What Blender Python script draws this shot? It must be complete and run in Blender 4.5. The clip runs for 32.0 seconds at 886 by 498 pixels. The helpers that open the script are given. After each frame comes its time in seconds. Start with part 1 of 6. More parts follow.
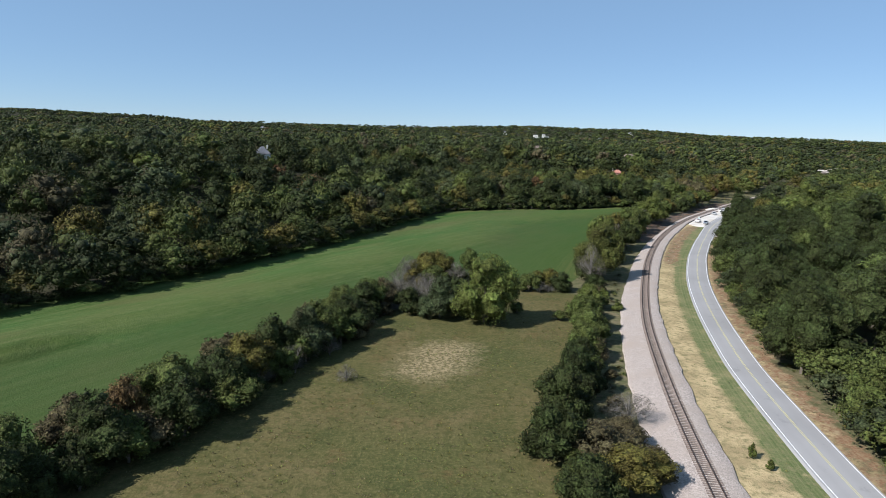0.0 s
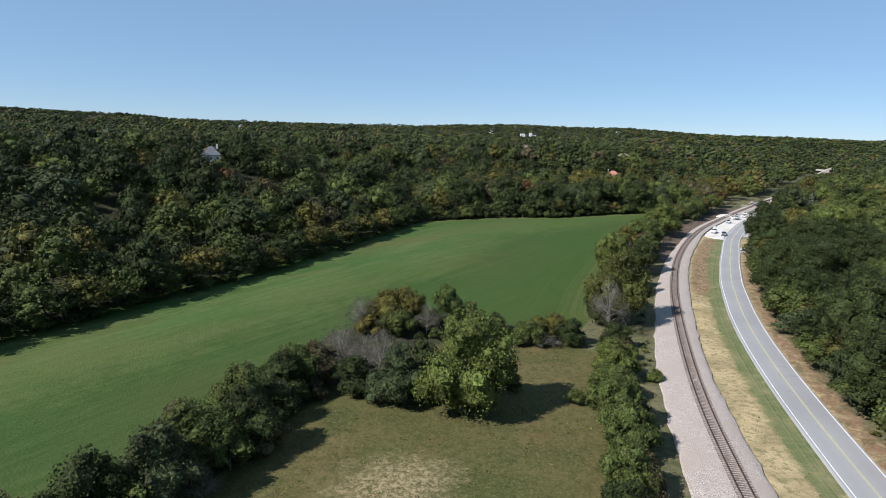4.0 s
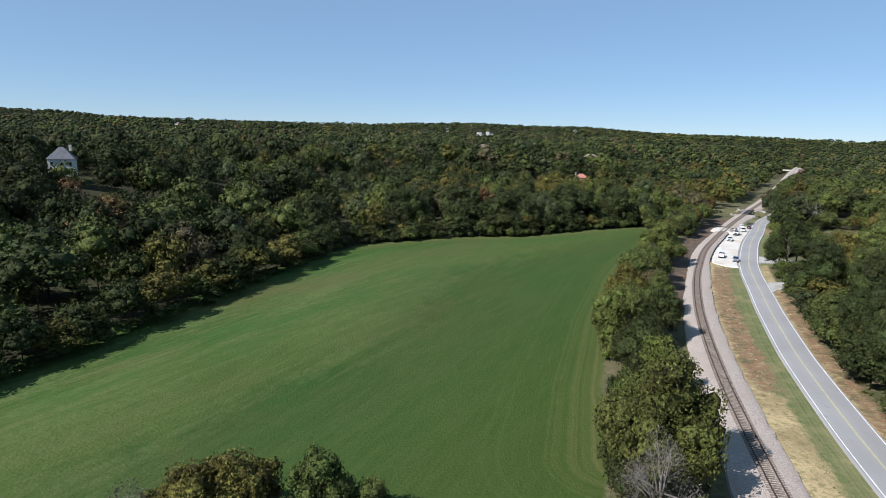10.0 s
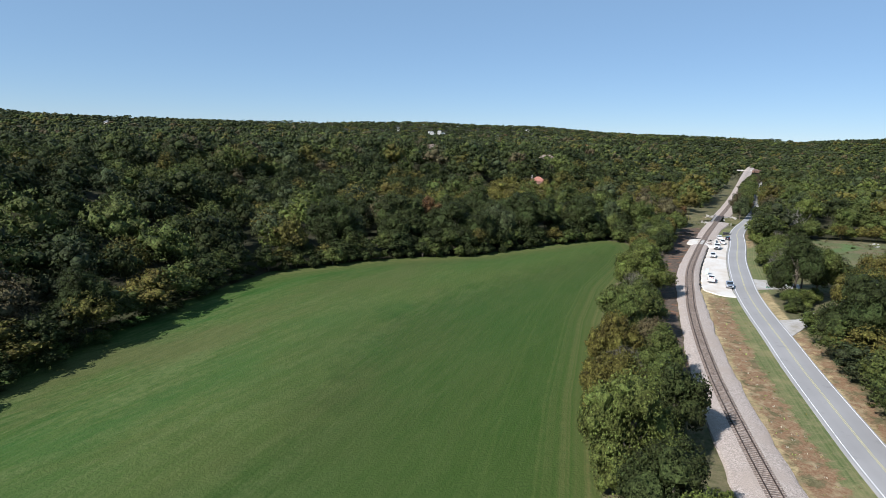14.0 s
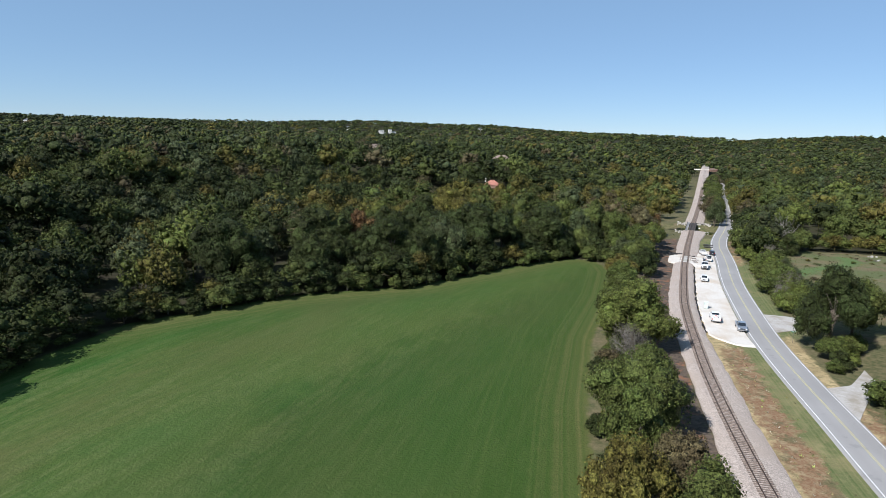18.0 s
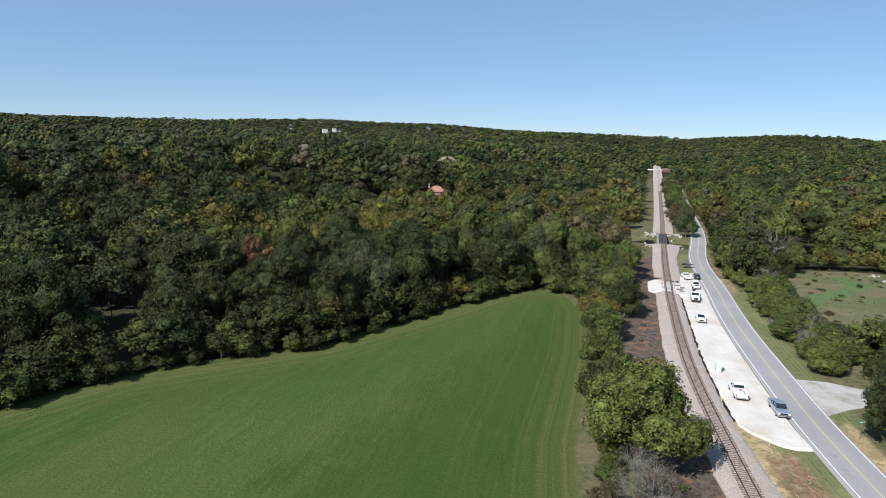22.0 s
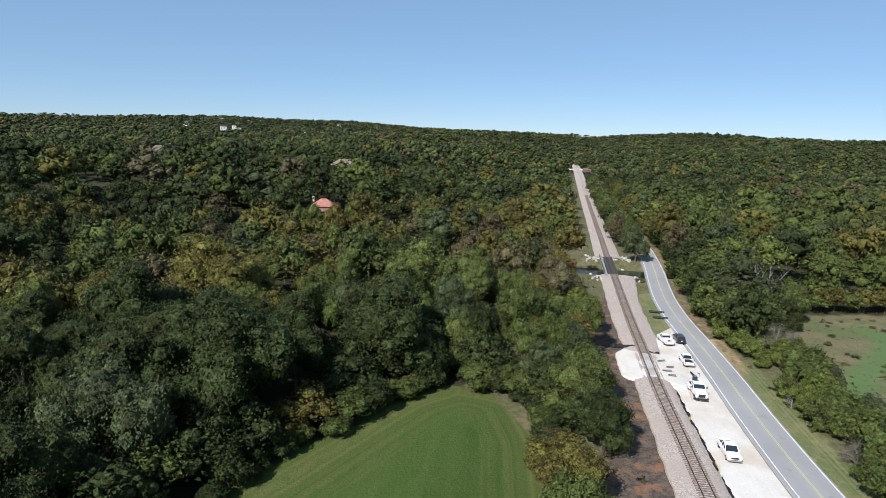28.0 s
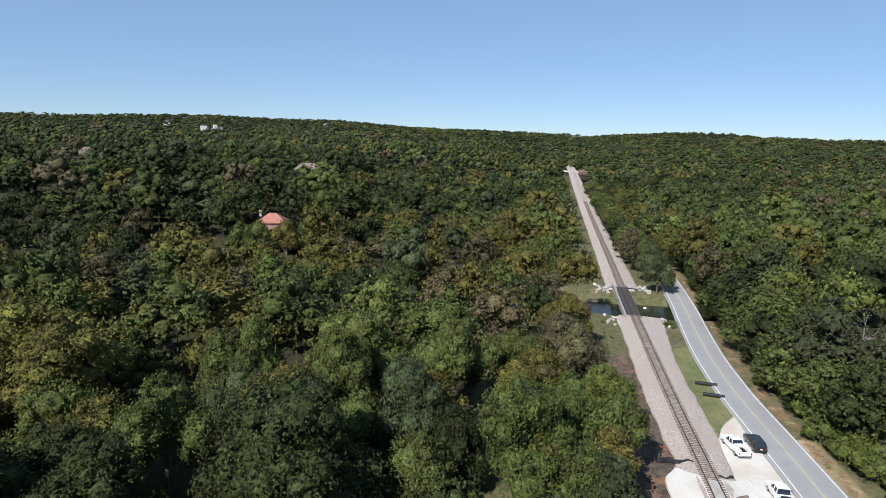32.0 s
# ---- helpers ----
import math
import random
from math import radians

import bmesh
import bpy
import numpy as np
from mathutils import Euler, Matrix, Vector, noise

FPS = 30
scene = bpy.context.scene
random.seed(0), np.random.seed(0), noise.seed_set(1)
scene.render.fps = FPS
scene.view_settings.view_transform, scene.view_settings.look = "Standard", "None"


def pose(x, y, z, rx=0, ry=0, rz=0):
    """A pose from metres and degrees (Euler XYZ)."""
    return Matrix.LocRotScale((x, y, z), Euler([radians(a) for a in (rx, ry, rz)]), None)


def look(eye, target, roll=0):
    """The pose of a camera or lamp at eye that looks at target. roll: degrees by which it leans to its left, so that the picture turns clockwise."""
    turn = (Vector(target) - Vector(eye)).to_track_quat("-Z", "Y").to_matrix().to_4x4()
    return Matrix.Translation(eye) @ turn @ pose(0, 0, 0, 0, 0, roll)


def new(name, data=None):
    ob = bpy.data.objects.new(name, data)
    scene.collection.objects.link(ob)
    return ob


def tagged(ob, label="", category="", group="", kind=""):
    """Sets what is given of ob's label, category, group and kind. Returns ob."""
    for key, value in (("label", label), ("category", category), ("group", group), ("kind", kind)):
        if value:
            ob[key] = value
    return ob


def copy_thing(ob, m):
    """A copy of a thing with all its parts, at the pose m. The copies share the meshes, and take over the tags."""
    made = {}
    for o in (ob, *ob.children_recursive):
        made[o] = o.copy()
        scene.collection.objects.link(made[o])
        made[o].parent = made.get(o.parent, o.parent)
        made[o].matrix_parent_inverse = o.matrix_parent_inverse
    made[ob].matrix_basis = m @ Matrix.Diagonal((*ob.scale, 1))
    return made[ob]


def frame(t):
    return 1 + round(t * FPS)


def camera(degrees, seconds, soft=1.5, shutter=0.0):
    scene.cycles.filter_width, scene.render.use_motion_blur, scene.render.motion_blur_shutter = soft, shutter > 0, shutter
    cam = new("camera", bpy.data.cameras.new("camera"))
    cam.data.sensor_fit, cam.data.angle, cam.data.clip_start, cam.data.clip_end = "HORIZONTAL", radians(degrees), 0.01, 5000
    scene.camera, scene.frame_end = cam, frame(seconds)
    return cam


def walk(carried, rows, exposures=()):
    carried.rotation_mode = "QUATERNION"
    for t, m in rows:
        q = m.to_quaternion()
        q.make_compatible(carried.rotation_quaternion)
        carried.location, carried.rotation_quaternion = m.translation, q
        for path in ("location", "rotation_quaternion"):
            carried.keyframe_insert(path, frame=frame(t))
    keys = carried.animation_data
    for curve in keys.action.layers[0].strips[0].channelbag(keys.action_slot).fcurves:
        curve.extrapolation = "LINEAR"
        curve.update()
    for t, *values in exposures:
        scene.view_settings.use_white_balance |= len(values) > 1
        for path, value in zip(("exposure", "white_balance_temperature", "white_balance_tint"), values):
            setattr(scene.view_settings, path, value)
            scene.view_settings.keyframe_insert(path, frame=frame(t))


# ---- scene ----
cam = camera(73.6, 32.0, soft=0.5)
METRES, EYE, TILT, LEAN, TURN = 390.0, 43.2, -10.6, -1.7, 0.0
ROWS = [
    (0.0, 0.0, 0.0, 0.0, 0.0, 0.0, -0.0),
    (0.5, 0.0014, 0.0151, 0.0026, -0.03, -0.01, 0.0),
    (1.0, 0.0027, 0.0304, 0.0054, -0.03, -0.03, -0.01),
    (1.5, 0.004, 0.0457, 0.0081, -0.08, -0.04, -0.02),
    (2.0, 0.0055, 0.0609, 0.011, -0.52, -0.07, 0.09),
    (2.5, 0.0067, 0.0762, 0.0138, -0.8, -0.08, 0.15),
    (3.0, 0.0082, 0.0915, 0.0166, -0.93, -0.09, 0.17),
    (3.5, 0.0099, 0.1067, 0.0193, -1.08, -0.1, 0.22),
    (5.5, 0.0166, 0.1668, 0.0299, -1.77, -0.12, 0.37),
    (6.0, 0.0187, 0.1821, 0.0328, -1.83, -0.14, 0.36),
    (6.5, 0.0211, 0.1972, 0.0356, -3.58, -0.17, 0.68),
    (7.0, 0.0235, 0.2123, 0.0383, -4.16, -0.19, 0.77),
    (7.5, 0.0261, 0.2274, 0.041, -4.39, -0.21, 0.83),
    (8.0, 0.0288, 0.2425, 0.0437, -4.54, -0.2, 0.82),
    (8.5, 0.0318, 0.2577, 0.0465, -4.63, -0.21, 0.86),
    (9.0, 0.0349, 0.2728, 0.0493, -4.73, -0.23, 0.86),
    (9.5, 0.0381, 0.2878, 0.0522, -4.8, -0.25, 0.9),
    (10.0, 0.0413, 0.3029, 0.0551, -5.27, -0.26, 0.99),
    (10.5, 0.0444, 0.3179, 0.0579, -5.41, -0.27, 1.0),
    (11.0, 0.0478, 0.3327, 0.0607, -5.51, -0.28, 1.02),
    (11.5, 0.0514, 0.3472, 0.0636, -7.58, -0.36, 1.38),
    (12.0, 0.055, 0.3618, 0.0664, -8.1, -0.39, 1.49),
    (12.5, 0.0588, 0.3763, 0.0691, -8.38, -0.39, 1.51),
    (13.0, 0.0629, 0.3908, 0.0718, -9.18, -0.41, 1.65),
    (13.5, 0.067, 0.4052, 0.0744, -9.5, -0.43, 1.69),
    (14.0, 0.0713, 0.4196, 0.077, -9.66, -0.44, 1.71),
    (14.5, 0.0758, 0.434, 0.0797, -9.77, -0.44, 1.73),
    (16.5, 0.0951, 0.4931, 0.0903, -13.21, -0.62, 2.45),
    (17.0, 0.1, 0.5081, 0.0931, -13.61, -0.65, 2.54),
    (17.5, 0.1054, 0.5228, 0.0958, -13.85, -0.66, 2.56),
    (18.0, 0.111, 0.5375, 0.0987, -13.99, -0.7, 2.62),
    (18.5, 0.1168, 0.5519, 0.1013, -14.61, -0.72, 2.71),
    (19.0, 0.1222, 0.5666, 0.1042, -16.54, -0.84, 3.04),
    (19.5, 0.1279, 0.581, 0.107, -17.2, -0.9, 3.16),
    (20.0, 0.1342, 0.5955, 0.1097, -17.62, -0.93, 3.23),
    (20.5, 0.1405, 0.6098, 0.1125, -17.88, -0.96, 3.28),
    (21.0, 0.1471, 0.6239, 0.1152, -18.14, -0.98, 3.35),
    (21.5, 0.1536, 0.638, 0.1179, -18.47, -1.02, 3.4),
    (22.0, 0.1601, 0.652, 0.1207, -18.72, -1.05, 3.46),
    (22.5, 0.1669, 0.6661, 0.1233, -18.9, -1.07, 3.48),
    (23.0, 0.1737, 0.6801, 0.1259, -19.04, -1.07, 3.5),
    (23.5, 0.1806, 0.6938, 0.1286, -19.81, -1.14, 3.63),
    (24.0, 0.1875, 0.7076, 0.1311, -21.69, -1.29, 3.94),
    (24.5, 0.1946, 0.7212, 0.1338, -22.69, -1.39, 4.11),
    (25.0, 0.2021, 0.7347, 0.1362, -23.33, -1.43, 4.22),
    (25.5, 0.2096, 0.7482, 0.1387, -23.97, -1.49, 4.32),
    (26.0, 0.2176, 0.7614, 0.1411, -24.55, -1.55, 4.41),
    (26.5, 0.2257, 0.7745, 0.1435, -25.11, -1.6, 4.5),
    (28.5, 0.2597, 0.8264, 0.1536, -26.91, -1.89, 4.83),
    (29.0, 0.2684, 0.8393, 0.1557, -27.06, -1.89, 4.86),
    (29.5, 0.2772, 0.852, 0.1582, -27.16, -1.92, 4.86),
    (30.0, 0.2859, 0.8649, 0.1604, -27.25, -1.93, 4.89),
    (30.5, 0.2947, 0.8777, 0.1628, -27.33, -1.95, 4.9),
    (31.0, 0.3033, 0.8905, 0.1652, -27.38, -1.96, 4.91),
    (31.5, 0.312, 0.9035, 0.1675, -27.42, -1.95, 4.9),
    (32.0, 0.3207, 0.9163, 0.17, -27.43, -1.96, 4.91),
]
walk(cam, [(t, pose(0, 0, EYE, TILT, LEAN, TURN) @ pose(METRES * x, METRES * y, METRES * z, 90 + pitch, roll, yaw)) for t, x, y, z, yaw, pitch, roll in ROWS],
     [(0.0, 0.76, 5950, 12.0), (32.0, 0.76, 5950, 12.0)])

# ---- world, sun ----
SUN_DIR = Vector((-0.675, -0.36, 0.643)).normalized()      # towards the sun
sun_elev = math.asin(SUN_DIR.z)
sun_rot = math.atan2(SUN_DIR.x, SUN_DIR.y)
world = bpy.data.worlds.new("sky")
scene.world = world
world.use_nodes = True
wn, wl = world.node_tree.nodes, world.node_tree.links
sky = wn.new("ShaderNodeTexSky")
sky.sky_type = 'NISHITA'
sky.sun_disc = False
sky.sun_elevation, sky.sun_rotation = sun_elev, sun_rot
sky.altitude, sky.air_density, sky.dust_density, sky.ozone_density = 1500, 0.85, 0.0, 2.6
sky_even = wn.new("ShaderNodeMix")       # constant pale blue mixed in to flatten the sky's gradient
sky_even.data_type = 'RGBA'
sky_even.inputs[0].default_value = 0.52
sky_even.inputs[7].default_value = (3.1, 4.85, 6.5, 1)
wl.new(sky.outputs[0], sky_even.inputs[6])
wl.new(sky_even.outputs[2], wn["Background"].inputs[0])
wn["Background"].inputs[1].default_value = 0.064
sun = new("sun", bpy.data.lights.new("sun", 'SUN'))
sun.data.energy, sun.data.angle, sun.data.color = 4.8, radians(0.53), (1.0, 0.94, 0.85)
sun.matrix_world = look(Vector(SUN_DIR) * 400, (0, 0, 0))


# ---- materials ----
def nodes_of(name):
    m = bpy.data.materials.new(name)
    m.use_nodes = True
    return m, m.node_tree.nodes, m.node_tree.links, m.node_tree.nodes["Principled BSDF"]


def mixed(n, l, fac, a, b):
    """A colour mix; fac, a, b are sockets or values."""
    mx = n.new("ShaderNodeMix")
    mx.data_type = 'RGBA'
    for sock, v in ((mx.inputs[0], fac), (mx.inputs[6], a), (mx.inputs[7], b)):
        if isinstance(v, bpy.types.NodeSocket):
            l.new(v, sock)
        elif isinstance(v, (tuple, list)):
            sock.default_value = (*v, 1) if len(v) == 3 else v
        else:
            sock.default_value = v
    return mx.outputs[2]


def maths(n, l, op, a, b=0.0, c=0.0, clamp=False):
    nd = n.new("ShaderNodeMath")
    nd.operation, nd.use_clamp = op, clamp
    for sock, v in zip(nd.inputs, (a, b, c)):
        if isinstance(v, bpy.types.NodeSocket):
            l.new(v, sock)
        else:
            sock.default_value = v
    return nd.outputs[0]


def noised(n, l, scale, detail=3.0, rough=0.55, coord=None, stretch=None, turn=0.0):
    """Noise in object metres; scale in waves a metre."""
    tc = n.new("ShaderNodeTexCoord")
    out = coord or tc.outputs["Object"]
    if stretch:
        mp = n.new("ShaderNodeMapping")
        mp.vector_type = 'TEXTURE'
        mp.inputs["Scale"].default_value = tuple(1 / s for s in stretch)
        mp.inputs["Rotation"].default_value = (0, 0, turn)
        l.new(out, mp.inputs[0])
        out = mp.outputs[0]
    nz = n.new("ShaderNodeTexNoise")
    nz.inputs["Scale"].default_value, nz.inputs["Detail"].default_value, nz.inputs["Roughness"].default_value = scale, detail, rough
    l.new(out, nz.inputs[0])
    return nz.outputs[0]


def ramped(n, l, fac, lo, hi):
    r = n.new("ShaderNodeMapRange")
    r.inputs[1].default_value, r.inputs[2].default_value = lo, hi
    l.new(fac, r.inputs[0])
    return r.outputs[0]


def bumped(n, l, bsdf, height, strength=0.3, distance=0.1):
    b = n.new("ShaderNodeBump")
    b.inputs["Strength"].default_value, b.inputs["Distance"].default_value = strength, distance
    l.new(height, b.inputs["Height"])
    l.new(b.outputs[0], bsdf.inputs["Normal"])


def plain(name, col, rough=0.6, metal=0.0, vary=0.15, scale=3.0, bump=0.1, col2=None, spec=0.5):
    m, n, l, p = nodes_of(name)
    nz = noised(n, l, scale, 4)
    col2 = col2 or tuple(c * (1 - 2 * vary) for c in col)
    l.new(mixed(n, l, ramped(n, l, nz, 0.35, 0.65), col2, col), p.inputs["Base Color"])
    p.inputs["Roughness"].default_value, p.inputs["Metallic"].default_value = rough, metal
    p.inputs["Specular IOR Level"].default_value = spec
    if bump:
        bumped(n, l, p, noised(n, l, scale * 6, 3), bump, 0.02)
    return m


def foliage(name, col, col2, by_tint=False, see=0.15):
    """Leaves: a dull green with a little light through them. by_tint: the tree's own hue is stored on its mesh."""
    m, n, l, p = nodes_of(name)
    geo, info = n.new("ShaderNodeNewGeometry"), n.new("ShaderNodeObjectInfo")
    if by_tint:
        at = n.new("ShaderNodeAttribute")
        at.attribute_name = "tint"
        base = at.outputs["Color"]
        k = 1.0
    else:
        base = mixed(n, l, info.outputs["Random"], col, col2)
        k = 5.0
    hsv = n.new("ShaderNodeHueSaturation")
    l.new(base, hsv.inputs["Color"])
    rnd = geo.outputs["Random Per Island"]
    patch = noised(n, l, 0.30 * k, 3)
    l.new(maths(n, l, 'MULTIPLY_ADD', patch, 0.06, maths(n, l, 'MULTIPLY_ADD', rnd, 0.02, 0.46)), hsv.inputs["Hue"])
    twig = ramped(n, l, noised(n, l, 1.7 * k, 3, 0.7), 0.30, 0.70)
    spread = 0.42 if by_tint else 0.80
    v = maths(n, l, 'MULTIPLY_ADD', rnd, spread, maths(n, l, 'MULTIPLY_ADD', ramped(n, l, patch, 0.34, 0.66), 0.42 if by_tint else 0.62, (0.50 if by_tint else 0.36) - 0.52 * spread))
    leaf = ramped(n, l, noised(n, l, 2.4 if by_tint else 20.0, 3, 0.8), 0.34, 0.66)
    v = maths(n, l, 'MULTIPLY_ADD', twig, 0.80, v)
    l.new(maths(n, l, 'MULTIPLY', v, maths(n, l, 'MULTIPLY_ADD', leaf, 1.42, 0.30)), hsv.inputs["Value"])
    p.inputs["Roughness"].default_value = 0.6
    p.inputs["Specular IOR Level"].default_value = 0.12
    l.new(hsv.outputs[0], p.inputs["Base Color"])
    bumped(n, l, p, noised(n, l, 1.3 if by_tint else 12.0, 4, 0.8), 0.7, 0.7)
    tr = n.new("ShaderNodeBsdfTranslucent")
    l.new(hsv.outputs[0], tr.inputs[0])
    ms = n.new("ShaderNodeMixShader")
    ms.inputs[0].default_value = see
    l.new(p.outputs[0], ms.inputs[1])
    l.new(tr.outputs[0], ms.inputs[2])
    l.new(ms.outputs[0], n["Material Output"].inputs[0])
    return m


M_STUFF = foliage("leaves_mixed", (0, 0, 0), (0, 0, 0), by_tint=True)
SPECIES = {
    # name: colour range
    "green": ((0.064, 0.081, 0.021), (0.074, 0.088, 0.024)),
    "dark": ((0.029, 0.039, 0.012), (0.037, 0.046, 0.014)),
    "olive": ((0.090, 0.085, 0.020), (0.100, 0.085, 0.022)),
    "blue": ((0.048, 0.062, 0.026), (0.058, 0.068, 0.029)),
    "bright": ((0.090, 0.108, 0.024), (0.084, 0.100, 0.026)),
    "brown": ((0.078, 0.068, 0.034), (0.088, 0.071, 0.036)),
    "grey": ((0.094, 0.087, 0.066), (0.100, 0.090, 0.069)),
    "rust": ((0.104, 0.060, 0.026), (0.098, 0.066, 0.028)),
    "oak": ((0.066, 0.072, 0.018), (0.070, 0.073, 0.018)),
}
LEAF = {k: foliage("leaves_" + k, a, b) for k, (a, b) in SPECIES.items()}
M_BARK = plain("bark", (0.16, 0.13, 0.10), 0.9, 0, 0.3, 4.0, 0.5)
M_DEAD = plain("dead_wood", (0.27, 0.25, 0.225), 0.85, 0, 0.2, 3.0, 0.3)
M_BARK_PALE = plain("bark_pale", (0.21, 0.188, 0.16), 0.8, 0, 0.3, 2.0, 0.3)


def asphalt():
    m, n, l, p = nodes_of("asphalt")
    long = noised(n, l, 0.06, 4)
    grain = noised(n, l, 9.0, 3)
    c = mixed(n, l, ramped(n, l, long, 0.35, 0.65), (0.240, 0.234, 0.230), (0.284, 0.277, 0.272))
    c = mixed(n, l, maths(n, l, 'MULTIPLY', grain, 0.3), c, (0.22, 0.22, 0.23))
    uv = n.new("ShaderNodeUVMap")
    sep = n.new("ShaderNodeSeparateXYZ")
    l.new(uv.outputs[0], sep.inputs[0])
    # wheel tracks polished darker along each lane
    w = maths(n, l, 'ABSOLUTE', maths(n, l, 'SINE', maths(n, l, 'MULTIPLY', sep.outputs[0], 2 * math.pi)))
    w = maths(n, l, 'MULTIPLY', maths(n, l, 'POWER', w, 4.0), 0.28)
    c = mixed(n, l, w, c, (0.218, 0.213, 0.211))
    cr = noised(n, l, 0.35, 5, 0.7, stretch=(1, 1, 1))
    c = mixed(n, l, maths(n, l, 'MULTIPLY', ramped(n, l, cr, 0.60, 0.66), 0.25), c, (0.12, 0.12, 0.125))
    l.new(c, p.inputs["Base Color"])
    p.inputs["Roughness"].default_value = 0.9
    p.inputs["Specular IOR Level"].default_value = 0.15
    bumped(n, l, p, grain, 0.15, 0.01)
    return m


def gravel(name, a, b, c3, scale=4.0, broad=0.12, bump=0.6, tracks=0.0):
    m, n, l, p = nodes_of(name)
    vo = n.new("ShaderNodeTexVoronoi")
    tc = n.new("ShaderNodeTexCoord")
    vo.inputs["Scale"].default_value = scale
    l.new(tc.outputs["Object"], vo.inputs[0])
    sepc = n.new("ShaderNodeSeparateColor")
    l.new(vo.outputs["Color"], sepc.inputs[0])
    c = mixed(n, l, sepc.outputs[0], a, b)
    c = mixed(n, l, ramped(n, l, noised(n, l, broad, 5, 0.6), 0.45, 0.66), c, c3)
    c = mixed(n, l, maths(n, l, 'MULTIPLY', ramped(n, l, noised(n, l, 1.2, 5, 0.7), 0.5, 0.75), 0.22), c, c3)
    worn = noised(n, l, 0.55, 5, 0.7, stretch=(1.0, 0.12, 1), turn=radians(-34))
    c = mixed(n, l, maths(n, l, 'MULTIPLY', ramped(n, l, worn, 0.50, 0.64), tracks), c, c3)
    l.new(c, p.inputs["Base Color"])
    p.inputs["Roughness"].default_value = 0.9
    bumped(n, l, p, vo.outputs["Distance"], bump, 0.08)
    return m


M_ROAD = asphalt()
M_WHITE = plain("line_white", (0.72, 0.72, 0.72), 0.7, 0, 0.15, 1.5, 0.05)
M_YELLOW = plain("line_yellow", (0.44, 0.41, 0.22), 0.7, 0, 0.25, 0.5, 0.05, (0.42, 0.38, 0.18))
M_BALLAST = gravel("ballast", (0.43, 0.368, 0.324), (0.22, 0.184, 0.160), (0.31, 0.256, 0.216), 6.5)
M_LOT = gravel("crushed_limestone", (0.545, 0.52, 0.48), (0.49, 0.46, 0.42), (0.43, 0.365, 0.295), 8.0, 0.11, 0.2, 0.35)
M_DRIVE = gravel("drive_gravel", (0.40, 0.385, 0.365), (0.33, 0.315, 0.30), (0.25, 0.225, 0.185), 6.0, 0.25, 0.3)
M_RAIL = plain("rail_steel", (0.085, 0.062, 0.052), 0.55, 0.4, 0.25, 2.0, 0.1)
M_TIE = plain("sleeper_wood", (0.21, 0.165, 0.138), 0.9, 0, 0.3, 2.5, 0.4)
M_TIE_NEW = plain("sleeper_creosote", (0.055, 0.047, 0.044), 0.8, 0, 0.3, 2.5, 0.3)


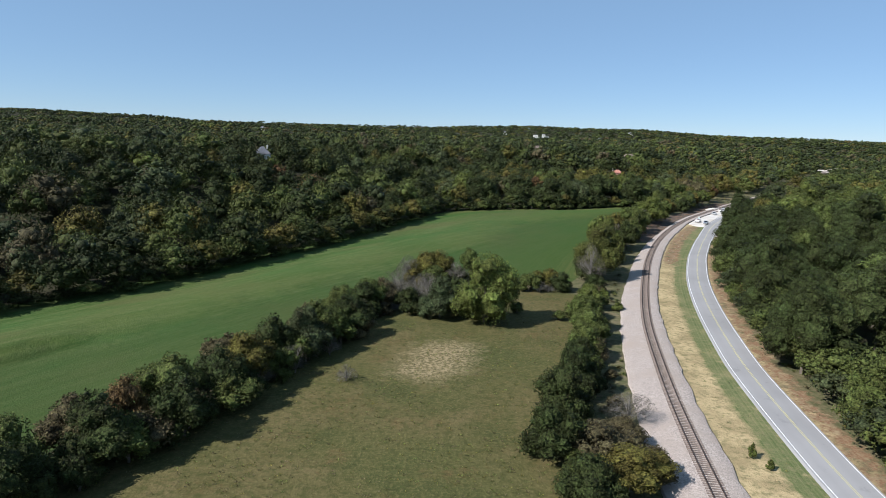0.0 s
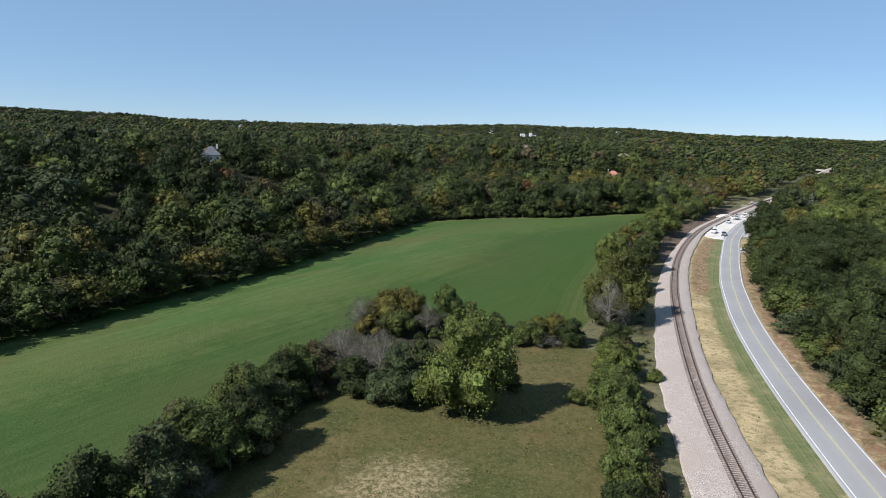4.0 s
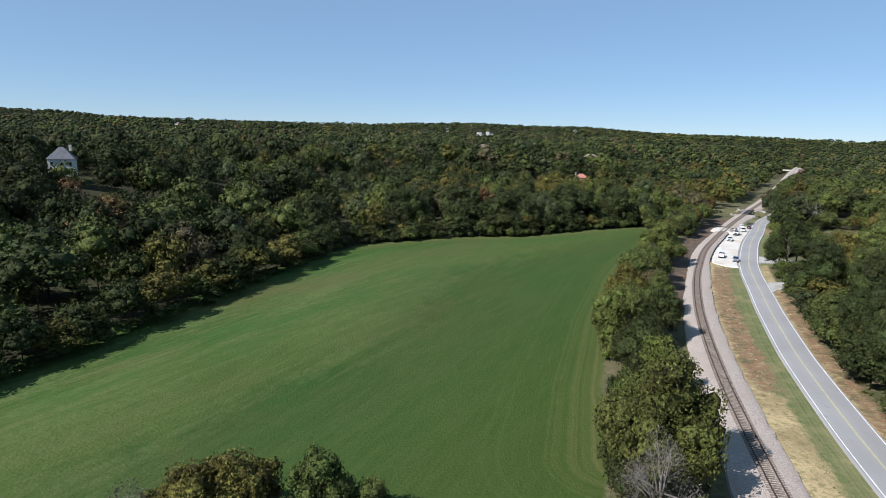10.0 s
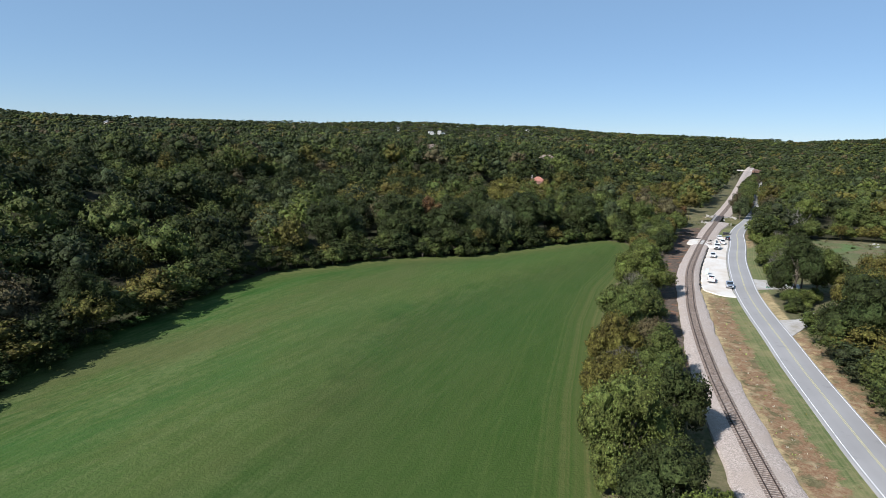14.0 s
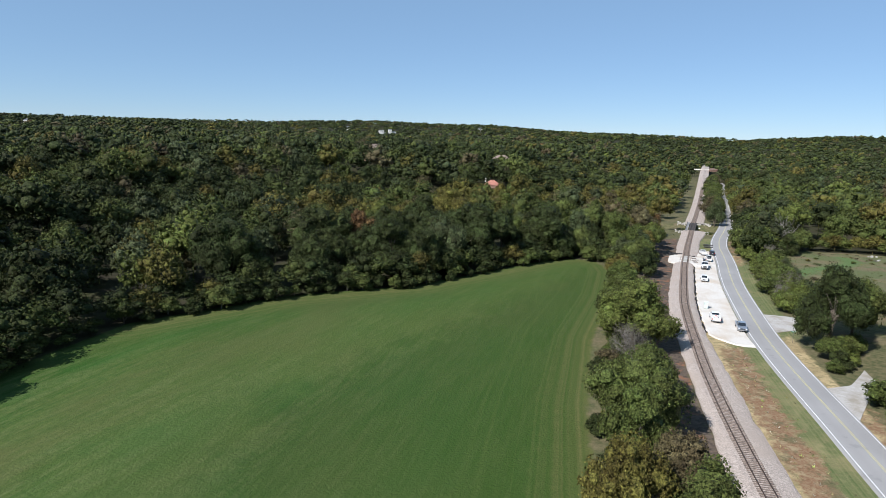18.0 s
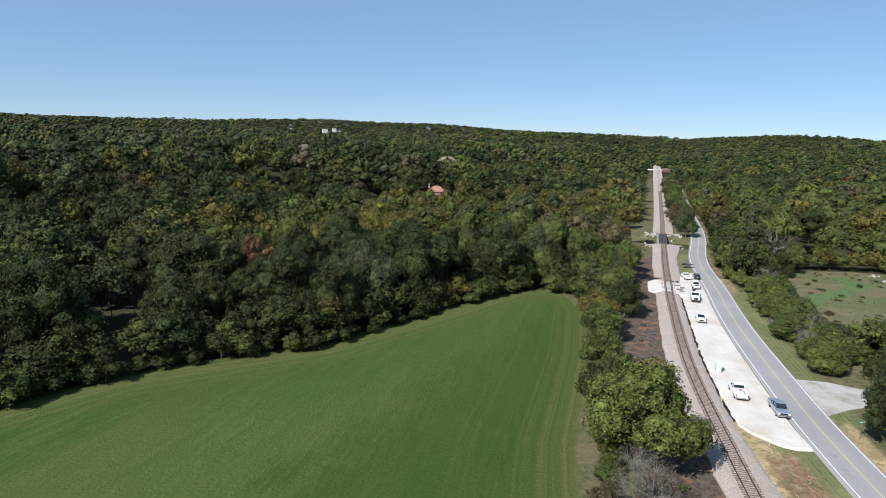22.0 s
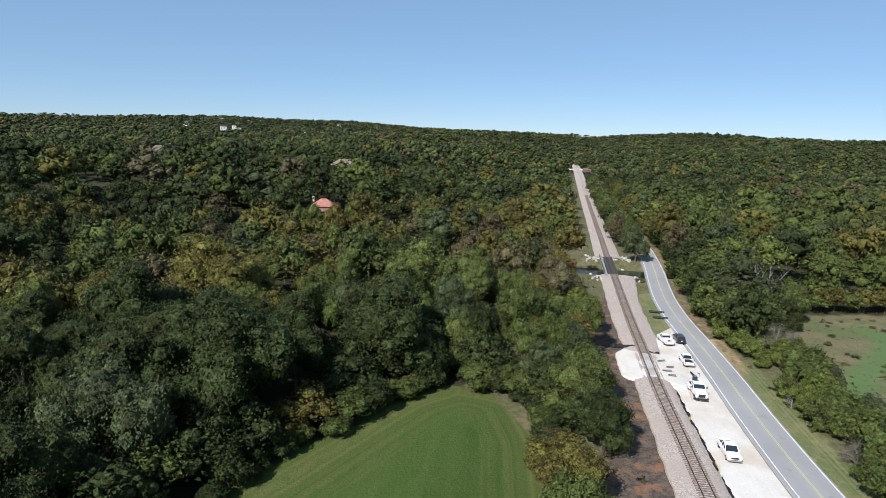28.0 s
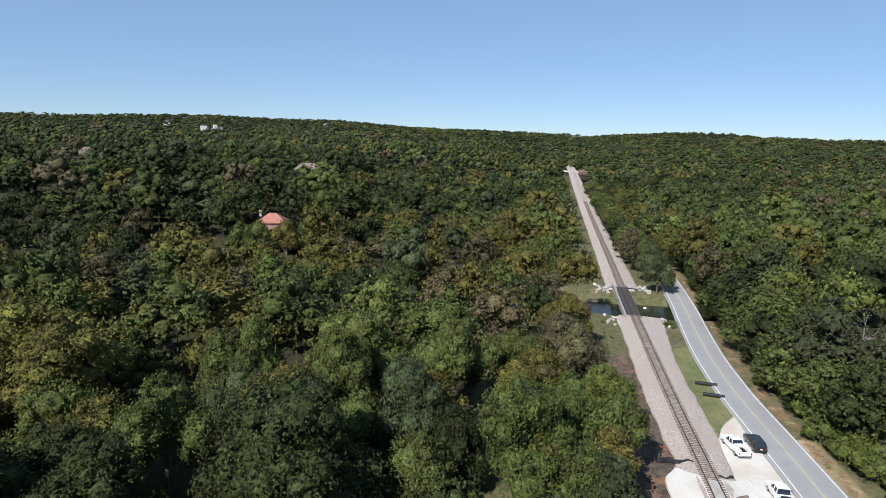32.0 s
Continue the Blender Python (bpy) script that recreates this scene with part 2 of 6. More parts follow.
def ground_mat():
    """One sheet: leaf litter under trees, sown green field, dry meadow, mown verge, bare soil; each by its distance field."""
    m, n, l, p = nodes_of("ground")

    def dist(name):
        at = n.new("ShaderNodeAttribute")
        at.attribute_name = name
        return at.outputs["Fac"]
    wob = maths(n, l, 'MULTIPLY_ADD', noised(n, l, 0.45, 5, 0.65), 5.0, -2.5)
    wob = maths(n, l, 'MULTIPLY_ADD', noised(n, l, 2.6, 3, 0.7), 1.6, maths(n, l, 'ADD', wob, -0.8))
    wide = noised(n, l, 0.025, 4, 0.55)
    mid = noised(n, l, 0.16, 5, 0.6)
    fine = noised(n, l, 2.2, 4, 0.65)
    tuft = noised(n, l, 0.8, 5, 0.7)

    def zone(name, width=0.4, amount=1.0):
        d = maths(n, l, 'MULTIPLY_ADD', wob, amount, dist(name))
        return ramped(n, l, d, -width, width)
    # forest floor and rough ground; litter darkened to stand in for tree shade
    litter = mixed(n, l, ramped(n, l, mid, 0.35, 0.65), (0.034, 0.029, 0.019), (0.044, 0.048, 0.020))
    # verge: straw and green
    straw = mixed(n, l, ramped(n, l, mid, 0.4, 0.62), (0.44, 0.345, 0.19), (0.29, 0.225, 0.12))
    straw = mixed(n, l, maths(n, l, 'MULTIPLY', ramped(n, l, tuft, 0.48, 0.62), 0.75), straw, (0.15, 0.14, 0.065))
    along = n.new("ShaderNodeTexNoise")
    along.noise_dimensions = '1D'
    along.inputs["Scale"].default_value, along.inputs["Detail"].default_value = 2.2, 3
    l.new(maths(n, l, 'MULTIPLY_ADD', wob, 0.06, dist("d_road")), along.inputs["W"])
    mown = mixed(n, l, ramped(n, l, along.outputs[0], 0.36, 0.66), (0.088, 0.118, 0.040), (0.150, 0.158, 0.070))
    mown = mixed(n, l, maths(n, l, 'MULTIPLY', ramped(n, l, tuft, 0.48, 0.66), 0.6), mown, (0.22, 0.19, 0.10))
    mown = mixed(n, l, maths(n, l, 'MULTIPLY', ramped(n, l, noised(n, l, 0.09, 5, 0.7), 0.48, 0.62), 0.35), mown, straw)
    rough = mixed(n, l, ramped(n, l, tuft, 0.38, 0.64), (0.062, 0.072, 0.028), (0.150, 0.132, 0.070))
    rough = mixed(n, l, maths(n, l, 'MULTIPLY', ramped(n, l, mid, 0.48, 0.66), 0.6), rough, (0.19, 0.145, 0.09))
    # bare red-brown soil with roots
    soil = mixed(n, l, ramped(n, l, fine, 0.35, 0.65), (0.175, 0.095, 0.052), (0.26, 0.175, 0.105))
    soil = mixed(n, l, ramped(n, l, noised(n, l, 0.5, 5, 0.7), 0.5, 0.62), soil, (0.30, 0.235, 0.14))
    soil = mixed(n, l, maths(n, l, 'MULTIPLY', ramped(n, l, noised(n, l, 0.22, 5, 0.75), 0.50, 0.60), 0.85), soil, rough)
    # dark mud, its colour lowered further for the lineside trees' shade
    mud = mixed(n, l, ramped(n, l, tuft, 0.40, 0.60), (0.052, 0.042, 0.035), (0.128, 0.098, 0.076))
    mud = mixed(n, l, maths(n, l, 'MULTIPLY', ramped(n, l, fine, 0.50, 0.66), 0.6), mud, (0.16, 0.125, 0.085))
    mud = mixed(n, l, maths(n, l, 'MULTIPLY', ramped(n, l, noised(n, l, 0.30, 5, 0.7), 0.53, 0.62), 0.75), mud, (0.250, 0.120, 0.066))
    # sown field: mowing stripes, thin patches, a swell's light and shade in colour
    s1 = noised(n, l, 0.11, 4, 0.6, stretch=(1.0, 0.25, 1), turn=radians(-28))
    s2 = noised(n, l, 1.5, 4, 0.65, stretch=(1.0, 0.05, 1), turn=radians(-27))
    s3 = noised(n, l, 1.5, 4, 0.65, stretch=(1.0, 0.07, 1), turn=radians(-44))
    green = mixed(n, l, ramped(n, l, wide, 0.38, 0.60), (0.033, 0.082, 0.016), (0.086, 0.118, 0.036))
    green = mixed(n, l, maths(n, l, 'MULTIPLY', ramped(n, l, s1, 0.45, 0.64), 0.75), green, (0.098, 0.132, 0.044))
    green = mixed(n, l, maths(n, l, 'MULTIPLY', ramped(n, l, s2, 0.47, 0.58), 0.72), green, (0.132, 0.154, 0.066))
    green = mixed(n, l, maths(n, l, 'MULTIPLY', ramped(n, l, s3, 0.46, 0.60), 0.60), green, (0.030, 0.072, 0.017))
    s4 = noised(n, l, 0.42, 4, 0.62, stretch=(1.0, 0.06, 1), turn=radians(-36))
    green = mixed(n, l, maths(n, l, 'MULTIPLY', ramped(n, l, s4, 0.48, 0.60), 0.66), green, (0.140, 0.166, 0.070))
    green = mixed(n, l, maths(n, l, 'MULTIPLY', ramped(n, l, tuft, 0.45, 0.60), 0.55), green, (0.033, 0.074, 0.017))
    green = mixed(n, l, maths(n, l, 'MULTIPLY', ramped(n, l, fine, 0.47, 0.62), 0.50), green, (0.098, 0.130, 0.044))
    thin = noised(n, l, 0.045, 5, 0.62, stretch=(1.0, 0.45, 1), turn=radians(-40))
    green = mixed(n, l, maths(n, l, 'MULTIPLY', ramped(n, l, thin, 0.50, 0.64), 0.55), green, (0.112, 0.106, 0.046))
    green = mixed(n, l, maths(n, l, 'MULTIPLY', ramped(n, l, thin, 0.48, 0.36), 0.50), green, (0.034, 0.104, 0.026))
    # darker past the crest: the crop's own tone plus painted slope shade
    swell_shading = maths(n, l, 'MULTIPLY_ADD', mid, 16.0, maths(n, l, 'ADD', dist("d_crest"), -8.0))
    green = mixed(n, l, maths(n, l, 'MULTIPLY', ramped(n, l, swell_shading, -4.0, 9.0), 0.64), green, mixed(n, l, s2, (0.034, 0.063, 0.018), (0.078, 0.098, 0.034)))
    # the swell's brighter side, painted as a lighter band
    ridge = maths(n, l, 'MULTIPLY', ramped(n, l, swell_shading, -34.0, -3.0), ramped(n, l, swell_shading, 5.0, -3.0))
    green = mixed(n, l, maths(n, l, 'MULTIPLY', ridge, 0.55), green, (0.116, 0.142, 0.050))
    ruts = n.new("ShaderNodeTexNoise")
    ruts.noise_dimensions = '1D'
    ruts.inputs["Scale"].default_value, ruts.inputs["Detail"].default_value = 0.9, 4
    l.new(maths(n, l, 'MULTIPLY_ADD', wob, 0.10, dist("d_rim")), ruts.inputs["W"])
    rim = mixed(n, l, ramped(n, l, ruts.outputs[0], 0.38, 0.66), (0.068, 0.098, 0.028), (0.165, 0.152, 0.066))
    rim = mixed(n, l, maths(n, l, 'MULTIPLY', ramped(n, l, tuft, 0.45, 0.65), 0.4), rim, (0.085, 0.110, 0.038))
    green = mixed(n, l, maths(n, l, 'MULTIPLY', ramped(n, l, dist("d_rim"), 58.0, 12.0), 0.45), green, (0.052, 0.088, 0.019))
    tyre = ramped(n, l, ruts.outputs[0], 0.57, 0.63)
    green = mixed(n, l, maths(n, l, 'MULTIPLY', maths(n, l, 'MULTIPLY', tyre, ramped(n, l, dist("d_rim"), 26.0, 8.0)), 0.30), green, (0.105, 0.132, 0.044))
    edge = ramped(n, l, maths(n, l, 'MULTIPLY_ADD', wob, 1.2, dist("d_rim")), 9.0, 3.5)
    green = mixed(n, l, maths(n, l, 'MULTIPLY', edge, 0.68), green, rim)
    sown = n.new("ShaderNodeHueSaturation")
    sown.inputs["Hue"].default_value = 0.507
    sown.inputs["Value"].default_value = 0.785
    sown.inputs["Saturation"].default_value = 1.14
    l.new(green, sown.inputs["Color"])
    green = sown.outputs[0]
    # dry meadow
    dry = mixed(n, l, ramped(n, l, mid, 0.36, 0.64), (0.120, 0.100, 0.045), (0.175, 0.135, 0.072))
    dry = mixed(n, l, ramped(n, l, wide, 0.42, 0.6), dry, (0.098, 0.102, 0.038))
    dry = mixed(n, l, maths(n, l, 'MULTIPLY', ramped(n, l, noised(n, l, 0.07, 5, 0.7), 0.50, 0.62), 0.7), dry, (0.072, 0.082, 0.028))
    dry = mixed(n, l, maths(n, l, 'MULTIPLY', ramped(n, l, noised(n, l, 0.11, 5, 0.7), 0.56, 0.68), 0.7), dry, (0.165, 0.105, 0.058))
    dry = mixed(n, l, maths(n, l, 'MULTIPLY', ramped(n, l, fine, 0.47, 0.66), 0.65), dry, (0.225, 0.185, 0.095))
    dry = mixed(n, l, maths(n, l, 'MULTIPLY', ramped(n, l, noised(n, l, 0.9, 4, 0.7), 0.62, 0.72), 0.5), dry, (0.15, 0.07, 0.045))
    dry = mixed(n, l, maths(n, l, 'MULTIPLY', ramped(n, l, tuft, 0.46, 0.62), 0.75), dry, (0.078, 0.078, 0.030))
    patch = mixed(n, l, ramped(n, l, noised(n, l, 1.3, 4, 0.7), 0.42, 0.58), (0.135, 0.11, 0.055), (0.40, 0.31, 0.18))
    meadow = n.new("ShaderNodeHueSaturation")
    meadow.inputs["Value"].default_value = 0.69
    meadow.inputs["Hue"].default_value, meadow.inputs["Saturation"].default_value = 0.515, 1.12
    l.new(dry, meadow.inputs["Color"])
    dry = mixed(n, l, maths(n, l, 'MULTIPLY', zone("d_patch", 3.0, 2.6), 0.65), meadow.outputs[0], patch)
    glade = mixed(n, l, ramped(n, l, mid, 0.36, 0.62), (0.102, 0.112, 0.050), (0.172, 0.142, 0.080))
    glade = mixed(n, l, maths(n, l, 'MULTIPLY', ramped(n, l, noised(n, l, 0.06, 5, 0.65), 0.46, 0.56), 0.85), glade, (0.092, 0.120, 0.046))
    glade = mixed(n, l, maths(n, l, 'MULTIPLY', ramped(n, l, noised(n, l, 0.10, 5, 0.7), 0.53, 0.60), 0.8), glade, (0.172, 0.124, 0.080))
    glade = mixed(n, l, maths(n, l, 'MULTIPLY', ramped(n, l, tuft, 0.46, 0.64), 0.55), glade, (0.096, 0.106, 0.046))
    glade = mixed(n, l, maths(n, l, 'MULTIPLY', ramped(n, l, fine, 0.48, 0.62), 0.45), glade, (0.150, 0.132, 0.076))
    glade = mixed(n, l, maths(n, l, 'MULTIPLY', zone("d_swath", 1.6, 0.25), 0.85), glade, mixed(n, l, tuft, (0.072, 0.140, 0.040), (0.104, 0.150, 0.058)))
    c = litter
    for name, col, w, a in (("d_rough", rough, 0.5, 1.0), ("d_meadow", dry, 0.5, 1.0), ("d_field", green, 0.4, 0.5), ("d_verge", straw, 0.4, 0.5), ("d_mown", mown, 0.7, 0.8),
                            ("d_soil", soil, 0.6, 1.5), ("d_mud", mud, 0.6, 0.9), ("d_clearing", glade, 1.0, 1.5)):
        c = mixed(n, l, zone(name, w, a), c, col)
    dull = n.new("ShaderNodeHueSaturation")
    dull.inputs["Value"].default_value = 0.87
    l.new(c, dull.inputs["Color"])
    l.new(dull.outputs[0], p.inputs["Base Color"])
    p.inputs["Roughness"].default_value = 0.95
    p.inputs["Specular IOR Level"].default_value = 0.15
    bumped(n, l, p, maths(n, l, 'ADD', fine, mid), 0.6, 0.25)
    return m


M_GROUND = ground_mat()

# ---- plan: lines and zones ----
def smooth_line(points, step=2.0, rounds=30):
    """A smooth line through control points at even steps."""
    p = np.array(points, float)
    s = np.r_[0, np.cumsum(np.hypot(*np.diff(p, axis=0).T))]
    t = np.arange(0, s[-1], step)
    q = np.c_[np.interp(t, s, p[:, 0]), np.interp(t, s, p[:, 1])]
    for _ in range(rounds):
        q[1:-1] = (q[:-2] + 2 * q[1:-1] + q[2:]) / 4
    return q


RAIL = smooth_line([(20, -90), (23.9, -30), (29.9, 30), (34.3, 60), (37.7, 80), (40.6, 95), (43.5, 108), (46.3, 120), (49.2, 132), (52.9, 145), (57, 158), (61.7, 172), (66.6, 186), (71.7, 200),
                    (77.4, 215), (83.6, 230), (90.1, 245), (96.9, 260), (104.9, 276), (113.3, 292), (122.2, 308), (130.7, 322), (139.2, 336), (148.2, 350), (158.2, 364), (170, 380), (181.8, 396), (194.3, 412),
                    (206.6, 428), (219.2, 444), (233.6, 462), (249.4, 482), (267.7, 505), (292, 535), (342.3, 598), (391.4, 660), (450.4, 735), (525, 830), (600, 925), (674.9, 1020), (753.7, 1120)], rounds=12)
ROAD = smooth_line([(46.0, -90), (47.1, -30), (50.1, 30), (54.2, 71), (57.0, 88), (59.1, 100), (61.4, 112), (65.6, 128), (69.7, 143), (74.2, 158), (80.1, 176), (86.8, 194), (94.3, 212), (102.1, 230), (110.9, 248), (119.3, 265),
                    (128.3, 282), (135.4, 296), (142.8, 310), (150.8, 324), (159.8, 338), (168.9, 352), (178.9, 367), (189.7, 382), (201.8, 398), (213.2, 414), (224.2, 430), (237.0, 446), (250.6, 461), (264.7, 476), (278.8, 492), (295.8, 512), (318.0, 540), (352.0, 583), (420.0, 668), (516.1, 790)], rounds=12)
FIELD = [(-190, 20), (-150, 62), (-98, 127), (-79, 150), (-54, 197), (-34, 237), (-12, 295), (8, 353), (42, 372), (80, 379), (112, 396), (138, 411), (148, 413), (155, 405),
         (150, 390), (132, 361), (109, 329), (91, 297), (71, 255), (55, 216), (46.5, 191), (42, 181), (36, 178), (14, 185), (-6, 187), (-16, 172), (-23, 152), (-28, 130), (-36, 110), (-46, 86), (-66, 44), (-112, 12)]
# the sown ground runs on into the shade under the western woods
SOWN = [(x - 13, y + 5) if k in range(7) else (x - 1.5, y + 4) if k in range(7, 14) else (x, y) for k, (x, y) in enumerate(FIELD)]
CREST = [(-70, 120), (-43, 160), (-34, 174), (-22, 192), (-4, 219), (10, 235), (20, 249), (26, 268), (33, 294), (42, 312), (58, 327), (80, 344), (114, 373), (150, 404)]
MEADOW = [(-68, 20), (-48, 62), (-39, 80), (-31, 95), (-25, 108), (-20, 122), (-15, 135), (-9, 150), (0, 164), (16, 171), (34, 169), (42, 164), (38, 150), (33, 126), (27, 100), (24, 80), (22, 40), (18, 10)]
CLEARING = [(196, 354), (208, 371), (216, 380), (226, 399), (243, 411), (257, 420), (267, 415), (278, 412), (287, 405), (304, 400), (330, 380), (300, 335), (240, 322), (200, 330)]
SWATH = [(206, 376), (225, 384.5), (240, 388), (252, 392), (260, 397), (263, 404)]      # greener grass through the clearing
PATCH = [(-8, 104), (-5, 113), (-3, 120), (3, 122), (8, 120), (7, 112), (5, 106), (-1, 101)]


def line_distance(p, line):
    """Distance of points from a polyline."""
    best = np.full(len(p), 1e9)
    for a, b in zip(line[:-1], line[1:]):
        d = b - a
        t = np.clip(((p - a) @ d) / (d @ d), 0, 1)
        best = np.minimum(best, np.hypot(*(p - a - t[:, None] * d).T))
    return best


def zone_distance(p, ring):
    """Signed distance from a ring: positive inside."""
    r = np.array(ring, float)
    d = line_distance(p, np.r_[r, r[:1]])
    inside = np.zeros(len(p), bool)
    for (x0, y0), (x1, y1) in zip(r, np.roll(r, -1, axis=0)):
        hit = (y0 > p[:, 1]) != (y1 > p[:, 1])
        with np.errstate(divide='ignore', invalid='ignore'):
            inside ^= hit & (p[:, 0] < (x1 - x0) * (p[:, 1] - y0) / (y1 - y0) + x0)
    return np.where(inside, d, -d)


def side_of(p, line):
    """Distance from a line, positive on its right (seen along it), negative on its left."""
    d = line_distance(p, line)
    best, sign = np.full(len(p), 1e9), np.ones(len(p))
    for a, b in zip(line[:-1], line[1:]):
        u = b - a
        t = np.clip(((p - a) @ u) / (u @ u), 0, 1)
        e = np.hypot(*(p - a - t[:, None] * u).T)
        s = u[0] * (p[:, 1] - a[1]) - u[1] * (p[:, 0] - a[0])
        nearer = e < best
        best = np.where(nearer, e, best)
        sign = np.where(nearer, np.where(s > 0, -1, 1), sign)
    return d * sign


WEST_FOOT = np.array([(-420, -600), (-200, -60), (-125, 120), (-45, 290), (0, 400), (45, 500), (120, 556), (222, 578), (360, 700), (640, 1040), (1500, 2100), (4500, 5200)], float)


def wave(x, y, a, b, ph):
    return np.sin(x / a + ph) * np.cos(y / b + 1.7 * ph)


def smooth01(t):
    t = np.clip(t, 0, 1)
    return t * t * (3 - 2 * t)


def height(p):
    """The lie of the land: a flat valley, a wooded hill to the west, a knoll to the east, low ridges far off."""
    x, y = p[:, 0], p[:, 1]
    west = np.maximum(-side_of(p, WEST_FOOT), 0)
    h = 23.5 * smooth01(west / 110) + 3 * smooth01((west - 120) / 600)
    h = h * (0.85 + 0.15 * wave(x, y, 90, 130, 0.4))
    h += 27 * np.exp(-(((x - 205) / 75) ** 2 + ((y - 120) / 120) ** 2)) * smooth01((side_of(p, ROAD[::3]) - 7) / 30)
    h *= np.where(line_distance(p, ROAD[::3]) < 4.5, 0, 1)
    r = np.hypot(x - 60, y - 200)
    h += 68 * smooth01((r - 650) / 3000) + 9 * smooth01((r - 300) / 1200) * (1 - 0.6 * smooth01(west / 200)) * (wave(x, y, 210, 260, 1.1) + 0.6 * wave(y, x, 130, 170, 2.3) + 0.4)
    h += 20 * smooth01((r - 1300) / 1500) * (wave(x, y, 430, 520, 0.2) + 0.5 * wave(y, x, 260, 330, 0.9))
    h += 8.5 * np.exp(-(((x - 176) / 34) ** 2 + ((y - 600) / 34) ** 2))
    # along the track the ground stays low
    d = line_distance(p, RAIL[::6])
    low = smooth01(1 - d / 70)
    grade = 12 * smooth01((y - 560) / 450)
    h = h * (1 - low) + np.minimum(h, grade) * low
    # a low swell across the sown field
    s = side_of(p, np.array(CREST, float))
    h += 2.3 * smooth01((9 - s) / 22) * smooth01((s + 75) / 60) * smooth01(zone_distance(p, FIELD) / 22)
    # the creek bed
    c = line_distance(p, CREEK)
    pool = np.exp(-((x - 258) ** 2 + (y - 481) ** 2) / 420.0)
    return h - 4.2 * smooth01(1 - c / (12 + 9 * pool))


CREEK = smooth_line([(60, 640), (120, 590), (180, 540), (225, 512), (252, 488), (268, 478), (282, 470), (300, 452), (330, 440), (380, 400), (460, 380)], 4.0, 20)


def mesh_of(name, verts, faces):
    me = bpy.data.meshes.new(name)
    verts, faces = np.asarray(verts, np.float32), np.asarray(faces, np.int32)
    k = faces.shape[1]
    me.vertices.add(len(verts))
    me.vertices.foreach_set("co", verts.ravel())
    me.loops.add(faces.size)
    me.loops.foreach_set("vertex_index", faces.ravel())
    me.polygons.add(len(faces))
    me.polygons.foreach_set("loop_start", np.arange(0, faces.size, k, dtype=np.int32))
    me.update(calc_edges=True)
    me.polygons.foreach_set("use_smooth", np.zeros(len(faces), bool))
    return me


def grid_faces(nx, ny):
    i = np.arange((nx - 1) * (ny - 1))
    a = (i // (nx - 1)) * nx + i % (nx - 1)
    return np.c_[a, a + 1, a + nx + 1, a + nx]


def graded(lo, hi, step, far_lo, far_hi, grow=1.09):
    mid = np.arange(lo, hi + step, step)
    up, d = [mid[-1]], step
    while up[-1] < far_hi:
        d *= grow
        up.append(up[-1] + d)
    dn, d = [mid[0]], step
    while dn[-1] > far_lo:
        d *= grow
        dn.append(dn[-1] - d)
    return np.r_[dn[:0:-1], mid, up[1:]]


def build_ground():
    xs, ys = graded(-100, 300, 2.6, -5600, 5600), graded(60, 520, 2.6, -1500, 6000)
    gx, gy = np.meshgrid(xs, ys)
    p = np.c_[gx.ravel(), gy.ravel()]
    z = height(p)
    me = mesh_of("ground", np.c_[p, z], grid_faces(len(xs), len(ys)))
    rail, road = side_of(p, RAIL[::3]), side_of(p, ROAD[::3])
    fields = {
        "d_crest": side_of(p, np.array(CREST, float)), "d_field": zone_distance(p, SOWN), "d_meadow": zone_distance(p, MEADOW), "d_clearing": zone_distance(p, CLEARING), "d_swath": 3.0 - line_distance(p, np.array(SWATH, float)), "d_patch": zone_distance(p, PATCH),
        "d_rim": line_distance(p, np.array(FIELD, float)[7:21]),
        "d_verge": np.minimum(np.minimum(rail, np.where(p[:, 1] > 415, -3.6, 6.4) - road), (452 - p[:, 1]) / 4),
        "d_mown": np.maximum(np.minimum(np.where(p[:, 1] > 212, 3.2, 2.2) - np.abs(road + np.where(p[:, 1] > 212, 6.0, 5.2)), (452 - p[:, 1]) / 4), np.minimum(2.6 - np.abs(road - 5.8), np.minimum(p[:, 1] - 322, 400 - p[:, 1]) / 3)), "d_road": road,
        "d_rough": np.maximum(np.maximum(np.minimum(-rail, rail + 36), np.minimum(np.minimum(rail, -road), np.minimum(p[:, 1] - 400, 560 - p[:, 1]) / 2)), np.minimum(road, np.where((p[:, 1] > 283) & (p[:, 1] < 400), 34, 14) - road)),
        "d_soil": np.maximum(np.minimum(np.minimum(2.6 - np.abs(rail - 7.6), (p[:, 1] - 215) / 4), (318 - p[:, 1]) / 4),
                             np.minimum(np.where(p[:, 1] > 390, 0.9, 1.7) - np.abs(road - np.where(p[:, 1] > 390, 5.0, 5.7)), np.maximum((285 - p[:, 1]) / 4, (p[:, 1] - 398) / 4))),
        "d_mud": np.minimum(np.minimum(5.2 - np.abs(rail + 8.4), (p[:, 1] - 262) / 5), (455 - p[:, 1]) / 4),
    }
    for k, v in fields.items():
        at = me.attributes.new(k, 'FLOAT', 'POINT')
        at.data.foreach_set("value", np.clip(v, -60, 60).astype(np.float32))
    me.materials.append(M_GROUND)
    me.polygons.foreach_set("use_smooth", np.ones(len(me.polygons), bool))
    return tagged(new("ground", me), "valley ground with sown field, dry meadow and forest floor", "ground", kind="structure")


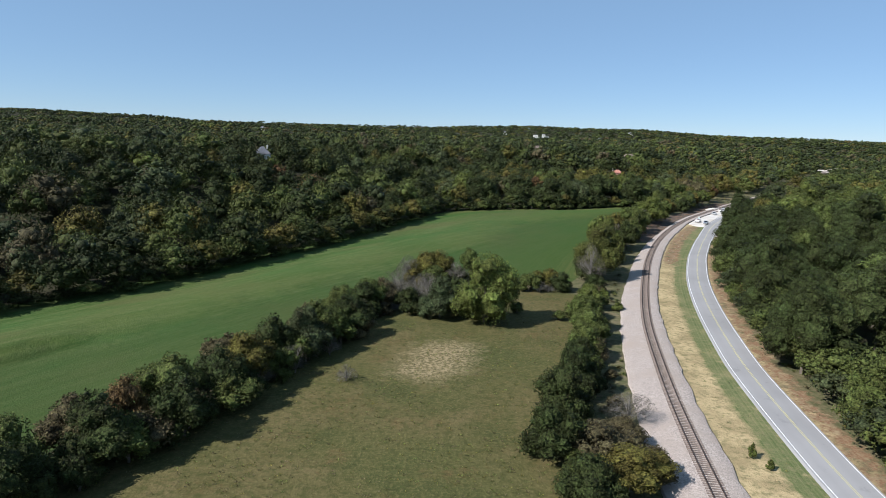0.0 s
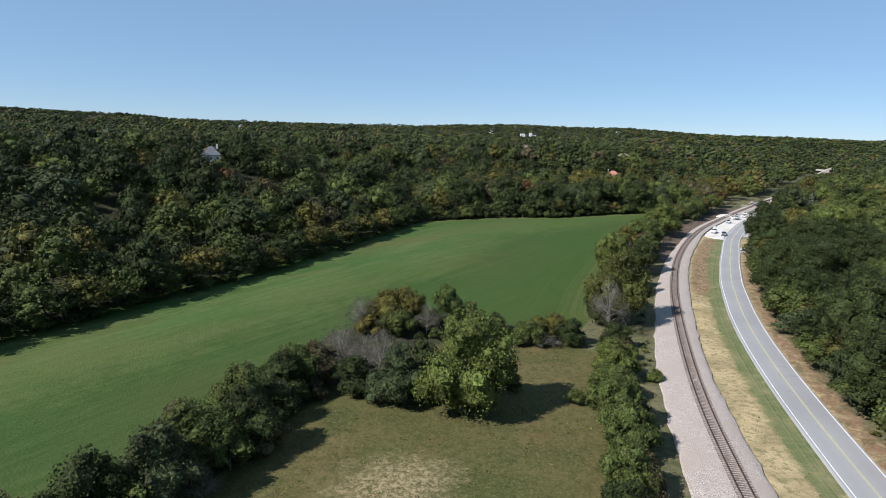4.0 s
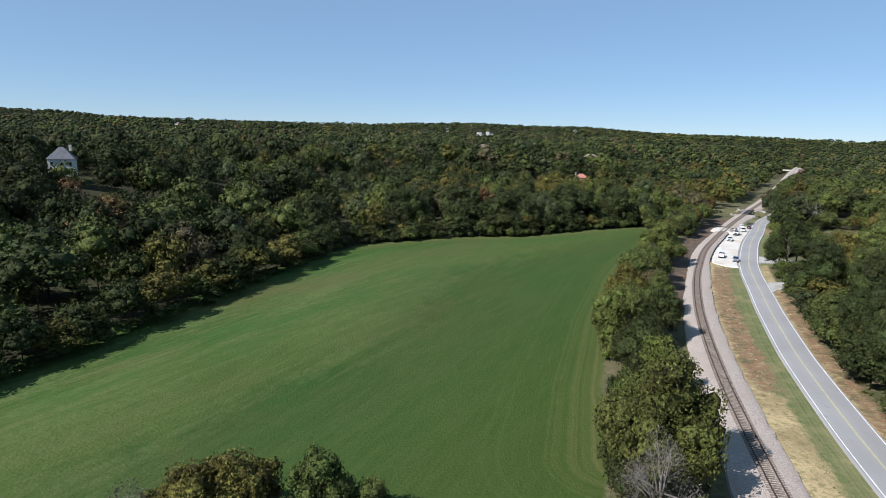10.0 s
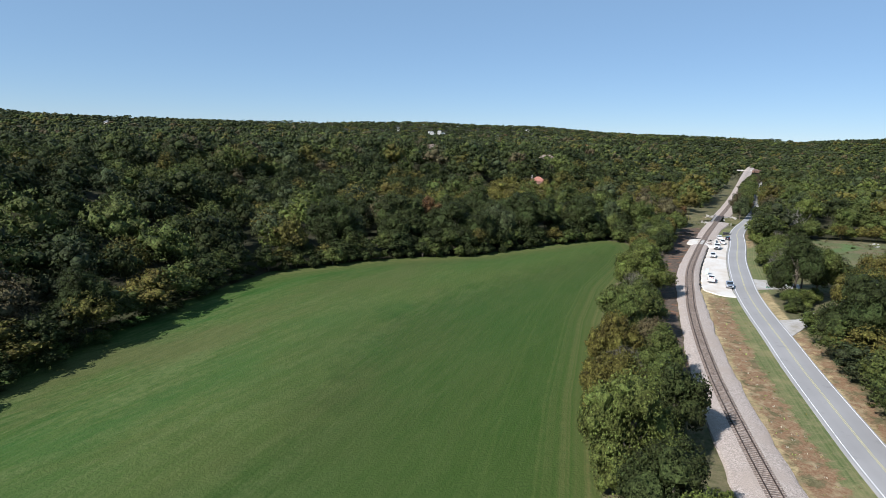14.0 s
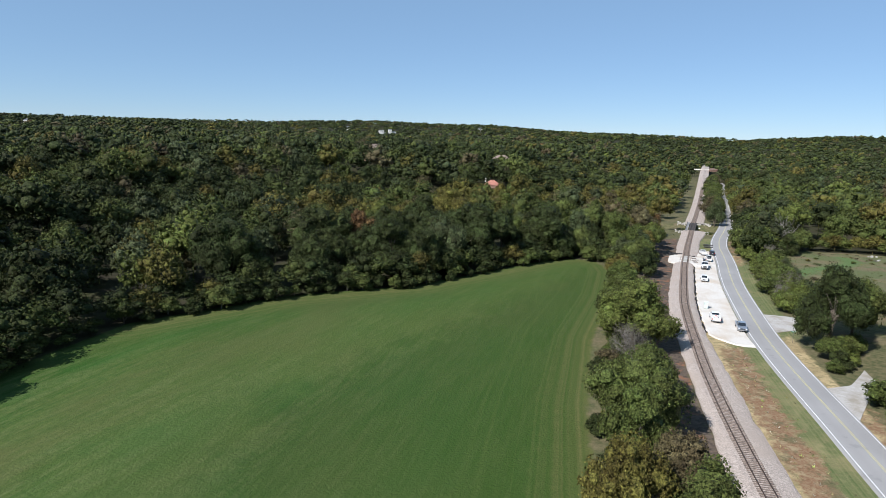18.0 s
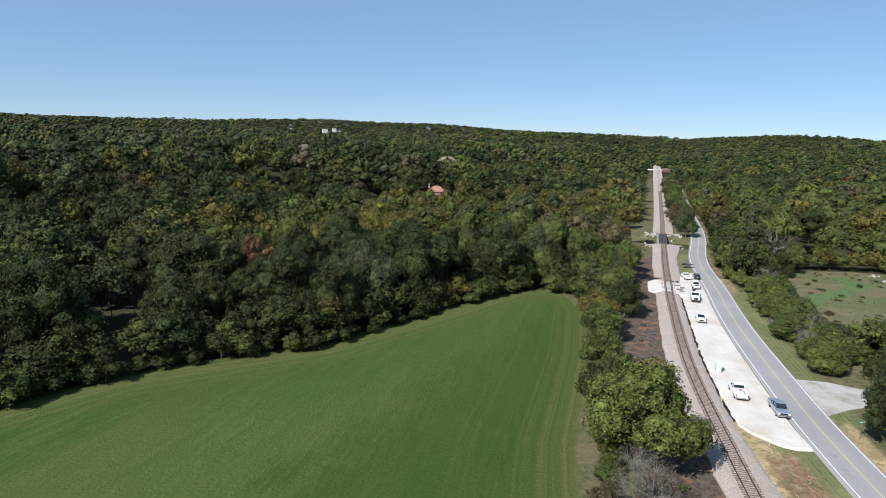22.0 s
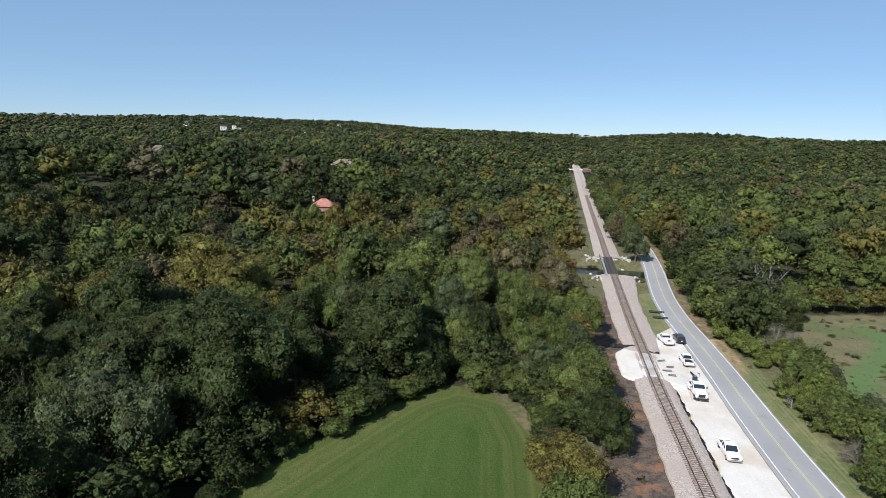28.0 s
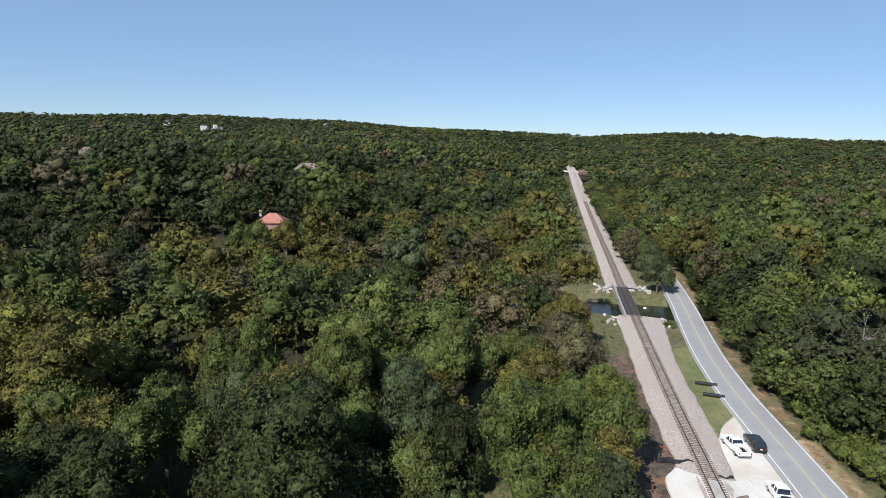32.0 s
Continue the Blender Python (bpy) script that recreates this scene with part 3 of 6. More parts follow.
def swept(name, line, profile, mat, u_of=None):
    """A strip with a cross-section (offset to the right, height), laid along a line."""
    t = np.gradient(line, axis=0)
    t /= np.hypot(*t.T)[:, None]
    nrm = np.c_[t[:, 1], -t[:, 0]]
    z0 = np.maximum(grade_of(line), 0)
    k = len(profile)
    v = np.zeros((len(line), k, 3))
    for j, (o, h) in enumerate(profile):
        v[:, j, :2] = line + nrm * o
        v[:, j, 2] = z0 + h
    i = np.arange(len(line) - 1)[:, None] * k + np.arange(k - 1)[None]
    i = i.ravel()
    me = mesh_of(name, v.reshape(-1, 3), np.c_[i, i + k, i + k + 1, i + 1][:, ::-1])
    if u_of:
        uv = me.uv_layers.new(name="UVMap")
        idx = np.zeros(len(me.loops), np.int32)
        me.loops.foreach_get("vertex_index", idx)
        us = np.array([(o / u_of) + 0.5 for o, _ in profile])
        co = np.c_[us[idx % k], (idx // k) * 0.01]
        uv.data.foreach_set("uv", co.astype(np.float32).ravel())
    me.materials.append(mat)
    return me


def grade_of(line):
    return 12 * smooth01((line[:, 1] - 560) / 450)


def rough_up(me, amount, scale):
    for v in me.vertices:
        v.co.z += amount * noise.noise(v.co * scale)
        v.co.x += amount * noise.noise(v.co * scale + Vector((7, 3, 1)))


ground = build_ground()

# road with its edge lines and double yellow line
road_me = swept("road", ROAD, [(-3.8, -0.3), (-3.4, 0.30), (-1.7, 0.36), (0, 0.39), (1.7, 0.36), (3.4, 0.30), (3.8, -0.3)], M_ROAD, 6.8)
road = tagged(new("road", road_me), "two-lane grey asphalt road with worn wheel tracks", "road", kind="structure")


def paint(name, off, width, mat, label):
    me = swept(name, ROAD, [(off - width / 2, 0.402 - 0.021 * abs(off)), (off + width / 2, 0.402 - 0.021 * abs(off))], mat)
    ob = new(name, me)
    ob.parent = road
    return tagged(ob, label)


paint("edge_line", -3.05, 0.16, M_WHITE, "white painted edge line")
paint("edge_line", 3.05, 0.16, M_WHITE, "white painted edge line")
paint("centre_line", -0.12, 0.10, M_YELLOW, "faded yellow centre line")
paint("centre_line", 0.12, 0.10, M_YELLOW, "faded yellow centre line")

# ballast bed, split at the creek by the bridge
cut = [i for i, q in enumerate(RAIL) if 474 < q[1] < 500]
B0, B1 = cut[0], cut[-1]
prof = [(-6.5, -0.25), (-6.1, 0.28), (-5.1, 0.44), (-4.1, 0.54), (-3.0, 0.64), (-1.9, 0.74), (-0.6, 0.78), (0.6, 0.78), (1.7, 0.75), (2.7, 0.68), (3.5, 0.60), (4.1, 0.50), (4.6, 0.36), (5.0, -0.25)]
bed = new("ballast_bed")
tagged(bed, "pale pinkish-grey crushed stone railway embankment", "embankment", kind="structure")
for part_line in (RAIL[: B0 + 1], RAIL[B1:]):
    me = swept("ballast", part_line, prof, M_BALLAST)
    # the shoulder towards the field narrows along the cutting
    k = len(prof)
    shoulder = np.interp(part_line[:, 1], (0, 110, 145, 160, 180, 217, 253, 275, 290, 320, 334, 368, 415, 426, 440, 470, 900), (1.1, 1.07, 1.0, 1.0, 0.85, 0.72, 0.52, 0.40, 0.30, 0.34, 0.50, 0.50, 0.42, 0.52, 0.62, 0.62, 0.85))
    other = np.interp(part_line[:, 1], (0, 132, 162, 217, 305, 318, 330, 398, 410, 423, 450, 468, 475, 500, 900), (0.78, 0.76, 0.62, 0.88, 0.84, 0.66, 0.46, 0.46, 0.60, 0.96, 1.0, 1.6, 1.7, 1.2, 1.0))
    for i, s in enumerate(shoulder):
        for crest, outer, grow in ((5, range(5), s), (8, range(9, k), other[i])):
            c = me.vertices[i * k + crest].co.copy()
            for j in outer:
                v = me.vertices[i * k + j]
                v.co.x, v.co.y = c.x + (v.co.x - c.x) * grow, c.y + (v.co.y - c.y) * grow
    rough_up(me, 0.05, 0.9)
    k = len(prof)
    for v in me.vertices:
        if v.index % k in (0, 1, k - 2, k - 1):
            v.co.x += 0.4 * noise.noise(v.co * 0.23) + 0.2 * noise.noise(v.co * 0.9)

    ob = new("ballast", me)
    ob.parent = bed


# ---- trees ----
def ico(sub):
    bm = bmesh.new()
    bmesh.ops.create_icosphere(bm, subdivisions=sub, radius=1.0)
    v = np.array([q.co[:] for q in bm.verts])
    f = np.array([[w.index for w in q.verts] for q in bm.faces])
    bm.free()
    return v, f


ICO1, ICO2 = ico(1), ico(2)


def crown_arrays(rng, lumps, cards, size, lump_r=(0.12, 0.26), lobes=6, fill=0.84):
    """A crown of about unit radius round the origin: a few limbs' lobes, each with lumps of twigs on it, clad in leaf cards. Returns the cards and the forms under them, lobes first."""
    cen, rad = [np.array([0, 0, 0.42])], [rng.uniform(0.42, 0.50)]
    turn = rng.uniform(0, 6.28)
    for k in range(lobes - 1):
        a = turn + 2 * math.pi * k / (lobes - 1) + rng.uniform(-0.35, 0.35)
        out = rng.uniform(0.40, 0.60)
        cen.append(np.array([out * math.cos(a), out * math.sin(a), rng.uniform(-0.38, 0.26)]))
        rad.append(rng.uniform(0.34, 0.50))
    while len(cen) < lumps + lobes:
        j = rng.integers(0, lobes)
        d = rng.normal(size=3)
        d /= np.linalg.norm(d)
        if d @ cen[j] < -0.12 or d[2] < -0.75:
            continue
        c = cen[j] + d * rad[j] * rng.uniform(0.72, 0.98)
        if min(np.linalg.norm(c - cen[m]) / rad[m] for m in range(lobes)) < 0.66:
            continue
        cen.append(c)
        rad.append(rng.uniform(*lump_r))
    cen, rad = np.array(cen), np.array(rad)
    pts, nrm = [], []
    need = cards
    while need > 0:
        j = rng.choice(len(rad), size=need * 3, p=rad ** 2 / (rad ** 2).sum())
        d = rng.normal(size=(need * 3, 3))
        d /= np.linalg.norm(d, axis=1)[:, None]
        q = cen[j] + d * (rad[j] * rng.uniform(0.84, 1.16, need * 3))[:, None]
        gap = np.linalg.norm(q[:, None] - cen[None], axis=2) / rad[None]
        ok = (gap.min(1) > 0.82) & ((q[:, 2] > -0.30) | (rng.random(need * 3) < 0.55))
        pts.append(q[ok][:need])
        nrm.append(d[ok][:need] * 0.45 + q[ok][:need] * 0.35)
        need -= len(pts[-1])
    pts, nrm = np.concatenate(pts), np.concatenate(nrm)
    nrm = nrm + rng.normal(size=nrm.shape) * 0.70 + np.array([0, 0, 0.20])
    nrm /= np.linalg.norm(nrm, axis=1)[:, None]
    u = np.cross(nrm, rng.normal(size=nrm.shape))
    u /= np.linalg.norm(u, axis=1)[:, None]
    w = np.cross(nrm, u)
    s = size * rng.uniform(0.6, 1.35, len(pts))
    v = np.zeros((len(pts), 3, 3))
    for k in range(3):
        a = 2 * math.pi * k / 3 + rng.uniform(-0.35, 0.35, len(pts))
        r = s * rng.uniform(0.7, 1.2, len(pts))
        v[:, k] = pts + u * (r * np.cos(a))[:, None] + w * (r * np.sin(a))[:, None]
    # to unit size
    wide, high = np.max(np.hypot(cen[:, 0], cen[:, 1]) + 0.9 * rad), np.max(cen[:, 2] + 0.95 * rad)
    k = np.array([1 / wide, 1 / wide, 1 / high])
    return (v * k).reshape(-1, 3), np.arange(len(pts) * 3).reshape(-1, 3), cen * k, rad * fill * (k[0] + k[2]) / 2


def core_arrays(rng, cen, rad, base, body, lobes=6):
    """The rough forms behind the leaves: the lobes first, then the lumps."""
    vs, fs, o = [], [], 0
    for k, (c, r) in enumerate(zip(cen, rad)):
        b = body if k < lobes else base
        turn, _ = np.linalg.qr(rng.normal(size=(3, 3)))
        turn[:, 0] *= np.sign(np.linalg.det(turn))
        v = (b[0] @ turn.T) * (r * (1 + rng.uniform(-0.26, 0.20, (len(b[0]), 1)))) + c
        vs.append(v)
        fs.append(b[1] + o)
        o += len(v)
    return np.concatenate(vs), np.concatenate(fs)


ICO0 = (np.array([(0, 0, 1), (0.94, 0, -0.33), (-0.47, 0.82, -0.33), (-0.47, -0.82, -0.33)]), np.array([(0, 1, 2), (0, 2, 3), (0, 3, 1), (1, 3, 2)]))
OCTA = (np.array([(1, 0, 0), (-1, 0, 0), (0, 1, 0), (0, -1, 0), (0, 0, 1), (0, 0, -1)], float),
        np.array([(0, 2, 4), (2, 1, 4), (1, 3, 4), (3, 0, 4), (2, 0, 5), (1, 2, 5), (3, 1, 5), (0, 3, 5)]))


def tube(bm, a, b, ra, rb, sides=6):
    """A tapered limb from a to b."""
    a, b = Vector(a), Vector(b)
    q = (b - a).to_track_quat('Z', 'Y')
    rings = []
    for c, r in ((a, ra), (b, rb)):
        rings.append([bm.verts.new(c + q @ Vector((r * math.cos(2 * math.pi * k / sides), r * math.sin(2 * math.pi * k / sides), 0))) for k in range(sides)])
    for k in range(sides):
        bm.faces.new((rings[0][k], rings[0][(k + 1) % sides], rings[1][(k + 1) % sides], rings[1][k]))
    bm.faces.new(rings[1])


def part(name, bm, mat, parent, label="", smooth=False):
    """Links a bmesh as one mesh object under a thing or a part."""
    me = bpy.data.meshes.new(name)
    bm.normal_update()
    bm.to_mesh(me)
    bm.free()
    me.materials.append(mat)
    if smooth:
        me.polygons.foreach_set("use_smooth", np.ones(len(me.polygons), bool))
    ob = new(name, me)
    ob.parent = parent
    if label:
        tagged(ob, label)
    return ob


TREE_WORDS = {"green": "green leafy broadleaf tree", "dark": "dark green dense broadleaf tree", "olive": "olive-yellow autumn broadleaf tree", "blue": "dull blue-green oak tree",
              "bright": "bright yellow-green broadleaf tree", "brown": "brownish half-bare broadleaf tree", "grey": "grey nearly bare tree with twigs", "rust": "rust-red autumn broadleaf tree", "oak": "broad dark olive broadleaf tree"}


def make_tree(kind, seed, cards, size, lumps, lump_r=(0.20, 0.36)):
    """A tree of crown radius 1 that stands about 2.1 tall; scaled when placed."""
    rng = np.random.default_rng(seed)
    root = new("tree")
    root.empty_display_size = 0.1
    thin = kind == "grey"
    v, f, cen, rad = crown_arrays(rng, lumps, int(cards * (0.85 if thin else 1)), size * (0.6 if thin else 1), lump_r)
    mid = np.array([0, 0, 1.12])
    me = bpy.data.meshes.new("crown")
    if kind != "grey":
        cv, cf = core_arrays(rng, cen, rad * 0.88, ICO1, ICO2)
        v, f = np.r_[v, cv], np.r_[f, cf + len(v)]
    me.from_pydata((v + mid).tolist(), [], f.tolist())
    me.materials.append(LEAF[kind])
    crown = new("crown", me)
    crown.parent = root
    bm = bmesh.new()
    tube(bm, (-0.02, 0, -0.9), (0.02, 0.01, 0.45), 0.055, 0.040, 7)
    tube(bm, (0.02, 0.01, 0.45), (0.03, -0.02, 1.25), 0.040, 0.018, 6)
    for j in range(min(len(cen), 22 if thin else 12)):
        c = cen[j] + mid
        start = Vector((0.02, 0, float(rng.uniform(0.35, 0.95))))
        knee = start.lerp(Vector(c), 0.55) + Vector((0, 0, 0.06))
        tube(bm, start, knee, 0.022, 0.013, 5)
        tube(bm, knee, Vector(c) * 1.0, 0.013, 0.005, 4)
        if thin:
            for _ in range(20):
                e = Vector(c) + Vector(rng.normal(size=3)).normalized() * (float(rad[j]) * 1.3)
                tube(bm, knee.lerp(Vector(c), float(rng.uniform(0.2, 1))), e + Vector((0, 0, 0.06)), 0.0036, 0.0012, 3)
    part("trunk", bm, M_BARK_PALE if kind in ("grey", "olive", "oak") else M_BARK, root)
    tagged(root, TREE_WORDS[kind], "tree")
    return root


def dead_tree(seed):
    """A bare dead oak: a trunk that forks into crooked pale limbs. Unit sized as make_tree."""
    rng = random.Random(seed)
    root = tagged(new("tree"), "bare dead oak with crooked pale grey limbs", "tree")
    trunk = bmesh.new()
    tube(trunk, (0, 0, -0.04), (0.03, 0.02, 0.5), 0.06, 0.048, 7)
    tube(trunk, (0.03, 0.02, 0.5), (-0.02, 0.05, 1.05), 0.048, 0.034, 7)
    part("trunk", trunk, M_DEAD, root)
    for k in range(11):
        bm = bmesh.new()
        a = 2 * math.pi * k / 11 + rng.uniform(-0.3, 0.3)
        p, r = Vector((0, 0.03, rng.uniform(0.5, 1.05))), 0.030
        d = Vector((math.cos(a), math.sin(a), rng.uniform(0.25, 1.1))).normalized()
        for _ in range(5):
            q = p + d * rng.uniform(0.20, 0.30)
            tube(bm, p, q, r, r * 0.72, 5)
            for _ in range(2):
                e = (d + Vector((rng.uniform(-1, 1), rng.uniform(-1, 1), rng.uniform(-0.3, 0.9))) * 0.9).normalized()
                mid = q + e * rng.uniform(0.10, 0.2)
                tube(bm, q, mid, r * 0.5, r * 0.36, 4)
                tube(bm, mid, mid + (e + Vector((rng.uniform(-1, 1), rng.uniform(-1, 1), rng.uniform(-0.4, 0.8))) * 0.7).normalized() * rng.uniform(0.1, 0.2), r * 0.36, r * 0.12, 4)
            d = (d + Vector((rng.uniform(-1, 1), rng.uniform(-1, 1), rng.uniform(-0.6, 0.7))) * 0.5).normalized()
            p, r = q, r * 0.72
        part("limb", bm, M_DEAD, root)
    return root


for seed, x, y, top, rad in ((1, 247, 422, 14.5, 6.0), (2, 256, 428, 15.0, 6.5), (3, 240, 427, 13.0, 4.5)):
    dead = dead_tree(seed)
    tagged(dead, group="hedgerow and lineside trees")
    dead.matrix_basis = pose(x, y, float(height(np.array([[x, y]]))[0]), 0, 0, 70 * seed) @ Matrix.Diagonal((rad, rad, top / 2.0, 1))

KINDS = list(SPECIES)
PROTO = {k: [make_tree(k, 100 + 10 * i + j, 3000, 0.041, 34, (0.14, 0.27)) for j in range(3)] for i, k in enumerate(KINDS)}
PROTO_BIG = {k: [make_tree(k, 200 + 10 * i + j, 5200, 0.030, 48, (0.12, 0.24)) for j in range(3)] for i, k in enumerate(KINDS) if k != "grey"}
PROTO_BIG["grey"] = PROTO["grey"]
PROTO_HUGE = {k: [make_tree(k, 400 + 10 * i + j, 8200, 0.0225, 66, (0.10, 0.22)) for j in range(2)] for i, k in enumerate(KINDS) if k != "grey"}
PROTO_HUGE["grey"] = PROTO["grey"]
PROTO_SHRUB = {k: [make_tree(k, 300 + 10 * i + j, 1100, 0.058, 16, (0.16, 0.30)) for j in range(2)] for i, k in enumerate(KINDS)}
USED = set()
tree_rng = random.Random(5)


def plant(kind, x, y, top, radius, z=None, group="", label="", shrub=False, sink=0.0):
    """A tree with its top at that height over the ground and that crown radius; sink: how far its crown comes down the trunk."""
    z = float(height(np.array([[x, y]]))[0]) if z is None else z
    proto = tree_rng.choice((PROTO_SHRUB if shrub else PROTO_HUGE if radius > 7.0 else PROTO_BIG if radius > 5.4 else PROTO)[kind])
    sz = min(top / (2.15 - sink), 1.12 * radius)
    lift = top - 2.15 * sz
    if shrub:
        # crown down to the ground
        sz = top / 1.75
        lift = -0.30 * sz
    m = Matrix.LocRotScale((x, y, z + lift), Euler((0, 0, tree_rng.uniform(0, 6.28))), None)
    m_s = Vector((radius, radius, sz))
    ob = proto if proto not in USED else copy_thing(proto, m)
    USED.add(proto)
    ob.matrix_basis = m @ Matrix.Diagonal((*m_s, 1))
    if shrub:
        ob.name = "shrub"
        tagged(ob, label or TREE_WORDS[kind].replace("tree", "shrub"), "shrub", group)
    else:
        tagged(ob, label or TREE_WORDS[kind], "tree", group)
    return ob


# the hedge along the meadow, going south-west, and the thickets round the meadow's head: kind, place, height, crown radius
HEDGE = [
    ("blue", 0.5, 139.5, 9.6, 4.6), ("grey", -3.0, 145, 9.0, 4.4), ("dark", 5, 146, 8.0, 4.2),
    ("olive", -4, 178, 9.2, 5.2), ("olive", 0.5, 181, 9.4, 4.6), ("grey", -9.5, 176, 8.0, 4.2), ("green", -1, 172, 6.0, 4.0), ("green", 9.5, 178.5, 10.6, 3.6), ("green", 14.5, 179, 6.6, 3.2), ("grey", 5, 175, 7.0, 3.6),
    ("green", 27, 168.5, 5.6, 3.4), ("olive", 32.5, 171.5, 6.4, 3.4), ("olive", 29, 172, 5.6, 3.0), ("dark", 36, 169, 6.0, 3.4), ("dark", 21, 172, 4.5, 3.6), ("green", 17, 174, 4.5, 3.2),
    ("grey", -10, 150, 8.6, 4.4), ("grey", -6, 149, 7.5, 3.8), ("brown", -14, 145, 8.0, 4.2), ("dark", -7, 143, 6.2, 3.8), ("green", -17.5, 143, 8.0, 4.4),
    ("dark", -18, 139, 8.2, 4.6), ("green", -22, 131, 9.4, 5.0), ("dark", -20, 124, 8.8, 4.6), ("green", -25, 119, 9.2, 5.0), ("brown", -28, 124, 7.0, 4.0), ("blue", -26, 111, 9.8, 4.8), ("dark", -31, 105, 9.6, 4.8), ("olive", -33, 97, 9.2, 4.8),
    ("brown", -37, 100, 7.6, 4.2), ("dark", -35, 90, 9.2, 4.8), ("green", -40, 84, 9.6, 5.0), ("dark", -36, 79, 8.6, 4.4), ("rust", -44, 79, 8.4, 3.8), ("dark", -44, 71, 9.6, 5.0), ("brown", -49, 74, 7.6, 4.0), ("green", -51, 65, 9.2, 5.0),
    ("dark", -48, 60, 8.8, 4.6), ("dark", -58, 60, 8.8, 4.6), ("green", -64, 52, 9.0, 4.8), ("blue", -56, 50, 9.0, 4.8),
]
# other trees that stand out singly
SINGLES = [
    ("bright", 11.0, 136.5, 17.0, 8.0),
    # strip between meadow and track
    ("dark", 16, 76, 8.5, 4.2), ("dark", 20, 86, 10.0, 4.4), ("dark", 24, 96, 9.5, 4.2), ("dark", 27, 105, 8.0, 3.8), ("green", 30, 114, 8.0, 4.0), ("green", 33, 124, 8.5, 4.2), ("green", 33.5, 132, 9.0, 4.2),
    ("grey", 30, 86, 5.0, 3.8), ("brown", 27, 79, 5.0, 3.8), ("olive", 25, 68, 6.0, 5.6), ("brown", 29, 71, 4.5, 3.4), ("dark", 19, 64, 7.0, 4.2),
    ("green", 37, 143, 6.0, 3.8), ("bright", 39.5, 152, 5.2, 3.6), ("bright", 42, 160, 4.8, 3.4), ("dark", 45, 168, 6.0, 3.4),
    # the big tree beside the track and its neighbours
    ("grey", 46, 175.5, 13.6, 4.8), ("oak", 51.5, 187, 18.4, 8.2), ("dark", 47, 184, 9.0, 4.2), ("green", 54, 198, 11.0, 4.8), ("dark", 57, 208, 9.5, 4.4),
    ("dark", 64.5, 220.5, 12.6, 6.2), ("bright", 65, 231.5, 15.8, 6.6), ("olive", 69, 243, 14.0, 5.4), ("olive", 71.5, 252.5, 10.0, 5.0), ("grey", 77, 258, 9.0, 4.2), ("olive", 79, 266, 12.5, 5.0), ("green", 87, 276, 14.4, 5.6),
    ("green", 93.5, 287, 14.6, 7.4), ("grey", 107, 309.5, 10.0, 5.0), ("green", 101, 297, 11.6, 5.4), ("bright", 114.5, 322, 16.2, 9.0), ("green", 126, 342, 8.5, 4.4), ("green", 130, 354, 9.5, 4.4),
    ("green", 140, 369, 9.5, 4.4), ("green", 150, 433, 14.0, 6.0), ("dark", 144, 420, 12.0, 5.6), ("green", 153, 422, 12.5, 5.6), ("dark", 161, 427, 12.5, 5.8), ("olive", 164, 437, 12.5, 5.4), ("dark", 136, 430, 15.0, 6.4), ("dark", 158, 385, 10.5, 5.4), ("green", 160, 395, 11.0, 5.6), ("blue", 162.5, 407, 10.0, 5.0),
    # single oaks on the drive
    ("dark", 157.0, 312.0, 20.0, 7.4), ("dark", 168, 322, 17.0, 5.8), ("green", 153, 307, 5.5, 3.4), ("dark", 196, 311, 14.0, 6.0), ("green", 190, 334, 10.0, 5.0),
    # woods ahead: standouts, and trees placed to hide walls, trunks and road from camera
    ("blue", 92, 404, 18.0, 8.2), ("rust", 66, 417, 19.5, 6.4), ("green", 164, 574, 13.0, 5.6), ("olive", 173, 571, 13.4, 6.0), ("green", 182, 573, 13.6, 6.0), ("green", 159, 579, 11.0, 5.0), ("dark", 192, 576, 10.0, 5.0), ("bright", 159, 457, 17.5, 8.4), ("rust", 211, 464, 14.0, 5.4), ("olive", 205, 457, 15.5, 5.8),
    ("dark", 243, 412.5, 9.0, 4.6), ("green", 250.5, 416.5, 9.5, 4.8), ("green", 260, 422, 10.5, 5.2), ("dark", 236, 417, 10.0, 4.8),
    ("blue", 271.5, 492.5, 13.5, 5.4), ("blue", 281.5, 505.5, 14.0, 5.4), ("green", 291.5, 517.5, 14.0, 5.4), ("green", 299.5, 527.5, 14.0, 5.4), ("brown", 306.5, 537.5, 13.0, 5.2), ("green", 313.5, 546.5, 13.0, 5.2), ("dark", 321.5, 556.5, 13.0, 5.2),
]
for kind, x, y, top, rad in HEDGE:
    plant(kind, x, y, top * (1.10 if y < 160 else 1.0), rad * (1.22 if y < 160 else 1.1), sink=0.0 if kind == "grey" else 0.32, group="hedgerow and lineside trees")
for kind, x, y, top, rad in SINGLES:
    plant(kind, x, y, top, rad * 1.1, sink=0.0 if kind == "grey" else 0.26, group="hedgerow and lineside trees")

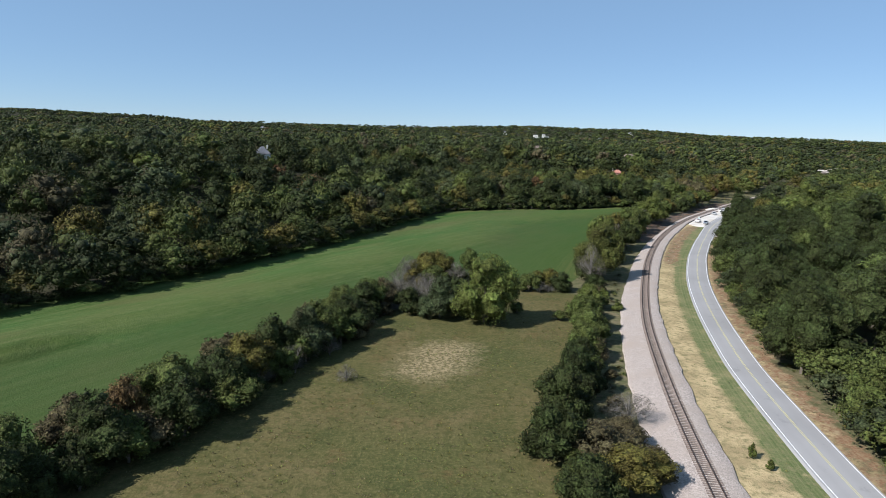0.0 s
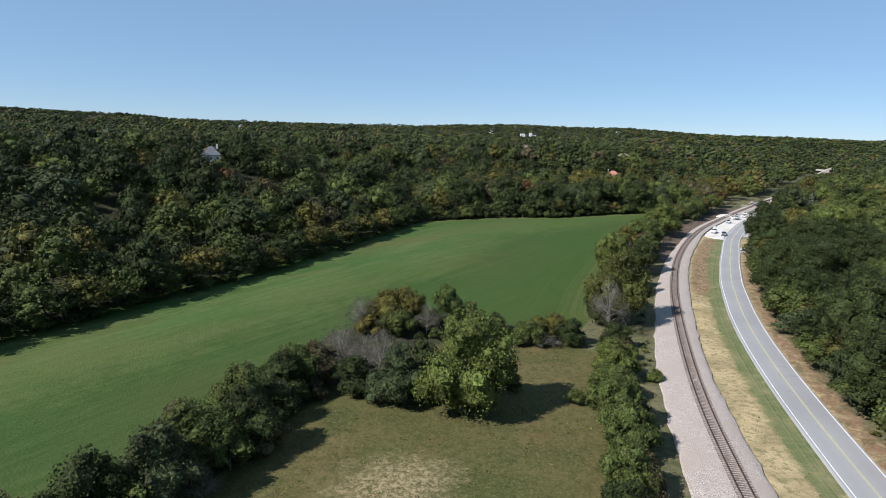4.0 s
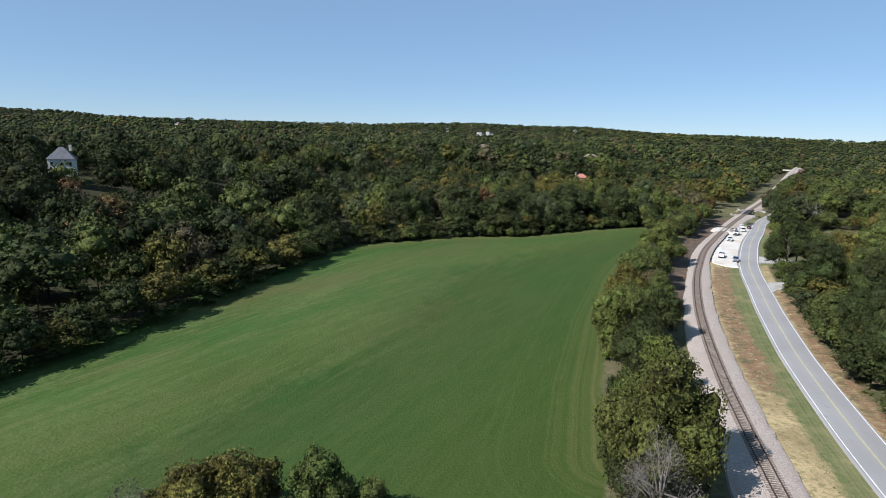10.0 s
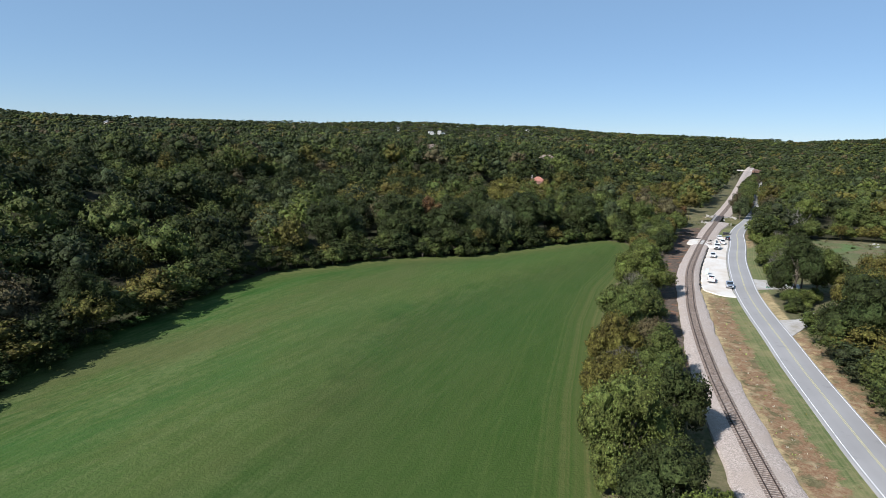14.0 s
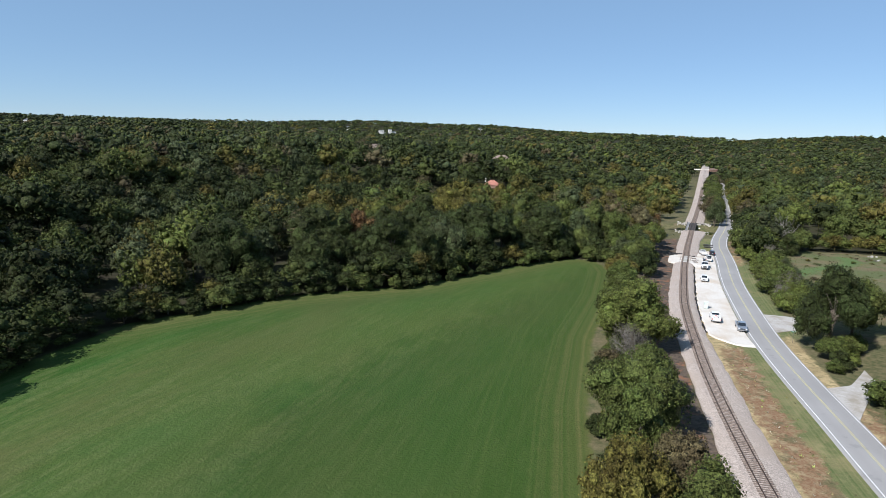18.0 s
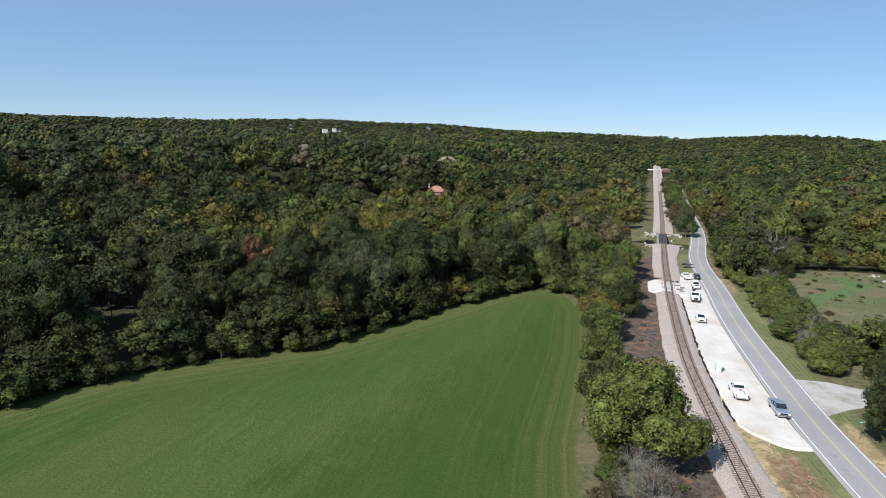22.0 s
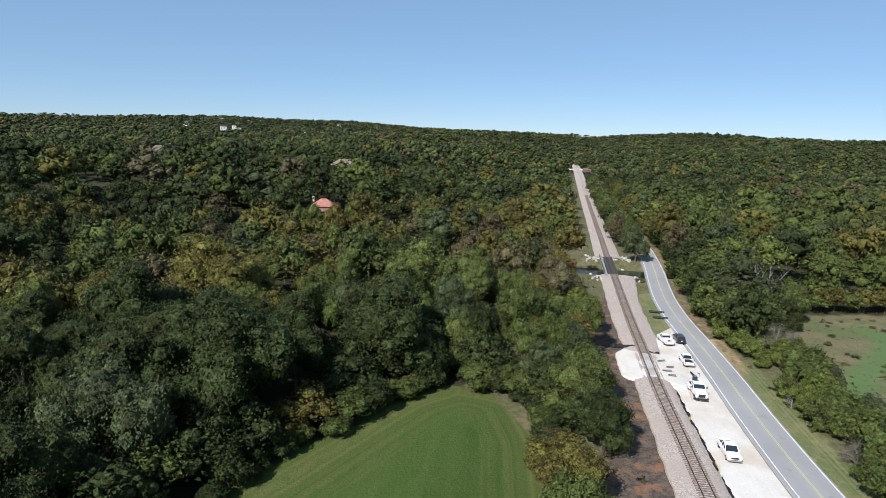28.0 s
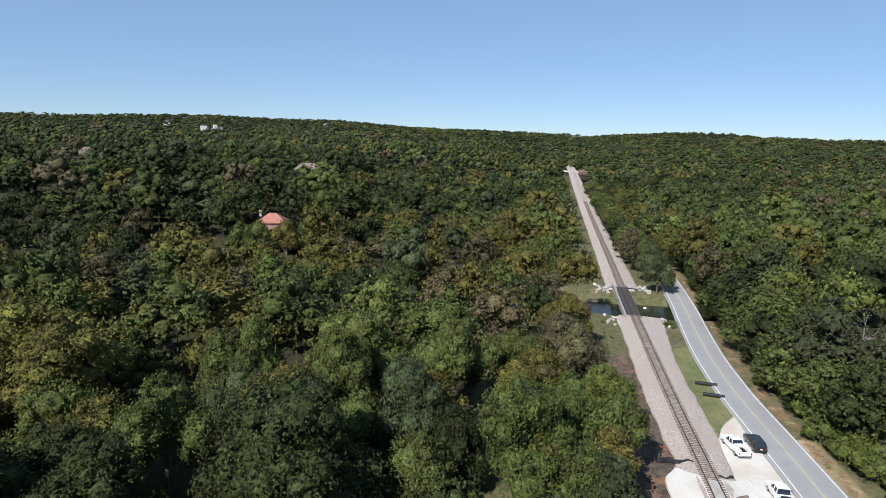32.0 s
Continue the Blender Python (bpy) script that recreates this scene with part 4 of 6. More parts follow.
# the belt of trees between field and track
belt_rng = random.Random(17)
BELT = ("green", "olive", "green", "dark", "green", "olive", "blue", "brown", "green", "green", "dark", "bright")
s_at = 205.0
k = 0
while s_at < 424:
    i = int(np.argmin(np.abs(RAIL[:, 1] - s_at)))
    d = RAIL[i + 1] - RAIL[i - 1]
    d = d / np.hypot(*d)
    side = np.array([-d[1], d[0]])
    for off in (19.5,) if 346 < s_at < 388 else (11.8, 17.2) if s_at < 300 else (13.2, 18.6) if s_at < 388 else (14.5, 19.0, 24.0):
        kind = BELT[(k * 5 + int(off)) % len(BELT)] if belt_rng.random() < 0.6 else belt_rng.choice(BELT)
        q = RAIL[i] + side * (off + belt_rng.uniform(-1.2, 1.2)) + d * belt_rng.uniform(-2.2, 2.2)
        k += 1
        if any(math.hypot(q[0] - x, q[1] - y) < 0.9 * sr + 2.6 for _, x, y, _, sr in SINGLES):
            continue
        r = belt_rng.uniform(4.6, 6.2)
        plant(kind, float(q[0]), float(q[1]), belt_rng.uniform(8.5, 12.5), r, group="hedgerow and lineside trees")
    s_at += 7.4

# shrubs on the verge and along the field's edge
for kind, x, y, top, rad in [("bright", 247, 466, 0.9, 2.4), ("bright", 45, 77, 2.3, 0.7), ("bright", 46, 74, 1.5, 0.7), ("green", 20, 145, 3.0, 2.2), ("dark", -27, 110, 3.0, 2.0), ("grey", -16, 100, 3.0, 2.4),
                             ("brown", 32.5, 104, 2.0, 1.6), ("brown", 30, 92, 2.2, 1.8), ("green", 30, 140, 2.5, 2.0), ("bright", 47, 150, 2.5, 2.0)]:
    plant(kind, x, y, top, rad, group="verge shrubs", shrub=True)


# undergrowth along the woods' edges, down to the ground
edge_rng = random.Random(29)


EDGE_ROWS = []      # rows inside the woods, joined with them


def fringe(line, off, gap, kinds, tops, skip=(), group="woodland edge", join=False, jitter=1.8):
    s = np.r_[0, np.cumsum(np.hypot(*np.diff(line, axis=0).T))]
    t = 0.0
    while t < s[-1]:
        q = np.array([np.interp(t, s, line[:, 0]), np.interp(t, s, line[:, 1])])
        r = np.array([np.interp(t + 1, s, line[:, 0]), np.interp(t + 1, s, line[:, 1])]) - q
        r = r / (np.hypot(*r) + 1e-9)
        q = q + np.array([r[1], -r[0]]) * (off + edge_rng.uniform(-jitter, jitter))
        t += gap * edge_rng.uniform(0.75, 1.3)
        if any(math.hypot(q[0] - a, q[1] - b) < c for a, b, c in skip):
            continue
        top = edge_rng.uniform(*tops)
        kind, rad = edge_rng.choice(kinds), top * edge_rng.uniform(0.42, 0.66) + 0.8
        if join:
            EDGE_ROWS.append((kind, float(q[0]), float(q[1]), top, rad))
        else:
            plant(kind, float(q[0]), float(q[1]), top, rad, group=group, shrub=True)


fringe(ROAD[(ROAD[:, 1] > 62) & (ROAD[:, 1] < 283)], 9.6, 4.6, ("green", "green", "dark", "bright", "blue"), (5.0, 9.5), join=True)
fringe(ROAD[(ROAD[:, 1] > 62) & (ROAD[:, 1] < 283)], 13.5, 6.0, ("green", "green", "dark", "olive"), (8.0, 12.5), join=True)
fringe(ROAD[(ROAD[:, 1] > 345) & (ROAD[:, 1] < 416)], 10.4, 3.2, ("bright", "bright", "green", "bright", "grey"), (2.0, 5.6), skip=((210, 391, 3.6),), group="roadside bushes")
fringe(ROAD[(ROAD[:, 1] > 348) & (ROAD[:, 1] < 416)], 14.2, 4.2, ("bright", "bright", "green", "bright", "grey"), (4.0, 8.0), group="roadside bushes")
fringe(ROAD[(ROAD[:, 1] > 356) & (ROAD[:, 1] < 416)], 17.2, 4.0, ("green", "grey", "blue", "green"), (2.6, 6.0), group="roadside bushes")
fringe(ROAD[(ROAD[:, 1] > 416) & (ROAD[:, 1] < 436)], 8.9, 3.4, ("green", "dark", "bright"), (3.5, 7.5))
fringe(ROAD[(ROAD[:, 1] > 414) & (ROAD[:, 1] < 520)], 12.0, 6.0, ("green", "dark", "green"), (10.0, 15.0), join=True)
fringe(ROAD[(ROAD[:, 1] > 430) & (ROAD[:, 1] < 520)], 8.2, 4.4, ("green", "bright", "dark", "green", "dark"), (3.5, 7.0), join=True)
fringe(ROAD[(ROAD[:, 1] > 512) & (ROAD[:, 1] < 770)], -8.4, 6.0, ("green", "dark", "green", "bright", "brown"), (9.5, 14.0), join=True, jitter=1.0)
fringe(ROAD[(ROAD[:, 1] > 516) & (ROAD[:, 1] < 770)], 8.6, 6.5, ("green", "dark", "green", "olive"), (11.0, 15.0), join=True, jitter=1.0)
for _ in range(26):
    x, y = edge_rng.uniform(205, 300), edge_rng.uniform(335, 412)
    if zone_distance(np.array([[x, y]]), CLEARING)[0] > 4:
        top = edge_rng.uniform(0.5, 1.3)
        plant(edge_rng.choice(("brown", "olive", "bright", "grey", "green")), x, y, top, top * edge_rng.uniform(0.5, 0.9) + 0.5, group="glade bushes", shrub=True)
fringe(np.array([(175, 339), (190, 344), (205, 346)], float), 0.0, 4.0, ("dark", "green", "green", "bright"), (3.0, 6.0), group="roadside bushes")
fringe(np.array([(148, 301), (153, 304.5), (157, 308), (164, 312)], float), 0.0, 3.4, ("dark", "green", "bright"), (2.0, 4.5), group="roadside bushes", jitter=1.0)
F = np.array(FIELD, float)
fringe(np.array([(-13, 148), (-18, 130), (-24, 112), (-31, 94), (-38, 77), (-52, 54)], float), 0.0, 3.2, ("dark", "green", "brown", "dark", "grey"), (3.0, 6.5), group="hedge undergrowth", jitter=2.6)
fringe(np.array([(-6, 166), (4, 172), (16, 175), (26, 168), (40, 172)], float), 0.0, 3.6, ("dark", "green", "grey", "green"), (1.5, 3.6), group="hedge undergrowth", jitter=2.6)
fringe(np.array([(-9, 172), (-7, 177), (4, 180), (14, 181), (24, 173)], float), 0.0, 3.6, ("dark", "green", "grey", "olive", "grey"), (2.4, 5.2), group="hedge undergrowth", jitter=3.0)
fringe(np.array([(141.5, 286), (147, 289), (154, 293), (164, 299)], float), 0.0, 3.6, ("dark", "green", "green"), (2.5, 6.0), group="roadside bushes", jitter=1.2)
fringe(np.array([(18, 66), (22, 86), (28, 106), (33, 124), (38, 146), (46, 170)], float), 1.0, 4.0, ("green", "bright", "dark", "brown", "green"), (2.5, 6.0), group="hedge undergrowth")
fringe(F[11:15], -3.0, 3.0, ("green", "dark", "green"), (3.0, 6.0), group="hedge undergrowth")
fringe(F[14:19], -3.0, 4.0, ("green", "brown", "olive", "dark"), (2.0, 4.0), group="hedge undergrowth")
# dark kinds along the western edge put its shade into leaf colour
fringe(F[1:8], -6.8, 3.6, ("dark", "dark", "green"), (2.4, 5.0), join=True)
fringe(F[1:8], -10.0, 5.6, ("dark", "dark", "green", "olive"), (7.5, 12.0), join=True)
fringe(F[7:15], -3.8, 4.2, ("green", "dark", "dark", "green"), (3.0, 6.5))
fringe(F[7:15], -8.0, 5.0, ("green", "dark", "dark", "olive"), (6.5, 10.5), join=True)


ring = np.array(CLEARING[5:] + CLEARING[:1], float)
fringe(ring, -3.0, 3.0, ("green", "dark", "bright", "olive"), (4.0, 9.0), join=True)

# ---- forest ----
FIELD_WEST = [(-400, -50), (-150, 62), (-98, 127), (-79, 150), (-54, 197), (-400, 400)]


def zone_ok(p):
    """Where the woods may stand."""
    rail, road = side_of(p, RAIL[::3]), side_of(p, ROAD[::3])
    far_rail = p[:, 1] > 425
    ok = (zone_distance(p, FIELD) < np.where((p[:, 0] < 8) & (p[:, 1] < 352), np.where(p[:, 1] < 240, -10.5, -12.5), -8.5)) & (zone_distance(p, MEADOW) < -2) & (zone_distance(p, CLEARING) < -2)
    left_gap = np.where(far_rail, 15.0, 16.0)
    ok &= (rail < -left_gap) | (road > 9.5)
    # strip beside the field and the meadow belongs to the single trees
    strip = (rail < 0) & (rail > -34) & (p[:, 1] < 418)
    ok &= ~strip
    ok &= ~((p[:, 0] > -80) & (p[:, 0] < 60) & (p[:, 1] < 175) & (rail < 0) & (zone_distance(p, FIELD_WEST) < 0))
    for _, x, y, _, r in SINGLES[-24:]:
        ok &= np.hypot(p[:, 0] - x, p[:, 1] - y) > 0.8 * r + 2.5
    ok &= line_distance(p, CREEK) > 6
    ok &= ~((road > 0) & (road < np.where(p[:, 1] < 340, 16, 22)) & (p[:, 1] > 283) & (p[:, 1] < 410))
    for q in (np.array([(138, 291), (152, 298), (163, 304), (190, 322)], float), np.array([(158, 331), (170, 329), (205, 321)], float)):
        ok &= line_distance(p, q) > 7.5
    for hx, hy, r in HOUSES:
        away = np.hypot(p[:, 0] - hx, p[:, 1] - hy)
        sight = (p[:, 0] - hx) * ((10 if hx < 0 else 60) - hx) + (p[:, 1] - hy) * ((80 if hx < 0 else 230) - hy) > 0
        ok &= (away > 0.75 * r) & ~(sight & (away < (1.25 if hx < 0 else 0.8) * r))
    return ok


HOUSES = [(-110.5, 368, 12), (171, 582, 8), (209, 672, 9), (112, 700, 13)]


def jittered(x0, x1, y0, y1, step, rng, jit=0.38):
    gx, gy = np.meshgrid(np.arange(x0, x1, step), np.arange(y0, y1, step * 0.88))
    gx = gx + (np.arange(gx.shape[0]) % 2)[:, None] * step / 2
    p = np.c_[gx.ravel(), gy.ravel()]
    return p + rng.uniform(-jit, jit, p.shape) * step


PATH_LINE = np.array([(0, -20), (8, 80), (27, 165), (62, 260), (125, 372)], float)   # the flight over the valley, roughly


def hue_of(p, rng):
    """A kind for each tree: olive and rusty in the valley bottom, dull green on the hills; dark kinds on hill and rim
    put their shade into colour.
    """
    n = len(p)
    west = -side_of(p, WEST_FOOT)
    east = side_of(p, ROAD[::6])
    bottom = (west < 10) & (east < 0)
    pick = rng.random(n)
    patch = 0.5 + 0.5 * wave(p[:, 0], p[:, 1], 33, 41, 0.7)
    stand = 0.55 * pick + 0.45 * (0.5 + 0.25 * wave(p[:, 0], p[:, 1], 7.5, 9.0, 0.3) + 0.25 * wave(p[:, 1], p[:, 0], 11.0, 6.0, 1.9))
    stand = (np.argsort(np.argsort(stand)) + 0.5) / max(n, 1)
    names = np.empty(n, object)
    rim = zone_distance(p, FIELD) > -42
    # rim and hill: darker mixes in place of shaded slopes and edges
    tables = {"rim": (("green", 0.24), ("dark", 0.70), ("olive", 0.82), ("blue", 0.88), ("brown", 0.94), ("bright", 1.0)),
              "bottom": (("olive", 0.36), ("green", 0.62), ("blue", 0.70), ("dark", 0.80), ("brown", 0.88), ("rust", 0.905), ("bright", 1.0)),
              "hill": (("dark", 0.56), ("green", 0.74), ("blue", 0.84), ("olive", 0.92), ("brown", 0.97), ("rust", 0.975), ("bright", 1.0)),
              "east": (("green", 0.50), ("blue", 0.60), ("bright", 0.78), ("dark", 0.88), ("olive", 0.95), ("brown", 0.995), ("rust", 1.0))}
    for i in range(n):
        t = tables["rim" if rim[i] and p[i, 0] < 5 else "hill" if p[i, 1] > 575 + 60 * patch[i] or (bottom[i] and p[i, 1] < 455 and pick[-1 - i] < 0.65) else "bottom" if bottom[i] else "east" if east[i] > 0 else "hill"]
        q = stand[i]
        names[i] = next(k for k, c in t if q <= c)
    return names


def tint_of(names, rng):
    lo = np.array([SPECIES[k][0] for k in names])
    hi = np.array([SPECIES[k][1] for k in names])
    return lo + (hi - lo) * rng.random((len(names), 1)) * 1.0


def forest_mesh(name, label, p, names, top, rad, templates, rng, category="forest", pale=1.0, lifted=True):
    """Many trees joined into one mesh; each carries its own tint."""
    z = height(p)
    tint = tint_of(names, rng) * rng.uniform(0.64, 1.04, (len(p), 1))
    tint = tint * pale
    pick = rng.integers(0, len(templates), len(p))
    ang = rng.uniform(0, 2 * math.pi, len(p))
    vs, fs, cs, off = [], [], [], 0
    for k, (tv, tf) in enumerate(templates):
        sel = np.flatnonzero(pick == k)
        if not len(sel):
            continue
        c, s = np.cos(ang[sel])[:, None], np.sin(ang[sel])[:, None]
        x = (tv[None, :, 0] * c - tv[None, :, 1] * s) * rad[sel][:, None] + p[sel, 0][:, None]
        y = (tv[None, :, 0] * s + tv[None, :, 1] * c) * rad[sel][:, None] + p[sel, 1][:, None]
        hs = np.minimum(top[sel] / 2.15, 1.12 * rad[sel]) if lifted else top[sel] / 2.15
        h = tv[None, :, 2] * hs[:, None] + (z[sel] + top[sel] - 2.15 * hs)[:, None]
        vs.append(np.stack([x, y, h], -1).reshape(-1, 3))
        fs.append((tf[None] + (np.arange(len(sel)) * len(tv))[:, None, None] + off).reshape(-1, 3))
        cs.append(np.repeat(tint[sel], len(tv), axis=0))
        off += len(sel) * len(tv)
    v, f, c = np.concatenate(vs), np.concatenate(fs), np.concatenate(cs)
    me = mesh_of(name, v, f)
    at = me.color_attributes.new("tint", 'FLOAT_COLOR', 'POINT')
    at.data.foreach_set("color", np.c_[c, np.ones(len(c))].astype(np.float32).ravel())
    me.materials.append(M_STUFF)
    me.polygons.foreach_set("use_smooth", np.ones(len(me.polygons), bool))
    return tagged(new(name, me), label, category, kind="stuff")


def tree_template(seed, lumps, cards, size, core, lump_r=(0.14, 0.28), body=None, lobes=6, fill=0.86):
    rng = np.random.default_rng(seed)
    v, f, cen, rad = crown_arrays(rng, lumps, cards, size, lump_r, lobes)
    cv, cf = core_arrays(rng, cen, rad * fill, core, body or core, lobes)
    v = np.r_[v, cv] * np.array([1, 1, 0.9]) + np.array([0, 0, 1.22])
    f = np.r_[f, cf + len(v) - len(cv)]
    # trunk
    tv = np.array([(0.05, 0, -0.9), (-0.03, 0.045, -0.9), (-0.03, -0.045, -0.9), (0, 0, 1.0)])
    tf = np.array([(0, 1, 3), (1, 2, 3), (2, 0, 3)])
    return np.r_[v, tv], np.r_[f, tf + len(v)]


def in_camera_view(p):
    """The part of the country within the camera's view: wedges opening from points of its flight."""
    ok = np.zeros(len(p), bool)
    for (x, y), lo, hi in zip(PATH_LINE, (-42, -40, -34, -24, -16), (42, 44, 54, 62, 68)):
        a = np.degrees(np.arctan2(p[:, 0] - x, p[:, 1] - y))
        ok |= (a > lo) & (a < hi)
    return ok


def build_forest():
    rng = np.random.default_rng(11)
    step = 13.8
    p = jittered(-420, 620, 20, 760, step, rng)
    p = p[in_camera_view(p)]
    p = p[zone_ok(p)]
    d = line_distance(p, PATH_LINE)
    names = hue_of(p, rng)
    rad = rng.uniform(6.0, 8.6, len(p)) * np.where(rng.random(len(p)) < 0.28, 1.4, 1.0)
    top = np.clip(rad * 1.25 + rng.uniform(4.0, 9.5, len(p)) + 1.8 * wave(p[:, 0], p[:, 1], 8.0, 10.0, 2.2), 10.5, 23.5)
    # trees between camera and hill house are capped to keep it in view
    hx, hy = HOUSES[0][:2]
    away = np.hypot(p[:, 0] - hx, p[:, 1] - hy)
    turn = np.degrees(np.abs((np.arctan2(p[:, 0] - hx, hy - p[:, 1]) - math.atan2(9 - hx, hy - 70) + math.pi) % (2 * math.pi) - math.pi))
    before = (away < 75) & (turn < 7 + np.degrees(np.arctan2(6, away)))
    top = np.where(before, np.minimum(top, 31.0 + 0.045 * away - height(p)), top)
    # likewise capped along the camera's sight line to the tiled roof
    hx, hy = HOUSES[1][:2]
    away = np.hypot(p[:, 0] - hx, p[:, 1] - hy)
    turn = np.degrees(np.abs((np.arctan2(p[:, 0] - hx, hy - p[:, 1]) - math.atan2(105 - hx, hy - 340) + math.pi) % (2 * math.pi) - math.pi))
    before = (away < 60) & (turn < 2 + np.degrees(np.arctan2(4, away)))
    top = np.where(before, np.minimum(top, 18.6 + 0.105 * away - height(p)), top)
    keep = top > 5
    p, d, names, rad, top = p[keep], d[keep], names[keep], rad[keep], top[keep]
    return rng, p, d, names, np.minimum(rad, 0.75 * top), top


rng_f, fp, fd, fnames, frad, ftop = build_forest()
# the nearest of the woods are trees of their own
order = np.argsort(fd)
own = order[:110]
for i in own:
    # turned dark near the field's head: real dark leaves plus painted crown shade
    if fp[i, 0] < 140 and fp[i, 1] < 440 and fnames[i] in ("olive", "brown", "bright") and tree_rng.random() < 0.85:
        fnames[i] = tree_rng.choice(("dark", "dark", "dark", "green"))
    if fnames[i] in ("brown", "rust") and fp[i, 0] < 175:
        fnames[i] = tree_rng.choice(("olive", "green", "dark"))
    if fnames[i] in ("green", "bright", "blue", "olive") and fp[i, 0] < 140 and fp[i, 1] < 435 and tree_rng.random() < 0.85:
        fnames[i] = "dark"
    elif fnames[i] == "dark" and fp[i, 0] > 140 and tree_rng.random() < 0.5:
        fnames[i] = "green"
    plant(fnames[i], float(fp[i, 0]), float(fp[i, 1]), float(ftop[i]), float(frad[i]), group="woodland trees")
rest = order[110:]
mid = rest[fd[rest] < 230]
far = rest[fd[rest] >= 230]
TPL_MID = [tree_template(500 + i, 22, 860, 0.058, OCTA, (0.12, 0.24), ICO1, fill=0.76) for i in range(9)]
TPL_FAR = [tree_template(600 + i, 9, 260, 0.080, OCTA, (0.18, 0.32), OCTA, fill=0.88) for i in range(8)]
TPL_DIST = [tree_template(700 + i, 4, 12, 0.15, OCTA, (0.26, 0.38), OCTA, 4, 1.0) for i in range(6)]
TPL_LAST = [tree_template(800 + i, 3, 4, 0.16, OCTA, (0.26, 0.36), OCTA, 5, 0.95) for i in range(6)]
rows = np.array([r[1:] for r in EDGE_ROWS])
forest_mesh("forest_near", "mixed broadleaf woodland in early autumn colours", np.r_[fp[mid], rows[:, :2]], np.r_[fnames[mid], np.array([r[0] for r in EDGE_ROWS], object)],
            np.r_[ftop[mid], rows[:, 2]], np.r_[frad[mid], rows[:, 3]], TPL_MID, rng_f)
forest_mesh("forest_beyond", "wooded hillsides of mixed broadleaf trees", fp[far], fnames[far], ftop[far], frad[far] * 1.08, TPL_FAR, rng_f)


# lower trees that fill the gaps between the crowns
rng_u = np.random.default_rng(51)
up = jittered(-300, 420, 60, 640, 27.0, rng_u, 0.45)
up = up[in_camera_view(up)]
up = up[zone_ok(up)]
up = up[line_distance(up, PATH_LINE) < 300]
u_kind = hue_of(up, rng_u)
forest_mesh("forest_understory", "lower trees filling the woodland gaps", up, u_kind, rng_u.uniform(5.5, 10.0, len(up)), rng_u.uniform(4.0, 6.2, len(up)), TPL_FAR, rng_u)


def build_distance():
    rng = np.random.default_rng(21)
    out = []
    for x0, x1, y0, y1, step in ((-900, 1500, 20, 1350, 16.0), (-2200, 3300, 20, 3000, 34), (-4200, 4800, 20, 4950, 80)):
        q = jittered(x0, x1, y0, y1, step, rng)
        out.append((q, step))
    p1, p2, p3 = [o[0] for o in out]
    inner = lambda q, b: (q[:, 0] > b[0]) & (q[:, 0] < b[1]) & (q[:, 1] < b[2])
    p1 = p1[~inner(p1, (-420, 620, 760))]
    p2 = p2[~inner(p2, (-900, 1500, 1350))]
    p3 = p3[~inner(p3, (-2200, 3300, 3000))]
    res = []
    for q, step in ((p1, 16.0), (p2, 34), (p3, 80)):
        # keep what the camera's view takes in
        q = q[in_camera_view(q)]
        keep = np.where(q[:, 1] < 1000, line_distance(q, RAIL[::6]) > 14, True)
        q = q[keep]
        res.append((q, step))
    return rng, res


rng_d, dist_sets = build_distance()
for (q, step), name, label in zip(dist_sets, ("far_woods", "distant_woods", "horizon_woods"), ("far woods over rolling hills", "distant wooded ridges", "tree line on the horizon")):
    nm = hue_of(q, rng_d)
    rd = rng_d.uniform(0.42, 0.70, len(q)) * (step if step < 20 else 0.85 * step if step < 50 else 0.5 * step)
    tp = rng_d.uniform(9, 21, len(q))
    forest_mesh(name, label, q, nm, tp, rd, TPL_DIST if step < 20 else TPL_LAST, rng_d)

# scrub and tall weeds: in the glade, along the field side of the track, on the road's verges
rng_w = np.random.default_rng(41)
wp = np.c_[rng_w.uniform(190, 330, 2600), rng_w.uniform(322, 420, 2600)]
wp = wp[(zone_distance(wp, CLEARING) > 1) & (rng_w.random(2600) < 0.04 + 0.14 * (wave(wp[:, 0], wp[:, 1], 7, 9, 0.3) > 0))]
vp = np.c_[rng_w.uniform(10, 260, 9000), rng_w.uniform(60, 480, 9000)]
v_rail, v_road = side_of(vp, RAIL[::3]), side_of(vp, ROAD[::3])
edge = (v_rail < -7.4) & (v_rail > -15) & ((vp[:, 1] < 215) | (rng_w.random(9000) < 0.25))
bank = (v_road > 7.0) & (v_road < 11.0) & (rng_w.random(9000) < 0.7) & ~((vp[:, 1] > 280) & (vp[:, 1] < 345))
ditch = (v_rail > 8.0) & (v_road < -5.0) & (vp[:, 1] > 424) & (rng_w.random(9000) < 0.5)
vp = vp[edge | bank | ditch]
wp = np.r_[wp, vp]
w_kind = rng_w.choice(np.array(["brown", "green", "olive", "bright", "olive", "brown", "bright"], object), len(wp))
forest_mesh("scrub", "low scrub and tall autumn weeds", wp, w_kind, rng_w.uniform(0.25, 0.9, len(wp)), rng_w.uniform(0.4, 1.3, len(wp)), [tree_template(900 + i, 4, 60, 0.16, ICO0, (0.24, 0.40), OCTA, 4) for i in range(5)], rng_w, "scrub")

